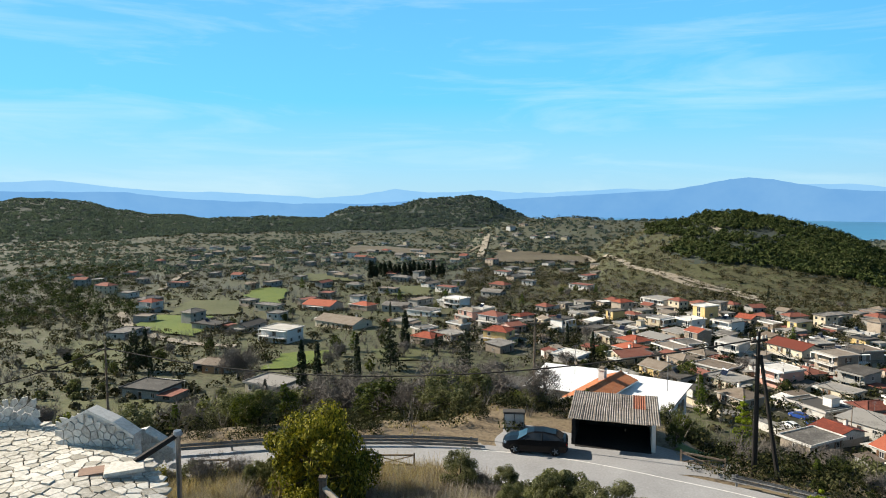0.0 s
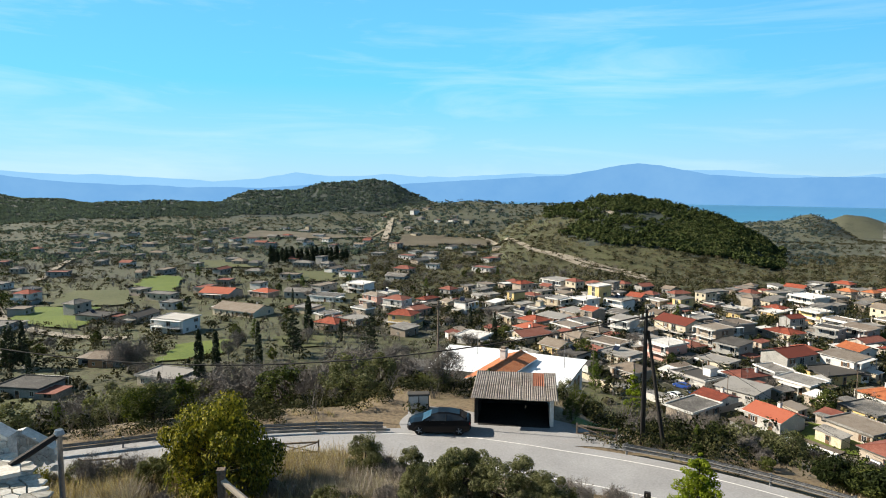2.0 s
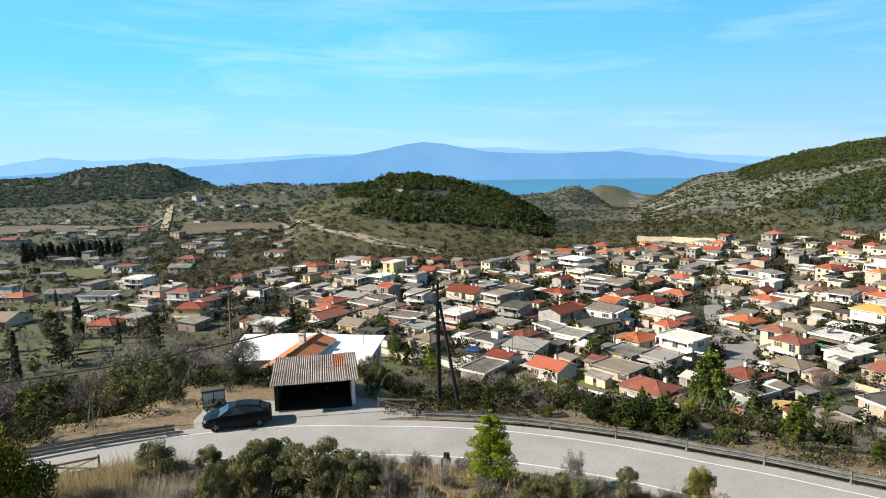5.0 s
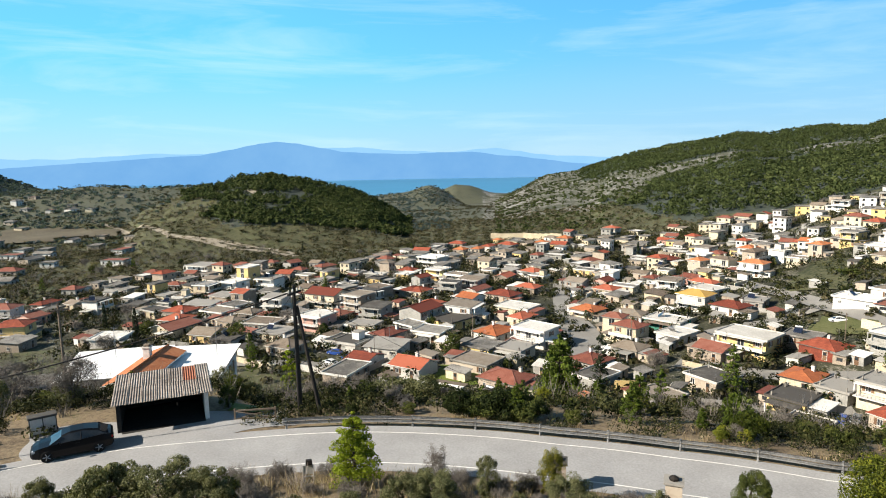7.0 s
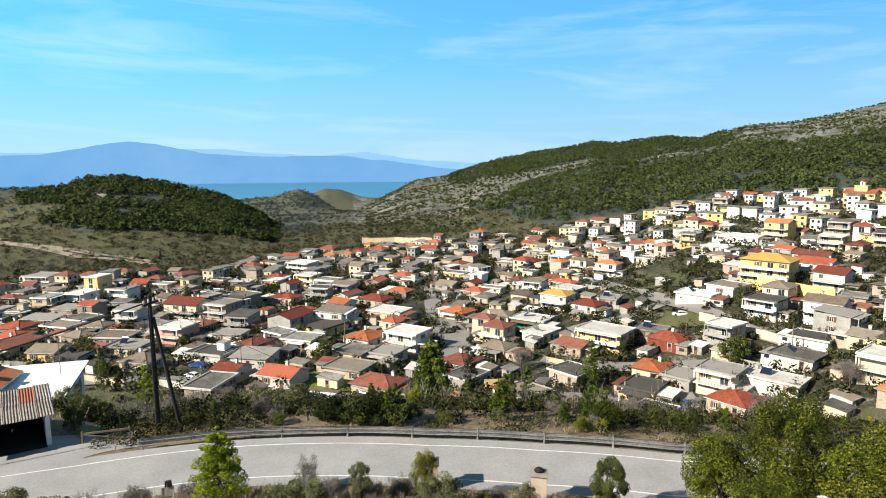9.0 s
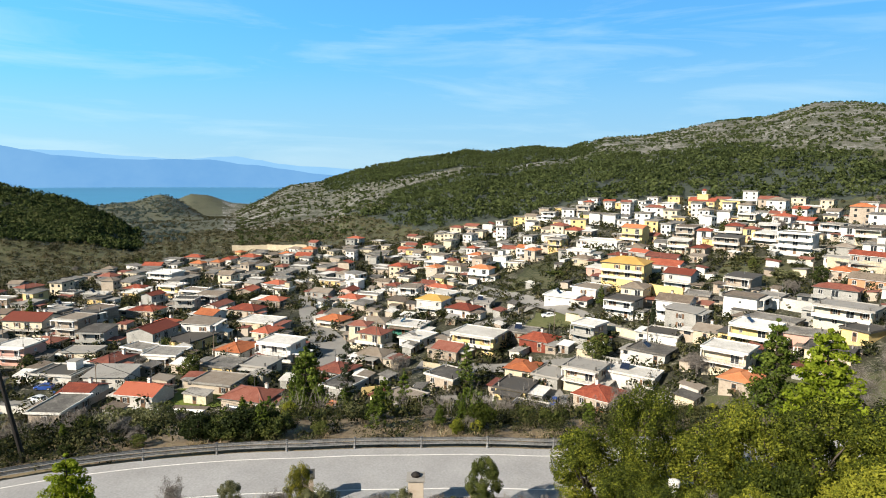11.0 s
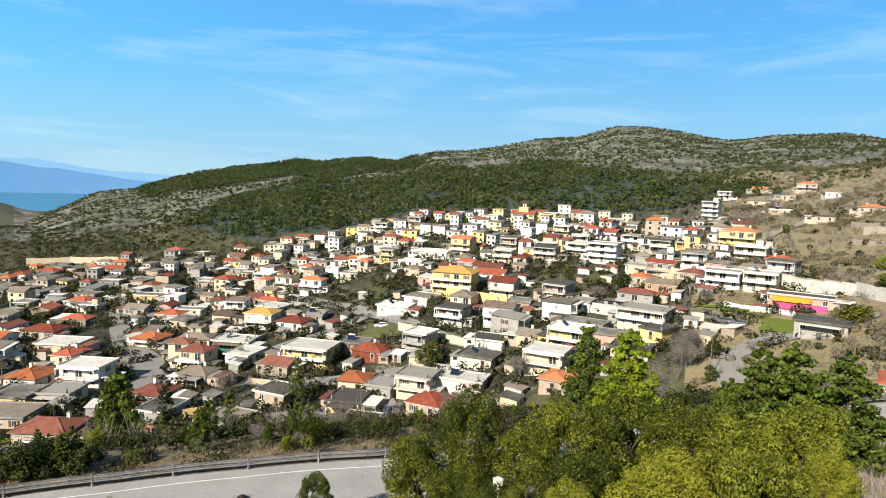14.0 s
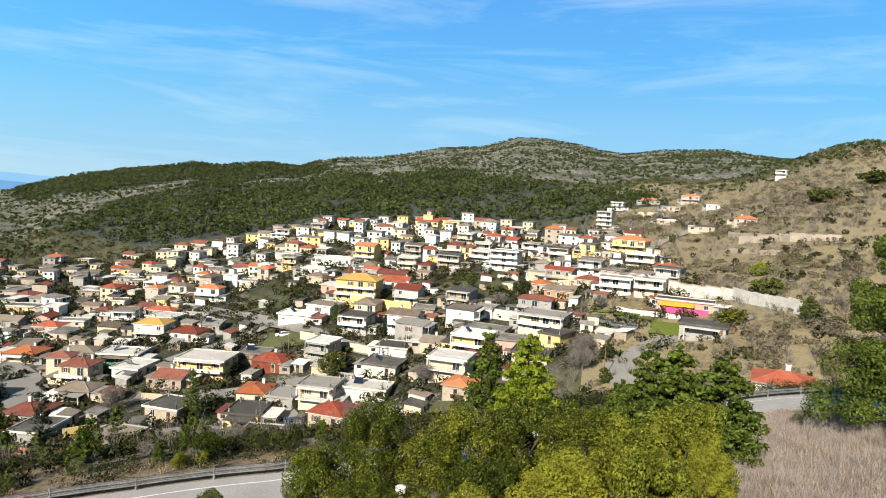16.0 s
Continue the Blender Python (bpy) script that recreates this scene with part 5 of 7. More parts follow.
def garage():
    """The open-fronted shed beside the road."""
    ob = new("shed")
    a, c = Vector((8.75, 42.8)), Vector((14.0, 41.3))
    way = (c - a).normalized()
    turn = math.degrees(math.atan2(way.y, way.x))
    w, d = (c - a).length, 4.4
    ob.matrix_basis = pose(a.x, a.y, ROAD_Z, 0, 0, turn)
    tagged(ob, "open-fronted roadside shed with a patched corrugated roof", "shed")
    part("wall", Shape().box(0, .25, 0, d, -.5, 2.02), "shade_wall", ob, "rough block side wall coloured dark for indoor shade")
    part("wall", Shape().box(w - .25, w, 0, d, -1.5, 2.02), "white", ob, "pale rendered side wall")
    part("wall", Shape().box(.25, w - .25, d - .2, d, -1.5, 1.15).box(.25, w * .42, d - .2, d, 1.15, 1.32).box(w * .58, w - .25, d - .2, d, 1.15, 1.32).box(.25, w - .25, d - .2, d, 1.32, 2.26), "shade_wall", ob, "back wall coloured dark for indoor shade, with a slit of light")
    part("floor", Shape().box(.25, w - .25, -.3, d - .2, -.3, .05), "shade_wall", ob)
    part("lintel", Shape().box(.25, w - .25, .02, .2, 1.80, 2.0), "oldwood", ob)
    for i in range(5):
        s = Shape()
        x = w * (i + .5) / 5
        s.box(x - .05, x + .05, -.3, d + .1, 1.92, 2.04)
        part("rafter", s, "oldwood", ob, m=pose(0, 0, 0, 2.9, 0, 0))
    for i in range(7):                                  # corrugated sheets, each a little out of line
        for j in range(2):
            s = Shape()
            g = random.Random(40 + i * 2 + j)
            x0, x1 = -.2 + (w + .4) * i / 7, -.2 + (w + .4) * (i + 1) / 7 + .08
            y0, y1 = (-.75, d * .5) if j == 0 else (d * .5 - .15, d + .4)
            z = lambda yy: 2.08 + yy * .05 + j * .02
            for q in range(12):
                u0, u1 = x0 + (x1 - x0) * q / 12, x0 + (x1 - x0) * (q + 1) / 12
                h0, h1 = (.05 if q % 2 else 0), (.05 if (q + 1) % 2 else 0)
                s.face([(u0, y0, z(y0) + h0), (u1, y0, z(y0) + h1), (u1, y1, z(y1) + h1), (u0, y1, z(y1) + h0)])
            part("roof_sheet", s, "rust" if (i, j) in ((5, 1),) else "sheet", ob, "rust-red roof sheet" if (i, j) == (5, 1) else "", m=pose(0, g.uniform(-.12, .12), g.uniform(0, .02), 0, 0, g.uniform(-.6, .6)))
    return ob


garage()


def car(x, y, turn, paint, label, group="", zoff=0.0):
    ob = new("car")
    ob.matrix_basis = pose(x, y, float(ground(x, y)) + .05 + zoff, 0, 0, turn)
    tagged(ob, label, "car", group)
    # stations along the length: x, lower half width, belt half width, sill height, belt height
    st = ((-2.12, .60, .70, .40, .86), (-2.0, .78, .80, .28, .98), (-1.5, .86, .87, .22, 1.02), (-.5, .88, .88, .20, .97), (.5, .88, .88, .20, .95), (1.1, .87, .86, .21, .93), (1.7, .84, .80, .24, .82), (2.02, .74, .70, .28, .70), (2.14, .58, .56, .36, .58))
    s = Shape()
    rings = []
    for xx, a, b, z0, z1 in st:
        zm = z0 + (z1 - z0) * .55
        rings.append([(xx, -a, z0), (xx, -b - .02, zm), (xx, -b * .94, z1), (xx, 0, z1 + .03), (xx, b * .94, z1), (xx, b + .02, zm), (xx, a, z0), (xx, 0, z0)])
    for r0, r1 in zip(rings[:-1], rings[1:]):
        for k in range(8):
            s.face([r0[k], r0[(k + 1) % 8], r1[(k + 1) % 8], r1[k]][::-1])
    s.face(rings[0])
    s.face(rings[-1][::-1])
    part("body", s, paint, ob, soft=False)
    roofline = ((-1.95, .98, .72), (-1.35, 1.33, .62), (-.6, 1.46, .60), (.1, 1.44, .60), (.55, 1.30, .62), (1.15, .95, .76))
    g = Shape()
    for (x0, z0, h0), (x1, z1, h1) in zip(roofline[:-1], roofline[1:]):
        for k in (-1, 1):
            g.face([(x0, k * .80, .93), (x1, k * .80, .93), (x1, k * h1, z1 - .07), (x0, k * h0, z0 - .07)][::k])
    g.face([(.55, -.61, 1.26), (1.15, -.74, .93), (1.15, .74, .93), (.55, .61, 1.26)])
    g.face([(-1.35, .61, 1.28), (-1.95, .70, .95), (-1.95, -.70, .95), (-1.35, -.61, 1.28)])
    part("glasshouse", g, "glass", ob, "dark tinted windows")
    t = Shape()
    for (x0, z0, h0), (x1, z1, h1) in zip(roofline[1:4], roofline[2:5]):
        t.face([(x0, -h0, z0 - .07), (x1, -h1, z1 - .07), (x1, -h1 * .8, z1), (x0, -h0 * .8, z0)])
        t.face([(x0, -h0 * .8, z0), (x1, -h1 * .8, z1), (x1, h1 * .8, z1), (x0, h0 * .8, z0)])
        t.face([(x0, h0 * .8, z0), (x1, h1 * .8, z1), (x1, h1, z1 - .07), (x0, h0, z0 - .07)])
    for k in (-1, 1):
        for x0 in (-.45, .52):
            t.tube([(x0 + (.55 if x0 > 0 else 0), k * .80, .93), (x0, k * .62, 1.38 if x0 < 0 else 1.26)], [.035, .03], 4)
        t.tube([(-1.9, k * .74, .93), (-1.35, k * .62, 1.27)], [.05, .04], 4)
    part("roof", t, paint, ob)
    for k in (-1, 1):
        for xx in (-1.32, 1.32):
            wheel = new("wheel")
            wheel.parent, wheel.matrix_basis = ob, pose(xx, k * .80, .32)
            part("tyre", Shape().tube([(0, -.10, 0), (0, -.085, 0), (0, .085, 0), (0, .10, 0)], [.27, .32, .32, .27], 20), "rubber", wheel)
            rim = Shape().tube([(0, -.112, 0), (0, .112, 0)], [.06, .06], 8)
            for q in range(5):
                w = math.tau * q / 5
                rim.tube([(0, .106 * k, 0), (math.cos(w) * .21, .106 * k, math.sin(w) * .21)], [.04, .025], 4)
            part("rim", rim, "steel", wheel)
        part("headlight", Shape().box(1.86, 2.06, k * .62 - .11, k * .62 + .11, .60, .72, taper=.02), "lamp_clear", ob)
        part("tail_light", Shape().box(-2.08, -1.98, k * .68 - .12, k * .68 + .12, .72, .86, taper=.01), "lamp_red", ob)
        part("wing_mirror", Shape().box(.62, .78, k * .97 - .09, k * .97 + .09, .96, 1.08, taper=.02), paint, ob)
        part("door_handle", Shape().box(-.35, -.15, k * .905 - .015, k * .905 + .015, .80, .83), paint, ob)
    part("number_plate", Shape().box(2.13, 2.15, -.26, .26, .42, .53), "white", ob)
    return ob


car(6.15, 41.75, 169.5, "black", "shiny black hatchback parked beside the road")
M["car_white"] = material("white_car_paint", (.70, .70, .70), (.80, .80, .80), size=.5, fine=6, rough=.25, bump=0)
M["car_blue"] = material("blue_car_paint", (.02, .06, .25), (.04, .10, .36), size=.5, fine=6, rough=.25, bump=0)
M["car_grey"] = material("grey_car_paint", (.12, .13, .14), (.18, .19, .20), size=.5, fine=6, rough=.25, bump=0)

CARS = "cars parked in the village"
car(125.9, 40.3, 190, "car_blue", "dark blue car parked in the street", CARS)
car(135.1, 70.7, 100, "car_white", "white car parked in the street", CARS)
car(100.6, 114.6, 150, "car_blue", "blue car parked beside a house", CARS)
car(127.6, 38.5, 185, "car_grey", "grey car parked beside a wall", CARS)
car(81.0, 143.6, 120, "car_blue", "blue car parked in a yard", CARS)
car(133.7, 70.2, 150, "car_white", "white car parked in the street", CARS)
car(168.1, -31.7, 60, "car_grey", "grey car parked beside the field", CARS)
car(164.5, -34.4, 60, "car_grey", "dark grey car parked beside the field", CARS)
car(173.0, -29.7, 60, "car_grey", "dark grey car parked beside the field", CARS)
car(190.6, 75.3, 120, "car_grey", "dark car parked on the climbing street", CARS)
car(181.5, 60.9, 120, "car_white", "white car on the climbing street", CARS)
car(80.6, 136.7, 100, "car_blue", "blue car parked in a yard", CARS)
car(75.4, 136.2, 100, "car_white", "white car parked in a yard", CARS)

# ---- small things by the road and on the slope ----
def cabinet():
    ob = new("electric_cabinet")
    ob.matrix_basis = pose(5.2, 46.1, float(ground(5.2, 46.1)) - .05, 0, 0, -4)
    tagged(ob, "pale grey roadside electric cabinet with double doors", "cabinet")
    part("plinth", Shape().box(-.8, .8, -.4, .4, -.3, .12), "concrete", ob)
    part("body", Shape().box(-.75, .75, -.35, .35, .12, 1.22), "concrete", ob)
    part("lid", Shape().box(-.82, .82, -.42, .42, 1.22, 1.30, taper=.04), "concrete", ob)
    for k in (-1, 1):
        door = part("door", Shape().box(k * .36 - .33, k * .36 + .33, -.375, -.352, .2, 1.15), "frame", ob)
        part("handle", Shape().box(k * .1 - .02, k * .1 + .02, -.40, -.377, .6, .75), "steel", door)
    return ob


cabinet()


def meter_post(b, r, h, label):
    x, y, z = at(b, r)
    ob = new("meter_post")
    ob.matrix_basis = pose(x, y, z, 0, 0, -b)
    tagged(ob, label, "meter post")
    part("frame", Shape().box(-.28, -.23, -.03, .03, -.2, h).box(.23, .28, -.03, .03, -.2, h).box(-.23, .23, -.03, .03, h * .3, h * .3 + .05), "white", ob)
    part("panel", Shape().box(-.23, .23, -.02, .02, h * .45, h - .05), "frame", ob)
    part("box", Shape().box(-.12, .22, -.12, .1, h, h + .26, taper=.02), "tar", ob, "small black box")
    return ob


meter_post(27.0, 32.2, .95, "white metal meter stand with a small black box")


def stone_pier(b, r):
    x, y, z = at(b, r)
    ob = new("stone_pier")
    ob.matrix_basis = pose(x, y, z, 0, 0, -b)
    tagged(ob, "squat pale stone pier with a dark cap", "pier")
    part("shaft", Shape().box(-.4, .4, -.4, .4, -.3, 1.6, taper=.03), "beige", ob)
    part("coping", Shape().box(-.45, .45, -.45, .45, 1.6, 1.7), "concrete", ob)
    part("cap", Shape().tube([(0, 0, 1.7), (0, 0, 1.8), (0, 0, 1.91)], [.22, .24, .08], 8), "tar", ob)
    return ob


stone_pier(60.3, 30.2)
stone_pier(50.2, 31.3)


def vent(b, r, el):
    x, y, z = at(b, r)
    top = r * math.tan(radians(el))
    ob = new("flue_vent")
    ob.matrix_basis = pose(x, y, z)
    tagged(ob, "white metal flue with a round cowl among the trees", "flue")
    h = top - z
    part("pipe", Shape().tube([(0, 0, -.2), (0, 0, h - .3)], [.1, .1], 10), "white", ob)
    part("cowl", Shape().tube([(0, 0, h - .3), (0, 0, h - .26), (0, 0, h - .05), (0, 0, h)], [.12, .22, .22, .1], 12), "white", ob)
    return ob


vent(89.3, 25.0, -24.9)
vent(83.4, 25.5, -24.8)


def wooden_fence():
    """The broken rail fence just below the terrace."""
    ob = new("wooden_fence")
    x, y, z = at(-10.9, 15.2)
    ob.matrix_basis = pose(x, y, z)
    tagged(ob, "broken pale wooden post-and-rail fence on the bank", "fence")
    top = 15.2 * math.tan(radians(-23.9)) - z
    part("post", Shape().box(-.08, .08, -.08, .08, -.4, top), "oldwood", ob)
    part("post_cap", Shape().box(-.11, .11, -.11, .11, top, top + .06, taper=.02), "oldwood", ob)
    part("rail", Shape().tube([(.0, 0, top - .2), (1.2, -1.0, top - .75), (2.6, -2.1, top - 1.5)], [.07, .07, .07], 6), "beige", ob)
    return ob


wooden_fence()

# ---- the stone-roofed building below the terrace ----
M["slab"] = material("pale_roof_stone", (.46, .43, .36), (.72, .68, .60), (.90, .87, .79), size=1.2, fine=8, bump=.5, relief=.02, vary=.3)
M["limewash"] = material("worn_limewash", (.48, .46, .42), (.76, .74, .69), (.95, .93, .88), size=1.6, fine=7, bump=.6, relief=.02, vary=.15)
M["mortar"] = material("dark_mortar", (.10, .09, .075), (.17, .155, .13), size=2.0, fine=8, bump=.4, relief=.02)
M["stonework"] = material("whitewashed_stone", (.36, .35, .33), (.58, .57, .55), (.70, .69, .67), size=1.4, fine=5, bump=.9, relief=.06)
EDGE = [(-15.5, 19.6), (-12.6, 17.9), (-9.8, 16.7), (-7.7, 15.4), (-6.7, 14.5), (-6.1, 13.6), (-5.6, 12.4), (-5.2, 10.8), (-5.1, 8.6), (-15.5, 8.6)]


def roof_z(x, y):
    return -6.2 - .035 * max(0, x + 9) ** 2 - .02 * max(0, y - 15)


def clipped(poly, point, normal):
    out = []
    for i, a in enumerate(poly):
        c = poly[(i + 1) % len(poly)]
        da, dc = (a - point).dot(normal), (c - point).dot(normal)
        if da <= 0:
            out.append(a)
        if da * dc < 0:
            out.append(a.lerp(c, da / (da - dc)))
    return out


def inside(p, poly):
    hit = False
    for (x0, y0), (x1, y1) in zip(poly, poly[1:] + poly[:1]):
        if (y0 > p.y) != (y1 > p.y) and p.x < (x1 - x0) * (p.y - y0) / (y1 - y0) + x0:
            hit = not hit
    return hit


def stone_building():
    ob = new("stone_building")
    tagged(ob, "low stone building with a rounded roof of irregular pale slabs", "building")
    walls = Shape()
    n = len(EDGE)
    for i in range(n):
        a, c = EDGE[i], EDGE[(i + 1) % n]
        low = min(float(ground(*a)), float(ground(*c))) - .8
        walls.face([(a[0], a[1], low), (c[0], c[1], low), (c[0], c[1], roof_z(*c) - .06), (a[0], a[1], roof_z(*a) - .06)][::-1])
    part("wall", walls, "stonework", ob)
    bed = Shape()
    m = 22
    for i in range(m):
        for j in range(m):
            q = [(-15.5 + 10.4 * (i + u) / m, 8.6 + 11 * (j + v) / m) for u, v in ((0, 0), (1, 0), (1, 1), (0, 1))]
            if all(inside(Vector(p), EDGE) for p in q):
                bed.face([(x, y, roof_z(x, y) - .02) for x, y in q])
    roof = part("roof", bed, "mortar", ob)
    g = random.Random(9)
    seeds = []
    tries = 0
    while len(seeds) < 760 and tries < 9000:
        tries += 1
        p = Vector((g.uniform(-14.6, -5.1), g.uniform(11.2, 19.4)))
        if inside(p, EDGE) and all(abs(p.x - s.x) + abs(p.y - s.y) > .27 for s in seeds):
            seeds.append(p)
    seeds.sort(key=lambda q: q.length)
    rest = Shape()
    xy = np.array([tuple(q) for q in seeds])
    for number, p in enumerate(seeds):
        cell = [p + Vector(c) for c in ((-.4, -.4), (.4, -.4), (.4, .4), (-.4, .4))]
        for k in np.flatnonzero(np.abs(xy - xy[number]).max(1) < .85):
            q = seeds[k]
            if q is not p:
                way = (q - p).normalized()
                cell = clipped(cell, (p + q) / 2 - way * .009, way)
        cell = [v if inside(v, EDGE) else v.lerp(p, .45) for v in cell]
        if len(cell) < 3:
            continue
        lift = g.uniform(.01, .04)
        s = Shape() if number < 300 else rest
        tilt = (g.uniform(-.04, .04), g.uniform(-.04, .04))
        top = [(v.x * .93 + p.x * .07, v.y * .93 + p.y * .07, roof_z(v.x, v.y) + lift + (v - p).dot(Vector(tilt))) for v in cell]
        low = [(v.x, v.y, roof_z(v.x, v.y) - .03) for v in cell]
        s.face(top)
        for k in range(len(cell)):
            k2 = (k + 1) % len(cell)
            s.face([low[k], low[k2], top[k2], top[k]])
        if number < 300:
            part("stone", s, "slab", roof)
    tagged(part("stone_rest", rest, "slab", roof), kind="stuff")
    # parapets and the small chimney
    def gable(points, thick, label):
        s = Shape()
        a = [Vector(p) for p in points]
        n = (a[-1] - a[0]).cross(Vector((0, 0, -1))).normalized() * thick
        if n.dot(a[0]) < 0:
            n = -n
        s.face(a)
        s.face([v + n for v in a][::-1])
        for k in range(len(a)):
            k2 = (k + 1) % len(a)
            s.face([a[k], a[k] + n, a[k2] + n, a[k2]])
        wall = part("parapet", s, "limewash", ob, label)
        # rough face stones set into the mortar, in the parapet's own plane
        ax = (a[-1] - a[0]).normalized()
        up = Vector((0, 0, 1))
        flat = [((v - a[0]).dot(ax), (v - a[0]).z) for v in a]
        gg = random.Random(len(label))
        dots = []
        for _ in range(900):
            q = Vector((gg.uniform(min(f[0] for f in flat), max(f[0] for f in flat)), gg.uniform(min(f[1] for f in flat), max(f[1] for f in flat))))
            if inside(q, flat) and all((q - e).length > .15 for e in dots):
                dots.append(q)
        face = -n.normalized()
        for q in dots:
            cell = [q + Vector(c) for c in ((-.25, -.2), (.25, -.2), (.25, .2), (-.25, .2))]
            for e in dots:
                if e is not q and (e - q).length < .7:
                    way = (e - q).normalized()
                    cell = clipped(cell, (q + e) / 2 - way * .009, way)
            cell = [v if inside(v, flat) else v.lerp(q, .5) for v in cell]
            if len(cell) < 3:
                continue
            out = .02 + gg.uniform(0, .02)
            low = [a[0] + ax * v.x + up * v.y + face * .0 for v in cell]
            top = [a[0] + ax * (v.x * .94 + q.x * .06) + up * (v.y * .94 + q.y * .06) + face * out for v in cell]
            st = Shape()
            st.face(top)
            for k in range(len(cell)):
                k2 = (k + 1) % len(cell)
                st.face([low[k], low[k2], top[k2], top[k]])
            part("stone", st, "limewash", wall)
        c = Shape()
        for k in range(1, len(a) - 2):
            u, v = a[k] + Vector((0, 0, .012)), a[k + 1] + Vector((0, 0, .012))
            q = n.normalized() * .05
            c.face([u - q, v - q, v + n + q, u + n + q])
            c.face([u - q - Vector((0, 0, .07)), v - q - Vector((0, 0, .07)), v - q, u - q])
        part("coping", c, "limewash", ob, "limewashed coping")

    def spot(b, r, el):
        return (r * math.sin(radians(b)), r * math.cos(radians(b)), r * math.tan(radians(el)))
    gable([spot(-31.3, 18.4, -19.2), spot(-31.3, 18.4, -17.15), spot(-29.4, 18.0, -16.4), spot(-27.6, 17.6, -17.6), spot(-26.2, 17.3, -18.8), spot(-26.2, 17.3, -20.9)], .3, "whitewashed stepped stone parapet")
    gable([spot(-38, 21.5, -18), spot(-38, 21.5, -15.3), spot(-35.2, 21, -15.5), spot(-33.4, 20.6, -16.2), spot(-32.6, 20.4, -17.6)], .3, "whitewashed stone parapet")
    gable([spot(-26.1, 19.2, -20.5), spot(-26.1, 19.2, -18.7), spot(-25.4, 19.1, -18.6), spot(-23.3, 18.8, -20.2), spot(-23.3, 18.8, -21.2)], .3, "low stone parapet")
    x, y, z = spot(-27.0, 16.0, -21.9)
    ch = part("chimney", Shape().box(-.36, .36, -.24, .24, -.6, .22), "stonework", ob, "squat stone chimney", m=pose(x, y, z, 0, 0, 25))
    part("slab", Shape().box(-.42, .42, -.3, .3, .22, .29, taper=.02), "slab", ch)
    x, y, z = spot(-29.2, 16.2, -21.5)
    part("hatch", Shape().box(-.3, .3, -.22, .22, -.3, .06), "faded_tile", ob, "faded terracotta slab on the roof", m=pose(x, y, roof_z(x, y), 0, 0, 25))
    x, y, z = spot(-22.9, 16.6, -18.9)
    post = Shape().tube([(x, y, z - 2.4), (x, y, z - .12)], [.06, .06], 10).tube([(x, y, z - .12), (x, y, z - .1), (x, y, z)], [.12, .12, .09], 10)
    part("flue", post, "steel", ob, "grey metal flue")
    a = spot(-22.9, 16.6, -19.2)
    c = spot(-26.2, 16.2, -20.8)
    part("beam", Shape().tube([a, c], [.07, .08], 6), "tar", ob, "dark slanting timber")
    return ob


stone_building()

# ---- the buildings behind the shed, the bar by the field and the house by the upper road ----
x, y, z = at(17.2, 63)
house(x, y, -34, 6.6, 9.5, 1, "sheet", "white", "tin", "white warehouse with a shiny pale sheet roof", z + 21.0)
x, y, z = at(11.9, 74)
house(x, y, -26, 9.0, 8, 1, "sheet", "white", "tin", "white warehouse with a pale sheet roof", z + 23.6)
x, y, z = at(14.0, 62)
house(x, y, 52, 9.0, 2.6, 1, "gable", "cream", "orange", "narrow cream annex with an orange tiled roof", z + 20.7)
x, y, z = at(113.9, 92)
house(x, y, -112, 6.6, 6, 1, "hip", "white", "red", "white house with a red roof beside the road", z + 23.7)
x, y, z = at(106.1, 185)
bar = house(x, y, -109, 14.2, 6, 1, "flat", "pink", "concrete", "pink roadside bar with an orange awning")
part("awning", Shape().box(-6, 2.5, -5.4, -3.0, 2.35, 2.45).box(-6, 2.5, -5.45, -5.38, 1.3, 2.40), "orange_cloth", bar, "orange canvas awning")
part("counter", Shape().box(-5.5, 6, -4.9, -4.4, -.6, 1.0), "magenta", bar, "magenta counter front")

# ---- lanes, fields and walls ----
drape("street", [(125.3, 97.2), (141.0, 114.9), (170.0, 142.9), (198.9, 168.0), (235.5, 195.4)], 6, "street", .08, label="pale concrete street through the village", category="street")
drape("street", [(226.4, 107.6), (212.0, 88.0), (192.4, 67.3), (179.4, 47.4), (167.3, 30.0)], 6, "street", .08, label="pale street climbing through the village", category="street")
drape("street", [(137.2, 79.8), (141.0, 66.3), (145.3, 48.8), (150.2, 39.1)], 6, "street", .08, label="pale village street", category="street")
drape("street", [(132.2, 40.7), (127.0, 48.2), (121.3, 56.8), (118.2, 63.1)], 5, "street", .08, label="pale street below the slope", category="street")
drape("street", [(193.3, 69.3), (184.8, 76.4), (174.9, 82.7), (162.1, 87.0)], 5, "street", .08, label="pale side street", category="street")
drape("street", [(142.7, -27.8), (127.6, -27.5)], 6, "street", .08, label="steep pale lane between trees", category="street")
drape("street", [(161.9, -62.4), (159.7, -53.7), (155.1, -40.7), (142.7, -27.8)], 5, "street", .08, label="pale lane by the field", category="street")
drape("street", [(167.8, 140.8), (147.7, 114.0), (128.5, 95.5)], 6, "street", .08, label="pale village street", category="street")
drape("street", [(261.5, -57.8), (290.7, -72.6), (330.3, -99.2)], 5, "track", .08, label="pale lane up the hillside", category="street")
drape("street", [(143.8, 233.1), (140.6, 171.8), (147.2, 142.8)], 5, "street", .08, label="pale village lane", category="street")
drape("street", [(57.1, 153.1), (67.3, 145.4), (75.7, 132.3)], 5, "street", .08, label="pale village lane", category="street")
drape("track", [(54.6, 798.6), (43.3, 684.9), (33.8, 600.6)], 7, "track", .08, label="pale dirt track between fields", category="track")
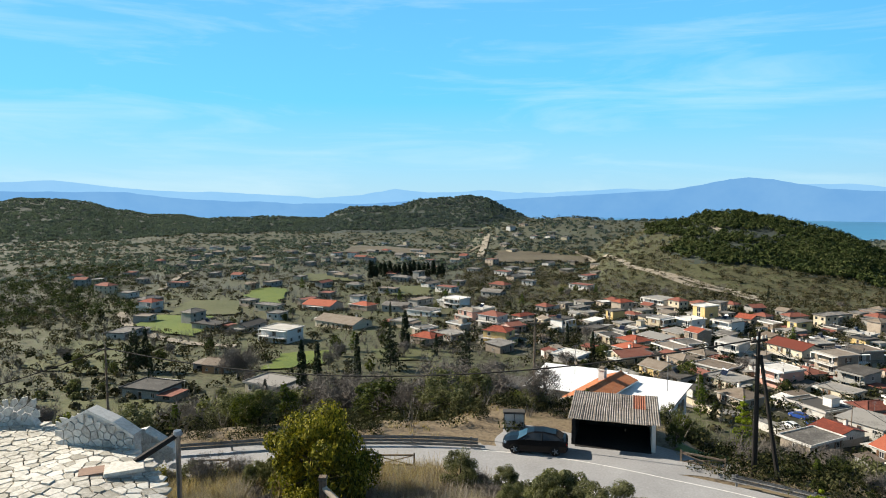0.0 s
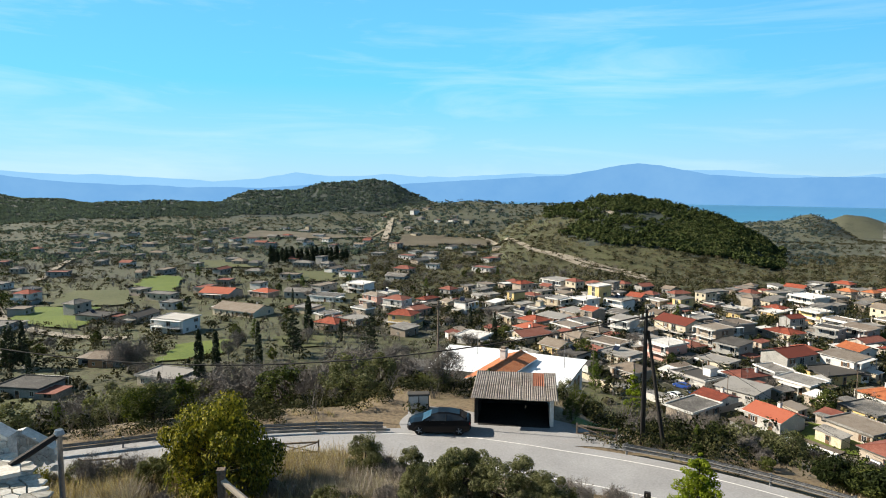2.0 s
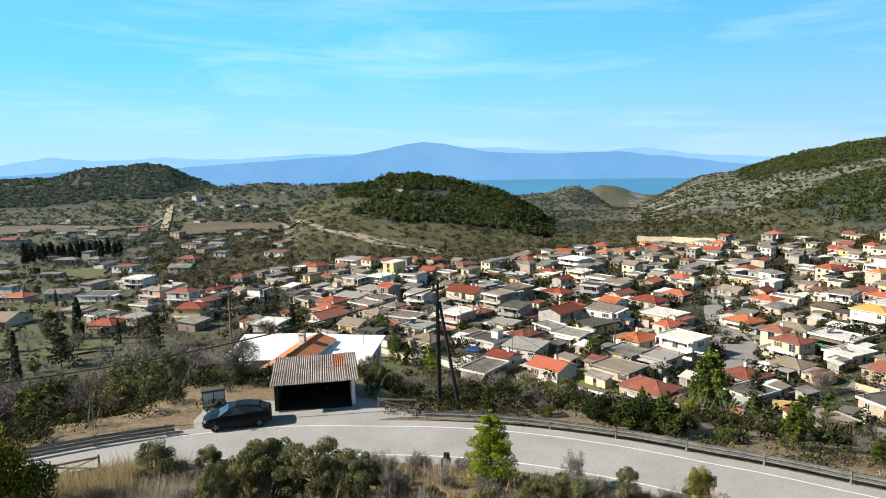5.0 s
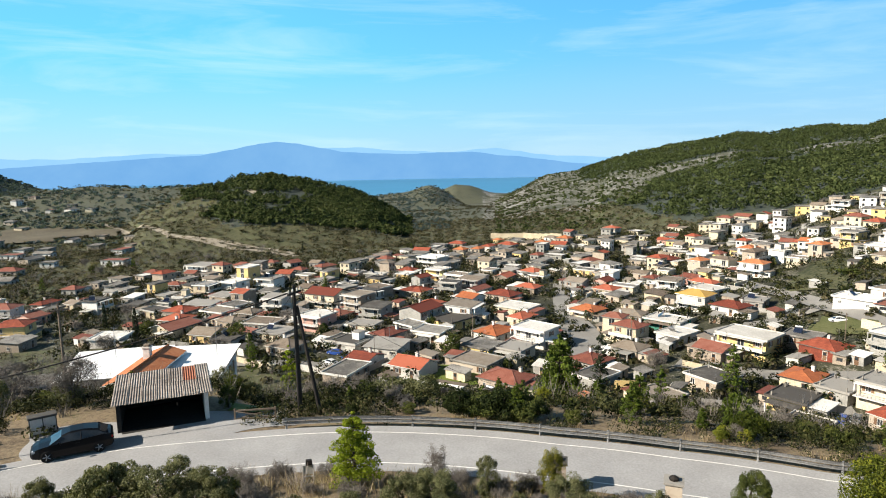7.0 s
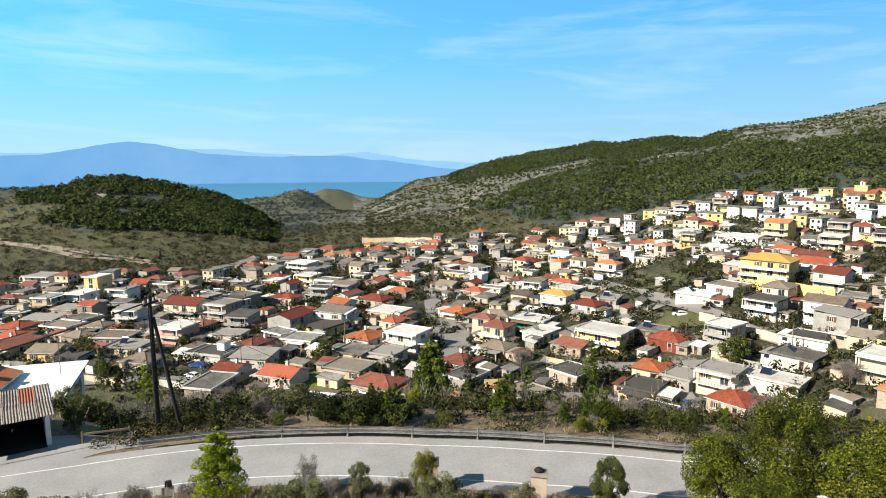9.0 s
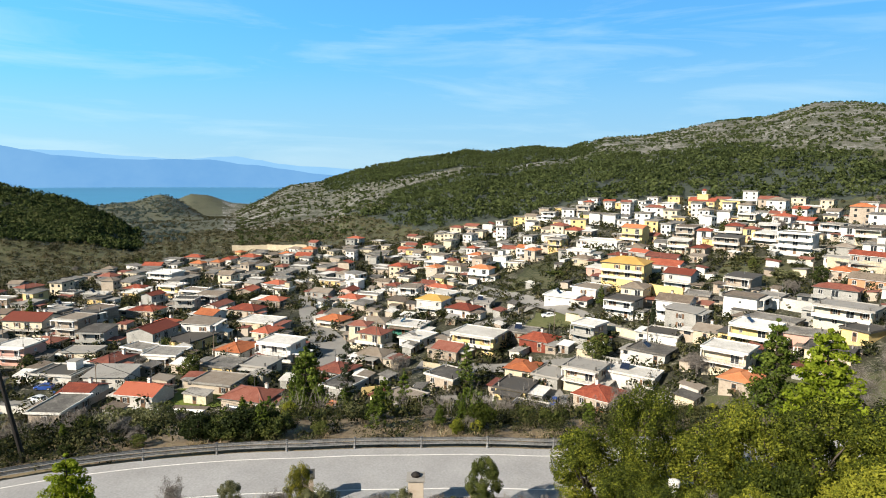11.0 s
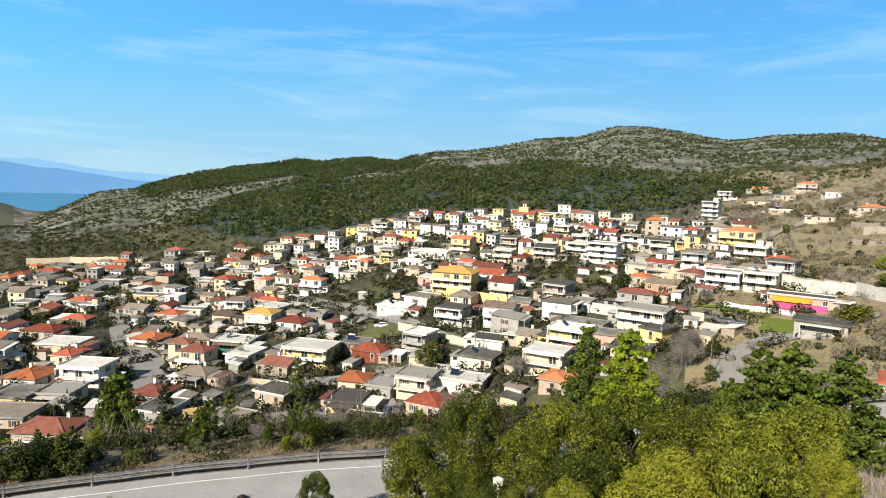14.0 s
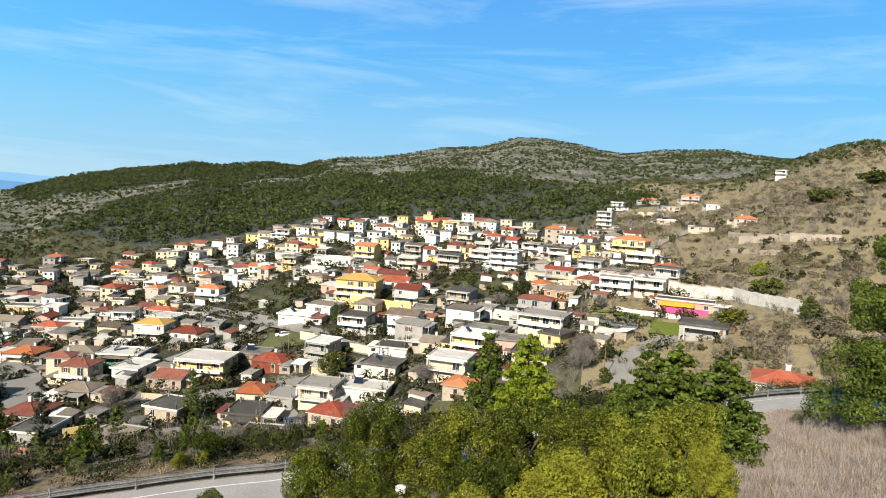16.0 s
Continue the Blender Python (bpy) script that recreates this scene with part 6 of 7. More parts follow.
drape("track", [(121.2, 639.0), (133.1, 591.5), (135.4, 457.6), (160.1, 389.1), (166.2, 335.0)], 5, "track", .08, label="pale dirt track round the hill", category="track")
drape("track", [(225.6, 550.6), (225.0, 526.2), (224.2, 503.4)], 6, "track", .08, label="pale dirt track on the wooded hill", category="track")
drape("track", [(-156.5, 310.7), (-133.1, 269.9), (-107.5, 240.1), (-87.9, 225.2), (-71.2, 219.9)], 4.5, "track", .08, label="pale farm road", category="track")
drape("track", [(-176.2, 399.9), (-198.0, 484.1), (-212.5, 556.0)], 4, "track", .08, label="pale farm road", category="track")
drape("track", [(319.2, 347.7), (309.9, 293.7), (321.8, 255.1)], 5, "track", .08, label="pale track at the edge of the village", category="track")
drape("track", [(132.7, 460.0), (151.7, 425.1), (169.2, 390.1), (171.0, 346.1)], 5, "track", .08, label="pale dirt track", category="track")
patch("field", [(-129.1, 261.7), (-94.5, 242.2), (-107.0, 297.3), (-139.6, 302.0)], "grass", label="bright green field")
patch("field", [(-108.9, 338.3), (-84.9, 326.4), (-96.4, 406.1), (-118.9, 409.5)], "grass", label="bright green field")
patch("field", [(-51.5, 178.2), (-34.0, 187.0), (-36.2, 209.8), (-51.8, 205.0)], "grass", label="green meadow below the cypresses")
patch("field", [(-129.9, 302.9), (-97.0, 300.7), (-108.9, 347.8), (-140.8, 350.8)], "pasture", label="pale pasture with bushes")
patch("field", [(-128.0, 190.0), (-92.0, 178.0), (-100.0, 226.0), (-140.0, 236.0)], "pasture", label="rough olive-green meadow")
FIELDS.pop()
patch("field", [(-90.0, 130.0), (-60.0, 128.0), (-68.0, 148.0), (-98.0, 152.0)], "pasture", label="rough olive-green meadow")
FIELDS.pop()
patch("field", [(-20.0, 196.0), (-2.0, 192.0), (-4.0, 214.0), (-24.0, 212.0)], "pasture", label="small olive-green meadow")
FIELDS.pop()
patch("field", [(-104.2, 447.6), (-56.2, 442.5), (-63.0, 496.3), (-106.4, 495.0)], "pasture", label="pale green pasture")
patch("field", [(-30.3, 364.8), (-7.6, 359.9), (-6.8, 403.8), (-30.6, 413.3)], "pasture", label="pale green pasture")
patch("field", [(-118.0, 729.7), (28.1, 694.1), (46.1, 690.8), (-113.6, 839.8)], "soil", label="pale ploughed field")
patch("field", [(43.7, 577.3), (80.1, 565.7), (95.9, 620.2), (56.7, 638.6)], "soil", label="brown ploughed field")
patch("field", [(74.7, 581.8), (121.8, 562.9), (132.5, 588.6), (89.9, 616.5)], "soil", label="brown ploughed field")
patch("field", [(187.4, -26.5), (168.2, -39.9), (159.4, -42.9), (178.8, -42.1)], "grass", label="bright green field beside the bar")
patch("field", [(159.0, -37.9), (155.2, -46.6), (166.0, -48.3), (167.9, -41.1)], "grass", label="bright green field")
patch("field", [(172.4, 66.0), (172.2, 49.1), (182.9, 52.3), (184.8, 65.4)], "pasture", label="green plot between houses")
patch("field", [(213.5, 88.5), (207.5, 67.7), (240.5, 76.4), (251.3, 94.5)], "scrub", label="green waste slope")
FIELDS.pop()
patch("field", [(213.7, 20.4), (207.2, -1.8), (244.1, -7.6), (241.9, 17.2)], "scrub", label="scrubby waste slope")
FIELDS.pop()
patch("field", [(81.6, 105.3), (91.4, 99.0), (101.3, 111.8), (94.1, 115.9)], "grass", label="green plot behind the bushes")
patch("field", [(15.4, 41.6), (18.1, 40.3), (20.1, 43.7), (16.5, 43.4)], "grass", label="strip of green grass beside the shed")
wall_along([(294.5, 309.0), (305.6, 289.4), (306.9, 258.9)], 5, "cream", "long pale retaining wall")
wall_along([(217.5, -35.5), (207.8, -46.5), (186.1, -62.8)], 3.2, "beige", "long tan retaining wall on the hillside")
wall_along([(198.8, -51.5), (182.5, -63.9), (154.0, -70.4)], 3.2, "white", "long pale boundary wall")
wall_along([(230.2, -11.5), (215.2, -28.8)], 4, "cream", "pale retaining wall")
wall_along([(181.9, -34.0), (174.6, -39.7), (170.9, -48.4)], 1.2, "white", "low white garden wall")
wall_along([(177.2, 54.2), (173.6, 43.9), (166.8, 32.1)], 2.4, "cream", "cream boundary wall by the street")
wall_along([(207.1, 47.1), (201.9, 34.9), (197.2, 25.5)], 4, "yellow", "yellow terrace wall")
wall_along([(197.2, 13.4), (188.4, -6.7), (175.5, -18.8)], 3, "white", "white boundary wall")
wall_along([(256.7, -91.9), (243.3, -97.9), (226.0, -104.1)], 2.5, "beige", "dry stone terrace wall")
wall_along([(246.3, -84.7), (218.2, -91.4)], 1.5, "beige", "dry stone terrace wall")
wall_along([(279.4, -95.5), (232.5, -100.4), (218.3, -109.8)], 2, "beige", "dry stone terrace wall")
wall_along([(110.3, 75.1), (117.2, 72.3), (120.1, 66.2)], 2, "cream", "low cream yard wall")
wall_along([(111.9, 79.2), (115.6, 75.7)], 2, "yellow", "low yard wall")
wall_along([(49.3, 164.1), (58.8, 154.1), (63.1, 138.8)], 1.6, "cream", "cream garden wall")

# ---- the rest of the village, in rows along its lanes ----
pick = random.Random(5)
made = 0
PLOTS = []
axis = radians(52)
across, along = Vector((math.cos(axis), -math.sin(axis))), Vector((math.sin(axis), math.cos(axis)))
for row in range(-36, 37):
    for k in range(7, 40):
        v = row * (11.4 if k < 22 else 9.4) + (row // 2) * 3.4 + pick.uniform(-3.4, 3.4)
        u = k * 11.8 + pick.uniform(-3.6, 3.6)
        p = across * v + along * u
        b, r = math.degrees(math.atan2(p.x, p.y)), p.length
        if not in_town(np.array(b), np.array(r)) or made >= 470:
            continue
        thin = .4 if b < 16 else .06 if r < 330 else .22
        if pick.random() < thin or (66 < b < 73 and 190 < r < 270) or (82 < b < 92 and 205 < r < 250) or (96 < b and r < 215):
            continue
        if any((p.x - a) ** 2 + (p.y - c) ** 2 < (s + (5.0 if r < 245 else 3.8)) ** 2 for a, c, s in SITES):
            continue
        roof = pick.choices(("hip", "gable", "flat", "sheet"), (.18, .12, .52, .18))[0]
        if b > 42 and r < 340:
            roof = pick.choices(("hip", "gable", "flat", "sheet"), (.27, .17, .38, .18))[0]
        wall = pick.choices(("white", "cream", "beige", "grey", "yellow", "pink"), (.12, .16, .34, .31, .03, .04) if b < 56 else (.30, .24, .22, .14, .05, .05))[0]
        cover = pick.choices(("concrete", "white", "brown"), (.72, .12, .16) if b < 56 else (.58, .26, .16))[0] if roof in ("flat", "sheet") else pick.choices(("red", "orange", "darkred", "brown"), (.18, .02, .46, .34) if b < 36 else (.34, .16, .30, .20))[0]
        if b > 62 and r > 260:
            wall = pick.choices(("white", "cream", "yellow", "beige"), (.5, .25, .12, .13))[0]
        up = pick.choices((1, 2, 3), (.88, .12, .0) if r < 280 else (.62, .35, .03) if b > 60 else (.85, .15, 0))[0]
        if b > 60 and r > 255:
            up = pick.choices((1, 2, 3), (.52, .44, .04))[0]
        wide, deep = pick.choice((pick.uniform(5, 8), pick.uniform(7, 11.5))), pick.uniform(5.2, 8.6)
        if r > 245:
            wide, deep = wide * .84, deep * .84
        PLOTS.append((p.x, p.y, -(b * .62 + 50) + pick.choice((0, 0, 0, 90)) + pick.uniform(-13, 13), wide, deep, up, roof, wall, cover))
        SITES.append((p.x, p.y, 4.6))
        made += 1

# scattered houses on the plain
for k in range(420):
    b, r = pick.uniform(-30, 14), 260 + 620 * pick.random() ** 1.3
    if b < -15 and r < 480 and k % 3:
        continue
    if not (r < 560 or b > -24) or made >= 545 or (b > 4 and r < 350):
        continue
    px, py, pz = at(b, r)
    if any((px - a) ** 2 + (py - c) ** 2 < (s + 10) ** 2 for a, c, s in SITES) or pick.random() < .35:
        continue
    PLOTS.append((px, py, -(b * .8 + 34) + pick.choice((0, 90)) + pick.uniform(-12, 12), pick.uniform(6, 14), pick.uniform(5.5, 8), pick.choices((1, 2), (.9, .1))[0], pick.choice(("flat", "gable", "hip", "flat")), pick.choice(("white", "cream", "beige", "grey")), "darkred" if k % 5 == 0 else "brown" if k % 5 == 1 else "concrete"))
    SITES.append((px, py, 6))
    made += 1


def far_houses(plots):
    """The farthest houses, too small to tell apart: one mesh."""
    s = Shape()
    kinds = ["white", "cream", "beige", "grey", "yellow", "pink", "concrete", "red", "orange", "darkred", "brown", "glass"]
    for x, y, turn, w, d, up, roof, wall, cover in plots:
        z = min(float(ground(x + i, y + j)) for i in (-3, 3) for j in (-3, 3))
        m = pose(x, y, z, 0, 0, turn)
        h = up * FLOOR + .9
        s.box(-w / 2, w / 2, -d / 2, d / 2, -1, h, kinds.index(wall), m)
        top = roof_shape(roof, w, d, min(w, d) * .17 + .25)
        base = len(s.v)
        s.v += [tuple(m @ Vector((q[0], q[1], q[2] + h + .17))) for q in top.v]
        s.f += [tuple(base + i for i in f) for f in top.f]
        s.s += [kinds.index(cover) if k == 0 else kinds.index("concrete") for k in top.s]
        for k in range(up):
            for i in range(max(2, int(w / 3.2))):
                u = -w / 2 + w * (i + .5) / max(2, int(w / 3.2))
                s.box(u - .5, u + .5, -d / 2 - .03, -d / 2 + .05, k * FLOOR + 1.5, k * FLOOR + 2.6, 11, m)
            for i in range(2):
                v = -d / 2 + d * (i + .5) / 2
                s.box(w / 2 - .05, w / 2 + .03, v - .5, v + .5, k * FLOOR + 1.5, k * FLOOR + 2.6, 11, m)
    tagged(part("far_houses", s, kinds), "distant village houses with flat and tiled roofs", "houses", kind="stuff")


PLOTS.sort(key=lambda q: q[0] ** 2 + q[1] ** 2)
for plot in PLOTS[:182]:
    house(*plot)
far_houses(PLOTS[182:])


# ---- sheds and lean-tos in the yards ----
def outhouse(x, y, turn, w, d, h, wall, cover):
    ob = new("garden_shed")
    z = min(float(ground(x + i, y + j)) for i in (-1, 1) for j in (-1, 1))
    ob.matrix_basis = pose(x, y, z, 0, 0, turn)
    tagged(ob, "small yard shed with a sloping %s roof" % ROOF_WORDS[cover], "shed", "sheds in the village yards")
    part("wall", Shape().box(-w / 2, w / 2, -d / 2, d / 2, -.6, h), wall, ob)
    s = Shape()
    k = .3
    a = [(-w / 2 - k, -d / 2 - k, h + .02), (w / 2 + k, -d / 2 - k, h + .02), (w / 2 + k, d / 2 + k, h + .5), (-w / 2 - k, d / 2 + k, h + .5)]
    s.face(a)
    s.face([(px, py, pz - .1) for px, py, pz in a][::-1])
    for i in range(4):
        q, e = a[i], a[(i + 1) % 4]
        s.face([(q[0], q[1], q[2] - .1), (e[0], e[1], e[2] - .1), e, q])
    part("roof", s, cover, ob)
    part("door", DOOR, [], ob, m=pose(0, -d / 2, 0))
    return ob


yards = 0
for k in range(1500):
    b, r = pick.uniform(4, 104), pick.uniform(122, 400)
    px, py, pz = at(b, r)
    if yards >= 170 or not in_town(np.array(b), np.array(r)) or any((px - a) ** 2 + (py - c) ** 2 < (s * .95 + 2.6) ** 2 for a, c, s in SITES):
        continue
    SITES.append((px, py, 1.6))
    outhouse(px, py, -(b * .62 + 50) + pick.choice((0, 90, -90)) + pick.uniform(-8, 8), pick.uniform(2.5, 5.5), pick.uniform(2.2, 4), pick.uniform(1.9, 2.5), pick.choice(("grey", "beige", "white", "cream")), pick.choice(("brown", "concrete", "concrete", "darkred", "white")))
    yards += 1

# ---- garden walls between the yards ----
for k in range(120):
    b, r = pick.uniform(12, 98), pick.uniform(125, 330)
    px, py, pz = at(b, r)
    if not in_town(np.array(b), np.array(r)):
        continue
    way = radians(-(b * .62 + 50) + pick.choice((0, 90)))
    l = pick.uniform(5, 11)
    q = [(px + math.cos(way) * l * u, py + math.sin(way) * l * u) for u in (0, .5, 1)]
    if any((cx - a) ** 2 + (cy - c) ** 2 < (s * .85) ** 2 for cx, cy in q for a, c, s in SITES):
        continue
    wall_along(q, pick.uniform(.9, 1.5), pick.choice(("white", "cream", "beige", "grey")), "low rendered garden wall between yards", .2)

tree("round", -6.2, 31.8, 5.2, 7.0)
tree("round", -5.5, 13.9, 5.2, 0.9)
tree("round", -5.0, 14.4, 5.0, 0.9)
tree("olive", -10.0, 33.5, 2.3, 2.0)
tree("olive", 0.9, 33.9, 2.8, 3.0)
tree("olive", 3.4, 34.2, 2.0, 2.6)
tree("cypress", -34.2, 153.2, 13.0, 2.8)
tree("cypress", -29.6, 149.4, 13.0, 2.5)
tree("cypress", -22.3, 165.0, 13.0, 2.1)
tree("cypress", -12.7, 213.8, 13.0, 3.2)
tree("spruce", -15.1, 181.2, 13.0, 6.8)
tree("spruce", -88.2, 181.2, 13.0, 7.5)
tree("cypress", -85.8, 183.1, 13.0, 2.3)
tree("spruce", 6.5, 177.9, 13.0, 5.1)
tree("bare", -12.2, 70.5, 7.9, 9.8)
tree("bare", -5.2, 68.8, 7.9, 9.4)
tree("bare", -0.2, 66.0, 7.9, 9.0)
tree("bare", 5.5, 71.3, 7.9, 7.8)
tree("bare", 7.7, 50.5, 4.1, 3.9)
tree("olive", -21.2, 66.7, 4.3, 8.4)
tree("olive", -21.9, 58.2, 2.1, 5.2)
for px, py, h, w in ((-97, 152, 2.6, 4.2), (-92, 157, 3.4, 5.0), (-88, 151, 2.2, 3.6), (-95, 163, 3.0, 4.4), (-86, 160, 2.4, 4.0)):
    tree("olive", px, py, h, w)
tree("olive", -8.9, 68.9, 4.9, 6.4)
tree("olive", -13.9, 63.3, 2.0, 6.0)
tree("holm", 18.6, 93.0, 7.0, 8.5)
tree("bare", -28.2, 69.5, 8.0, 7.5)
tree("bare", -54.7, 168.9, 8.0, 12.8)
tree("olive", 3.0, 59.4, 5.0, 4.8)
tree("olive", 5.2, 28.4, 3.0, 4.1)
tree("olive", 7.0, 26.9, 3.2, 4.0)
tree("olive", 8.7, 25.8, 2.9, 3.4)
tree("olive", 3.0, 27.0, 2.4, 2.3)
tree("lime", 15.9, 26.2, 3.9, 2.9)
tree("olive", 35.8, 50.9, 3.5, 6.3)
tree("olive", 37.4, 47.5, 2.0, 3.9)
tree("holm", 27.2, 31.1, 1.9, 3.5)
tree("holm", 29.0, 29.1, 2.0, 4.6)
tree("holm", 29.8, 27.4, 1.7, 3.4)
tree("pine", 45.9, 38.6, 7.6, 4.6)
tree("lime", 29.6, 62.0, 9.0, 2.8)
tree("holm", 66.8, 173.3, 7.0, 6.7)
tree("holm", 102.0, 121.3, 6.9, 6.6)
tree("bare", 31.8, 57.3, 3.5, 7.3)
tree("bare", 35.4, 56.6, 3.6, 6.2)
tree("olive", 22.3, 55.7, 2.5, 3.9)
tree("holm", 15.7, 42.4, 2.0, 1.7)
tree("pine", 47.7, 40.0, 7.7, 4.3)
tree("spruce", 58.3, 43.1, 12.9, 3.2)
tree("pine", 52.4, 38.9, 5.0, 2.5)
tree("pine", 52.2, 33.9, 5.0, 3.4)
tree("pine", 59.8, 36.4, 8.3, 2.9)
tree("pine", 59.9, 28.1, 5.0, 5.2)
tree("pine", 74.7, 27.2, 5.1, 4.5)
tree("holm", 28.2, 30.0, 1.7, 4.2)
tree("holm", 29.4, 28.0, 1.3, 3.0)
tree("holm", 39.3, 48.2, 2.7, 4.6)
tree("olive", 35.1, 51.4, 3.5, 5.8)
tree("bare", 58.4, 31.2, 3.6, 5.6)
tree("bare", 57.5, 33.4, 3.5, 5.0)
tree("pine", 127.0, 61.3, 10.9, 5.1)
tree("holm", 152.6, 39.0, 6.9, 8.5)
tree("olive", 19.2, 20.1, 2.8, 1.6)
tree("round", 22.1, 18.8, 2.9, 1.7)
tree("olive", 20.4, 16.2, 2.1, 2.8)
tree("holm", 26.8, 11.5, 3.1, 2.5)
tree("olive", 15.7, 19.4, 2.3, 2.9)
tree("olive", 14.7, 20.2, 2.0, 2.5)
tree("olive", 22.4, 13.4, 2.2, 1.5)
tree("bare", 9.2, 23.0, 3.5, 1.2)
tree("bare", 19.0, 23.4, 2.4, 1.5)
tree("broad", 29.1, 7.3, 4.4, 4.2)
tree("broad", 30.7, 5.1, 6.8, 4.3)
tree("broad", 31.0, 2.6, 4.3, 4.9)
tree("broad", 32.8, 0.4, 5.3, 5.4)
tree("broad", 32.1, -2.2, 5.4, 5.6)
tree("broad", 30.7, -4.9, 5.0, 5.4)
tree("broad", 29.1, -7.2, 4.7, 5.2)
tree("broad", 27.5, -8.9, 5.1, 4.7)
tree("broad", 26.1, -0.4, 3.4, 4.7)
tree("broad", 24.8, -3.3, 3.6, 4.7)
tree("broad", 24.1, -6.6, 3.4, 4.6)
tree("broad", 27.4, 4.8, 3.0, 4.0)
tree("broad", 24.6, -8.6, 3.7, 2.6)
tree("lime", 49.3, -3.2, 6.9, 5.3)
tree("pine", 52.0, -0.1, -10.4 - float(ground(52.0, -0.1)), 4.2)
tree("pine", 38.4, -11.2, 7.0, 5.4)
tree("pine", 35.5, -13.0, 6.4, 5.1)
tree("pine", 39.9, -9.8, 7.2, 3.7)
tree("holm", 40.3, -6.0, 5.7, 4.4)
tree("pine", 42.9, -9.1, 4.8, 4.4)
tree("bare", 41.4, 8.3, 3.4, 2.3)
tree("bare", 66.0, -6.5, 5.0, 4.5)
tree("bare", 151.6, -22.0, 4.5, 6.5)
tree("pine", 43.5, -27.0, 16.5, 10.4)
tree("broad", 22.0, 2.8, 3.4, 2.6)
tree("broad", 22.2, 0.1, 3.1, 2.8)
tree("broad", 21.1, 1.5, 3.4, 2.2)
tree("holm", 154.6, 37.9, 7.0, 7.2)
tree("holm", 290.7, 107.7, 2.0, 9.8)
tree("holm", 214.8, -9.4, 6.4, 6.8)
tree("holm", 275.4, 95.6, 2.0, 8.7)
tree("holm", 327.5, 51.6, 2.0, 8.7)
tree("holm", 175.9, -71.8, 4.9, 11.7)
tree("lime", 200.0, -78.8, 3.5, 7.6)
tree("round", 160.0, -57.5, 4.0, 10.5)
tree("holm", 149.3, -70.3, 5.9, 7.3)
tree("holm", 297.1, -138.9, 7.0, 17.2)
tree("holm", 333.1, -179.7, 7.0, 19.9)
tree("olive", 220.0, -0.2, 3.1, 11.7)
tree("olive", 239.8, 10.6, 2.1, 12.7)
tree("holm", 223.6, 72.2, 2.1, 10.4)
tree("bare", 141.3, -20.0, 5.0, 7.0)
tree("spruce", -51.2, 469.2, 14.2, 5.4)
tree("cypress", -53.2, 468.5, 13.0, 4.6)
tree("cypress", -50.5, 480.1, 9.4, 4.7)
tree("cypress", -47.8, 493.8, 9.3, 4.8)
tree("cypress", -43.4, 476.9, 11.3, 4.6)
tree("cypress", -40.6, 490.5, 11.2, 4.8)
tree("cypress", -35.2, 473.7, 9.4, 4.6)
tree("cypress", -33.4, 486.7, 9.3, 4.7)
tree("cypress", -28.3, 470.2, 11.4, 4.6)
tree("cypress", -25.1, 483.2, 11.2, 4.7)
tree("cypress", -22.9, 496.7, 11.0, 4.8)
tree("cypress", -18.1, 479.7, 9.3, 4.6)
tree("cypress", -14.5, 492.6, 9.1, 4.8)
tree("cypress", -11.3, 476.0, 11.1, 4.6)
tree("cypress", -7.5, 488.8, 11.1, 4.7)
tree("cypress", -3.3, 472.2, 9.1, 4.6)
tree("cypress", -0.6, 485.0, 9.1, 4.7)

# ---- woods, scrub and grass ----
x, y, b, r, g = scatter(27000, 40, 105, 430, 1250, 21, .8)
keep = (b > 40) & in_forest(b, r, edge_noise(x, y)) & (waves(x, y, 50) + waves(x, y, 18) * .7 + g.normal(size=len(x)) * .5 > -.75)
n = keep.sum()
undergrowth("pine_wood", "pine woods covering the hill slopes", "forest", x[keep], y[keep], g.uniform(3.5, 7.5, n), g.uniform(4, 8, n), 30, "leaf_wood", .15, 22)
x, y, b, r, g = scatter(6500, 16, 37, 465, 700, 87)
keep = in_forest(b, r, edge_noise(x, y)) & (waves(x, y, 34) + waves(x, y, 12) * .8 + g.normal(size=len(x)) * .35 > -.35)
n = keep.sum()
undergrowth("hill_wood", "dense dark evergreen wood on the round hill", "forest", x[keep], y[keep], g.uniform(3, 6.5, n), g.uniform(4, 7.5, n), 40, "leaf_hill", .13, 88)
x, y, b, r, g = scatter(16000, -48, 9, 1100, 1950, 23)
keep = in_forest(b, r, edge_noise(x, y))
n = keep.sum()
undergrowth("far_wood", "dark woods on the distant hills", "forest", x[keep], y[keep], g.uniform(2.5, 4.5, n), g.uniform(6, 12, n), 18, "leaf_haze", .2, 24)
x, y, b, r, g = scatter(15000, -48, 40, 520, 1500, 85, .9)
keep = ~in_forest(b, r, edge_noise(x, y)) & ~in_fields(x, y) & (waves(x, y, 80) + waves(x, y, 23) * .7 + g.normal(size=len(x)) * .4 > -.2)
n = keep.sum()
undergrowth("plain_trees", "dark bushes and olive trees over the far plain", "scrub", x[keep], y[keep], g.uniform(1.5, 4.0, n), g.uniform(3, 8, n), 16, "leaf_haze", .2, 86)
x, y, b, r, g = scatter(26000, 44, 126, 480, 1350, 25)
keep = ~in_forest(b, r, edge_noise(x, y)) & ~in_town(b, r) & (waves(x, y, 45) + g.normal(size=len(x)) * .6 > -.02)
n = keep.sum()
undergrowth("hill_scrub", "low green scrub dotted over grey limestone slopes", "scrub", x[keep], y[keep], g.uniform(1.2, 3.0, n), g.uniform(2, 5, n), 12, "leaf_wood", .28, 26)
x, y, b, r, g = scatter(24000, -48, 48, 130, 1300, 27, .75)
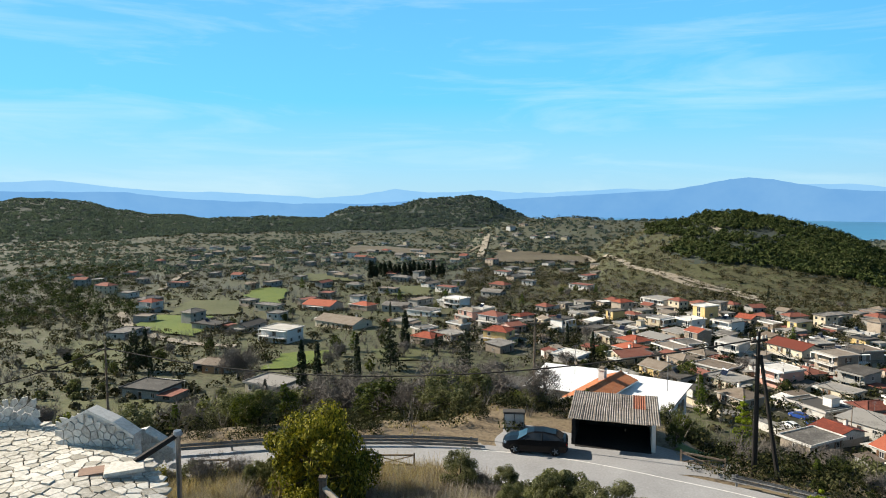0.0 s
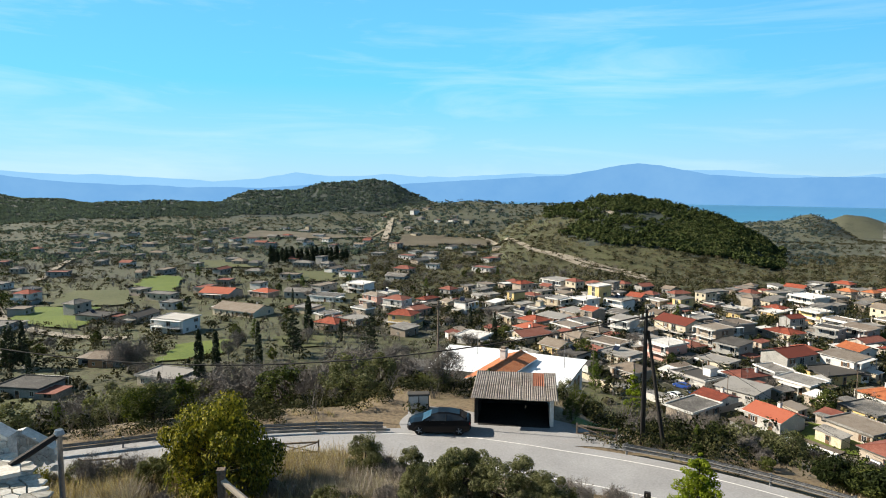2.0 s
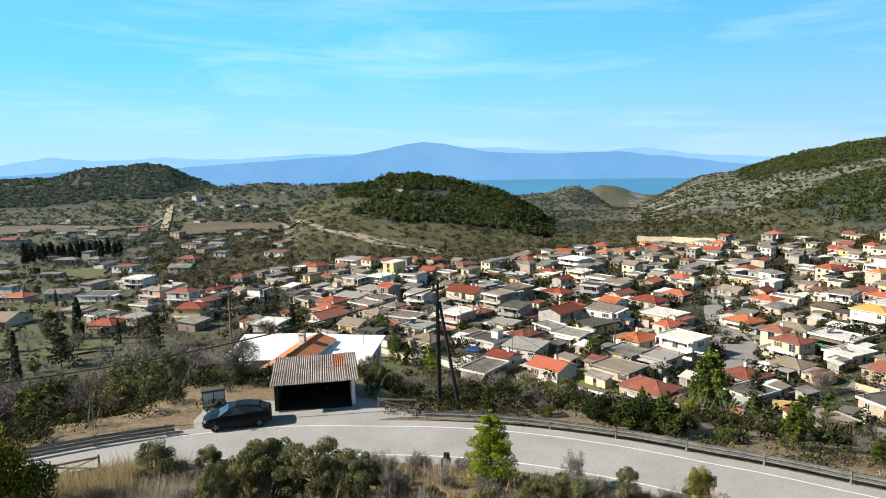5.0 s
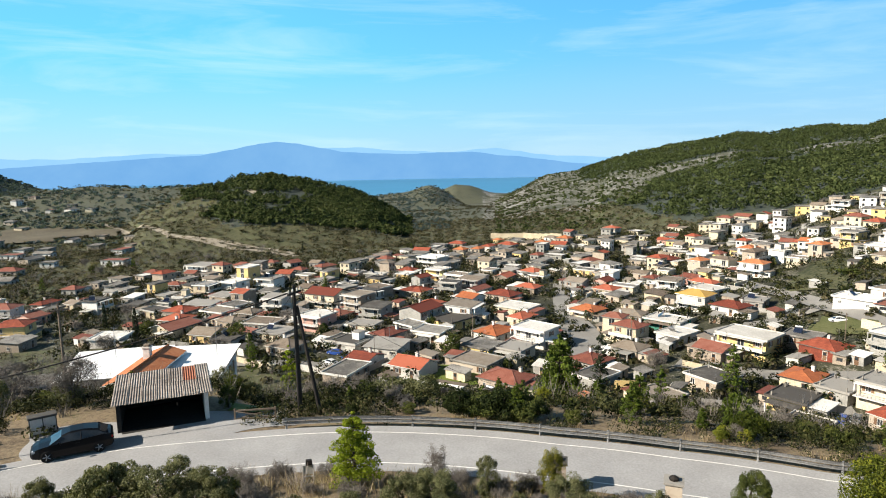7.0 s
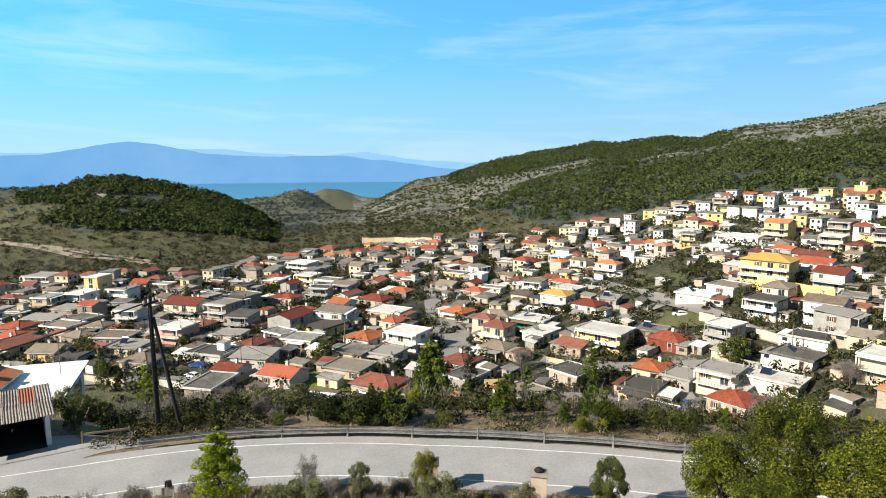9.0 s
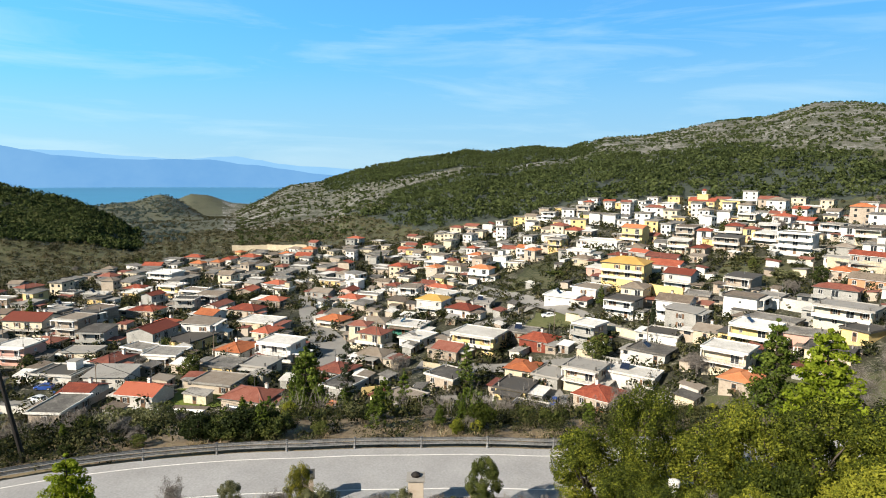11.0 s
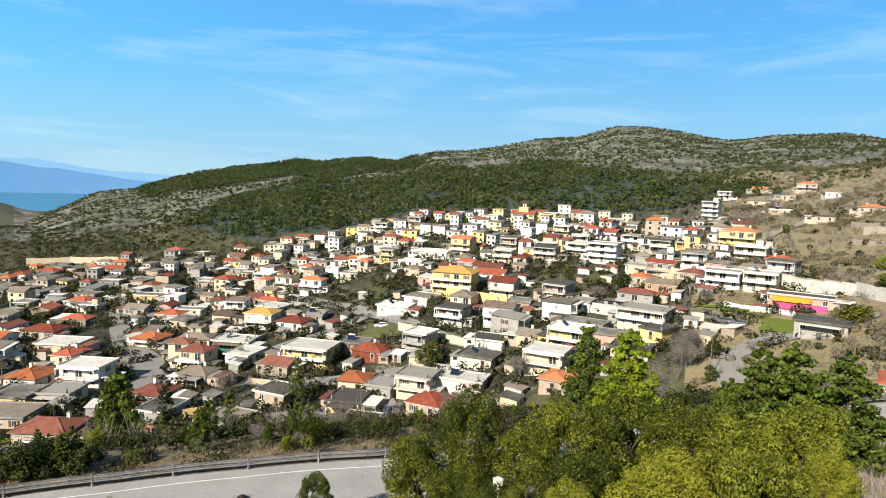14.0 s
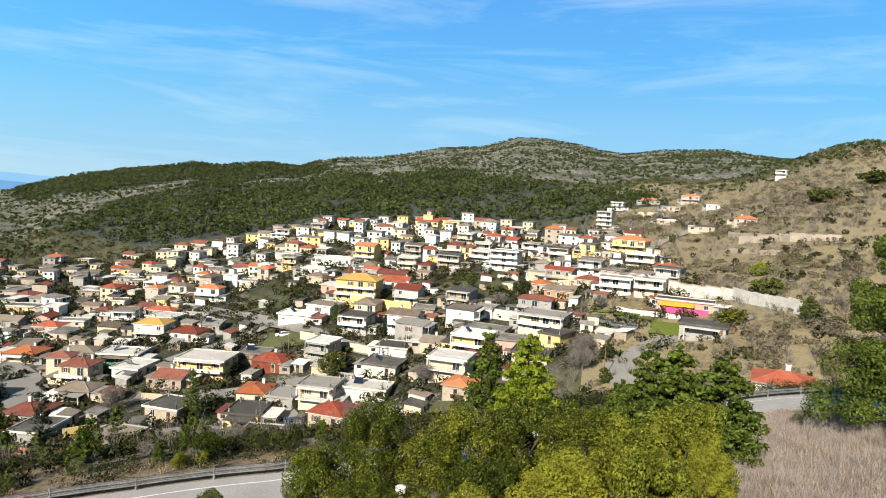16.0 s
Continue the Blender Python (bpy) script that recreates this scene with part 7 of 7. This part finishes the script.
keep = ~in_forest(b, r, edge_noise(x, y)) & ~(in_town(b, r) & (g.random(len(x)) < .75)) & ~in_fields(x, y) & (waves(x, y, 60) + waves(x, y, 17) * .6 + g.normal(size=len(x)) * .5 > .0)
n = keep.sum()
undergrowth("valley_scrub", "olive groves and brown scrub over the plain", "scrub", x[keep], y[keep], g.uniform(1.2, 3.8, n), g.uniform(2.2, 6, n), 48, "leaf_valley", .085, 28)
x, y, b, r, g = scatter(7000, -48, 126, 60, 440, 29, .8)
keep = ~in_fields(x, y) & (waves(x, y, 40) + g.normal(size=len(x)) * .7 > .35) & (r > np.interp(b, ROAD_B, ROAD_R) + 12)
n = keep.sum()
undergrowth("garden_bushes", "green bushes in gardens and on waste ground", "bushes", x[keep], y[keep], g.uniform(1, 3.2, n), g.uniform(1.2, 3.5, n), 30, "leaf_far", .2, 30)
# the slope between the terrace and the road, and the verge beyond it
x, y, b, r, g = scatter(13000, -46, 126, 14, 72, 31, .7)
rr = np.interp(b, ROAD_B, ROAD_R)
keep = (r < rr - 3.4) & ((waves(x, y, 5) + g.normal(size=len(x)) * .5 > -.2) | (r < rr - 8))
blades("dry_grass", "dry straw-coloured grass on the bank", x[keep], y[keep], g.uniform(.3, .75, keep.sum()), "straw", 20, .02, 32)
x, y, b, r, g = scatter(4200, -46, 126, 14, 62, 33, .7)
rr = np.interp(b, ROAD_B, ROAD_R)
keep = (r < rr - 4.4) & (waves(x, y, 7) + g.normal(size=len(x)) * .4 > .1)
blades("dry_stems", "tangled brown stems and heather on the bank", x[keep], y[keep], g.uniform(.5, 1.1, keep.sum()), "heather", 46, .011, 34)
x, y, b, r, g = scatter(3400, -46, 126, 3.7, 15, 35, 1.2)
r = r + np.interp(b, ROAD_B, ROAD_R) + 6.5 * smooth(-1, 6, b) * (1 - smooth(18, 23, b))
x, y = r * np.sin(np.radians(b)), r * np.cos(np.radians(b))
keep = (waves(x, y, 5) + g.normal(size=len(x)) * .35 > .12)
n = keep.sum()
undergrowth("verge_bushes", "mixed green and brown bushes below the road", "bushes", x[keep], y[keep], g.uniform(.3, 1.3, n), g.uniform(.6, 1.9, n), 100, "leaf_yard", .045, 36)

# gardens and yards between the houses, and bare thickets on the slope below the road
x, y, b, r, g = scatter(24000, -4, 108, 120, 430, 41, .75)
keep = in_town(b, r) & ~in_fields(x, y) & (waves(x, y, 9) + g.normal(size=len(x)) * .6 > .1)
site = np.array([s[:2] for s in SITES])
reach = np.array([s[2] for s in SITES])
for i in np.flatnonzero(keep):
    if (((site - (x[i], y[i])) ** 2).sum(1) < (reach * .85) ** 2).any():
        keep[i] = False
n = keep.sum()
undergrowth("yard_bushes", "dark green and brown bushes in the village yards", "bushes", x[keep], y[keep], g.uniform(1.0, 4.2, n), g.uniform(1.4, 4.6, n), 44, "leaf_yard", .10, 42)
x, y, b, r, g = scatter(3000, -46, 104, 40, 128, 43, .8)
rr = np.interp(b, ROAD_B, ROAD_R)
keep = (r > rr + 5.5 + 7 * smooth(8.5, 10.5, b) * (1 - smooth(18, 23, b))) & (waves(x, y, 13) + g.normal(size=len(x)) * .4 > -.25)
n = keep.sum()
undergrowth("slope_thicket", "thick green and grey-brown thicket on the slope", "thicket", x[keep], y[keep], g.uniform(.6, 1.9, n), g.uniform(.9, 2.4, n), 100, "leaf_yard", .065, 44)
x, y, b, r, g = scatter(2600, -46, 104, 44, 128, 45, .8)
rr = np.interp(b, ROAD_B, ROAD_R)
keep = (r > rr + 6 + 7 * smooth(8.5, 10.5, b) * (1 - smooth(18, 23, b))) & (waves(x, y, 16) > -.1)
blades("winter_thicket", "leafless grey-brown twigs on the slope", x[keep], y[keep], g.uniform(1.0, 2.4, keep.sum()), "twig", 24, .02, 46)
x, y, b, r, g = scatter(6200, 98, 126, 110, 620, 47, .8)
keep = ~in_fields(x, y) & (waves(x, y, 25) + g.normal(size=len(x)) * .5 > .1)
n = keep.sum()
undergrowth("hillside_bushes", "brown and green bushes on the terraced hillside", "bushes", x[keep], y[keep], g.uniform(1.0, 3.2, n), g.uniform(1.8, 5, n), 60, "leaf_grey", .075, 48)

# single trees over the slope below the road and among the houses
pick = random.Random(12)
for k in range(330):
    b, r = pick.uniform(-34, 103), pick.uniform(0, 1)
    r = float(np.interp(b, ROAD_B, ROAD_R)) + (12 if b > -3 and b < 23 else 7) + r ** 1.2 * 62
    px, py, pz = at(b, r)
    if any((px - a) ** 2 + (py - c) ** 2 < (s + 3.5) ** 2 for a, c, s in SITES):
        continue
    kind = pick.choices(("olive", "bare", "holm", "pine", "broad"), (.34, .36, .14, .06, .10) if b < 28 else (.14, .22, .36, .18, .10))[0]
    if b > 40 and pick.random() < .5:
        continue
    if b > 40 and kind == "holm" and pick.random() < .5:
        kind = "pine"
    top = (pick.uniform(18.4, 21.5) if kind == "pine" else pick.uniform(20.6, 23.5)) if b > 40 else pick.uniform(18.6, 22.2) if b > 22 else pick.uniform(15.5, 20.0)
    h = -r * math.tan(radians(top)) - pz
    if h < .9 or (h > 8 and kind != "pine"):
        h = pick.uniform(1.0, 1.6) if h < .9 else 6.5
    tree(kind, px, py, h, h * {"olive": 1.3, "bare": 1.1, "holm": 1.25, "pine": .55, "broad": 1.1}[kind])
for k in range(300):
    b, r = pick.uniform(-34, 106), pick.uniform(125, 420)
    px, py, pz = at(b, r)
    if any((px - a) ** 2 + (py - c) ** 2 < (s + 1.6) ** 2 for a, c, s in SITES) or in_fields(np.array([px]), np.array([py]))[0]:
        continue
    kind = pick.choices(("holm", "bare", "olive", "cypress", "pine"), (.44, .26, .12, .06, .12))[0]
    h = {"olive": 3.5, "bare": 5, "holm": 4.5, "pine": 7, "cypress": 8}[kind] * pick.uniform(.7, 1.2)
    tree(kind, px, py, h, h * {"olive": 1.2, "bare": 1.0, "holm": .95, "pine": .5, "cypress": .2}[kind])

# grey leafless trees in the hollow beside the shed
for k in range(46):
    b, r = pick.uniform(-16, 13), pick.uniform(57, 150)
    px, py, pz = at(b, r)
    if any((px - a) ** 2 + (py - c) ** 2 < (s + 2) ** 2 for a, c, s in SITES):
        continue
    h = pick.uniform(4.0, 6.5)
    tree(pick.choices(("bare", "olive", "holm"), (.72, .18, .10))[0], px, py, h, h * pick.uniform(1.1, 1.5))

# scrubby bushes that half hide the bend of the road
for k in range(16):
    b = -25 + k * 1.05 + pick.uniform(-.4, .4)
    px, py, pz = at(b, float(np.interp(b, ROAD_B, ROAD_R)) - pick.uniform(3.8, 5.2))
    h = pick.uniform(1.5, 2.3)
    tree(pick.choices(("olive", "bare", "round"), (.5, .3, .2))[0], px, py, h, h * pick.uniform(.9, 1.3))

# low bushes on the bank above the road
for k in range(165):
    b, u = pick.uniform(-20, 118), pick.random()
    rr = float(np.interp(b, ROAD_B, ROAD_R))
    r = rr - 4.6 - u * 8
    if 96 < b and r > rr - 9:
        continue
    px, py, pz = at(b, r)
    h = pick.uniform(.5, 1.35)
    tree(pick.choices(("olive", "bare", "round"), (.42, .48, .10))[0], px, py, h, h * pick.uniform(1.1, 1.7))

# leafless orchards and thickets on the plain
x, y, b, r, g = scatter(7000, -46, 24, 110, 620, 51, .7)
keep = ~in_fields(x, y) & (waves(x, y, 33) + g.normal(size=len(x)) * .4 > -.1)
blades("winter_orchard", "leafless grey-brown trees scattered over the plain", x[keep], y[keep], g.uniform(1.6, 4.2, keep.sum()), "twig", 24, .035, 52)

# rough grass on the outer verge
x, y, b, r, g = scatter(380, -46, 126, 3.5, 9, 61, 1.1)
r = r + np.interp(b, ROAD_B, ROAD_R) + 6.5 * smooth(-1, 6, b) * (1 - smooth(18, 23, b))
x, y = r * np.sin(np.radians(b)), r * np.cos(np.radians(b))
blades("verge_grass", "rough straw-coloured grass behind the guard rail", x, y, g.uniform(.2, .5, len(x)), "straw", 18, .02, 62)

# the hedge-like evergreens just behind the guard rail
for k in range(72):
    b = pick.uniform(29, 82)
    r = float(np.interp(b, ROAD_B, ROAD_R)) + 5.2 + pick.random() ** 1.4 * 13
    if math.sin(b * .9) + pick.uniform(-.8, .8) < -.35:
        continue
    px, py, pz = at(b, r)
    h = max(.9, -r * math.tan(radians(pick.uniform(20.2, 22.6))) - pz)
    tree(pick.choices(("holm", "olive", "bare", "broad"), (.46, .14, .24, .16))[0], px, py, min(h, 4.2), min(h, 4.2) * pick.uniform(1.1, 1.7))

# dark evergreens and pines below the road where it bends away
for k in range(34):
    b = pick.uniform(46, 93)
    r = float(np.interp(b, ROAD_B, ROAD_R)) + 5.5 + pick.random() * 20
    px, py, pz = at(b, r)
    kind = pick.choices(("holm", "pine"), (.6, .4))[0]
    h = min(7.5, max(1.2, -r * math.tan(radians(pick.uniform(19.2, 21.2) if kind == "pine" else pick.uniform(20.8, 22.4))) - pz))
    tree(kind, px, py, h, h * (.6 if kind == "pine" else 1.3))

# a dark wood in the hollow of the plain
x, y, b, r, g = scatter(1500, -46, -24.5, 330, 640, 71, .8)
keep = (waves(x, y, 70) + g.normal(size=len(x)) * .4 > -.45) & (b < -26 + waves(x, y, 40) * 1.5)
n = keep.sum()
undergrowth("valley_wood", "dark evergreen wood in a hollow of the plain", "forest", x[keep], y[keep], g.uniform(2, 5.5, n), g.uniform(3, 7, n), 60, "leaf_hill", .085, 72)

# brush along the inner edge of the road and on the heathery bank
x, y, b, r, g = scatter(900, -34, 1.5, 0, 1, 73, 1.0)
r = np.interp(b, ROAD_B, ROAD_R) - 2.6 - r * 5
x, y = r * np.sin(np.radians(b)), r * np.cos(np.radians(b))
keep = waves(x, y, 6) + g.normal(size=len(x)) * .3 > -.3
blades("roadside_brush", "tall dry straw and brown stems at the road's edge", x[keep], y[keep], g.uniform(.6, 1.35, keep.sum()), "straw", 60, .014, 74)
x, y, b, r, g = scatter(900, -34, 4, 0, 1, 75, 1.0)
r = np.interp(b, ROAD_B, ROAD_R) - 3.0 - r * 9
x, y = r * np.sin(np.radians(b)), r * np.cos(np.radians(b))
keep = waves(x, y, 5) > -.1
blades("bank_brush", "grey-brown brush on the bank", x[keep], y[keep], g.uniform(.5, 1.2, keep.sum()), "heather", 60, .012, 76)
x, y, b, r, g = scatter(3600, 107, 126, 11, 62, 77, .8)
rr = np.interp(b, ROAD_B, ROAD_R)
keep = (r < rr - 3.3) & (b > 111.5 - (r - 25) * .02)
blades("heath", "dense grey-mauve dry heath on the bank", x[keep], y[keep], g.uniform(.3, .75, keep.sum()), "heather", 90, .012, 78)
# grey winter brush over the terraced hillside
x, y, b, r, g = scatter(5200, 97, 126, 100, 560, 79, .8)
keep = (waves(x, y, 22) + g.normal(size=len(x)) * .4 > -.05) & ~in_fields(x, y)
blades("hillside_brush", "leafless grey brush on the terraced hillside", x[keep], y[keep], g.uniform(1.0, 3.0, keep.sum()), "twig", 26, .035, 80)

# dark thickets and olive groves at the foot of the hills, beyond the last houses
x, y, b, r, g = scatter(5200, 2, 64, 270, 640, 81, .85)
keep = ~in_forest(b, r, edge_noise(x, y)) & ~in_fields(x, y) & (waves(x, y, 30) + waves(x, y, 11) * .5 + g.normal(size=len(x)) * .5 > -.35)
for i in np.flatnonzero(keep):
    if (((site - (x[i], y[i])) ** 2).sum(1) < (reach + .6) ** 2).any():
        keep[i] = False
n = keep.sum()
undergrowth("grove", "olive groves and dark thickets at the foot of the hills", "grove", x[keep], y[keep], g.uniform(1.2, 3.4, n), g.uniform(2.0, 5.0, n), 34, "leaf_far", .11, 82)
x, y, b, r, g = scatter(5200, 2, 64, 270, 640, 83, .85)
keep = ~in_forest(b, r, edge_noise(x, y)) & ~in_fields(x, y)
n = keep.sum()
undergrowth("winter_grove", "grey leafless brush at the foot of the hills", "grove", x[keep], y[keep], g.uniform(1.2, 3.2, n), g.uniform(2, 5, n), 34, "leaf_grey", .08, 84)
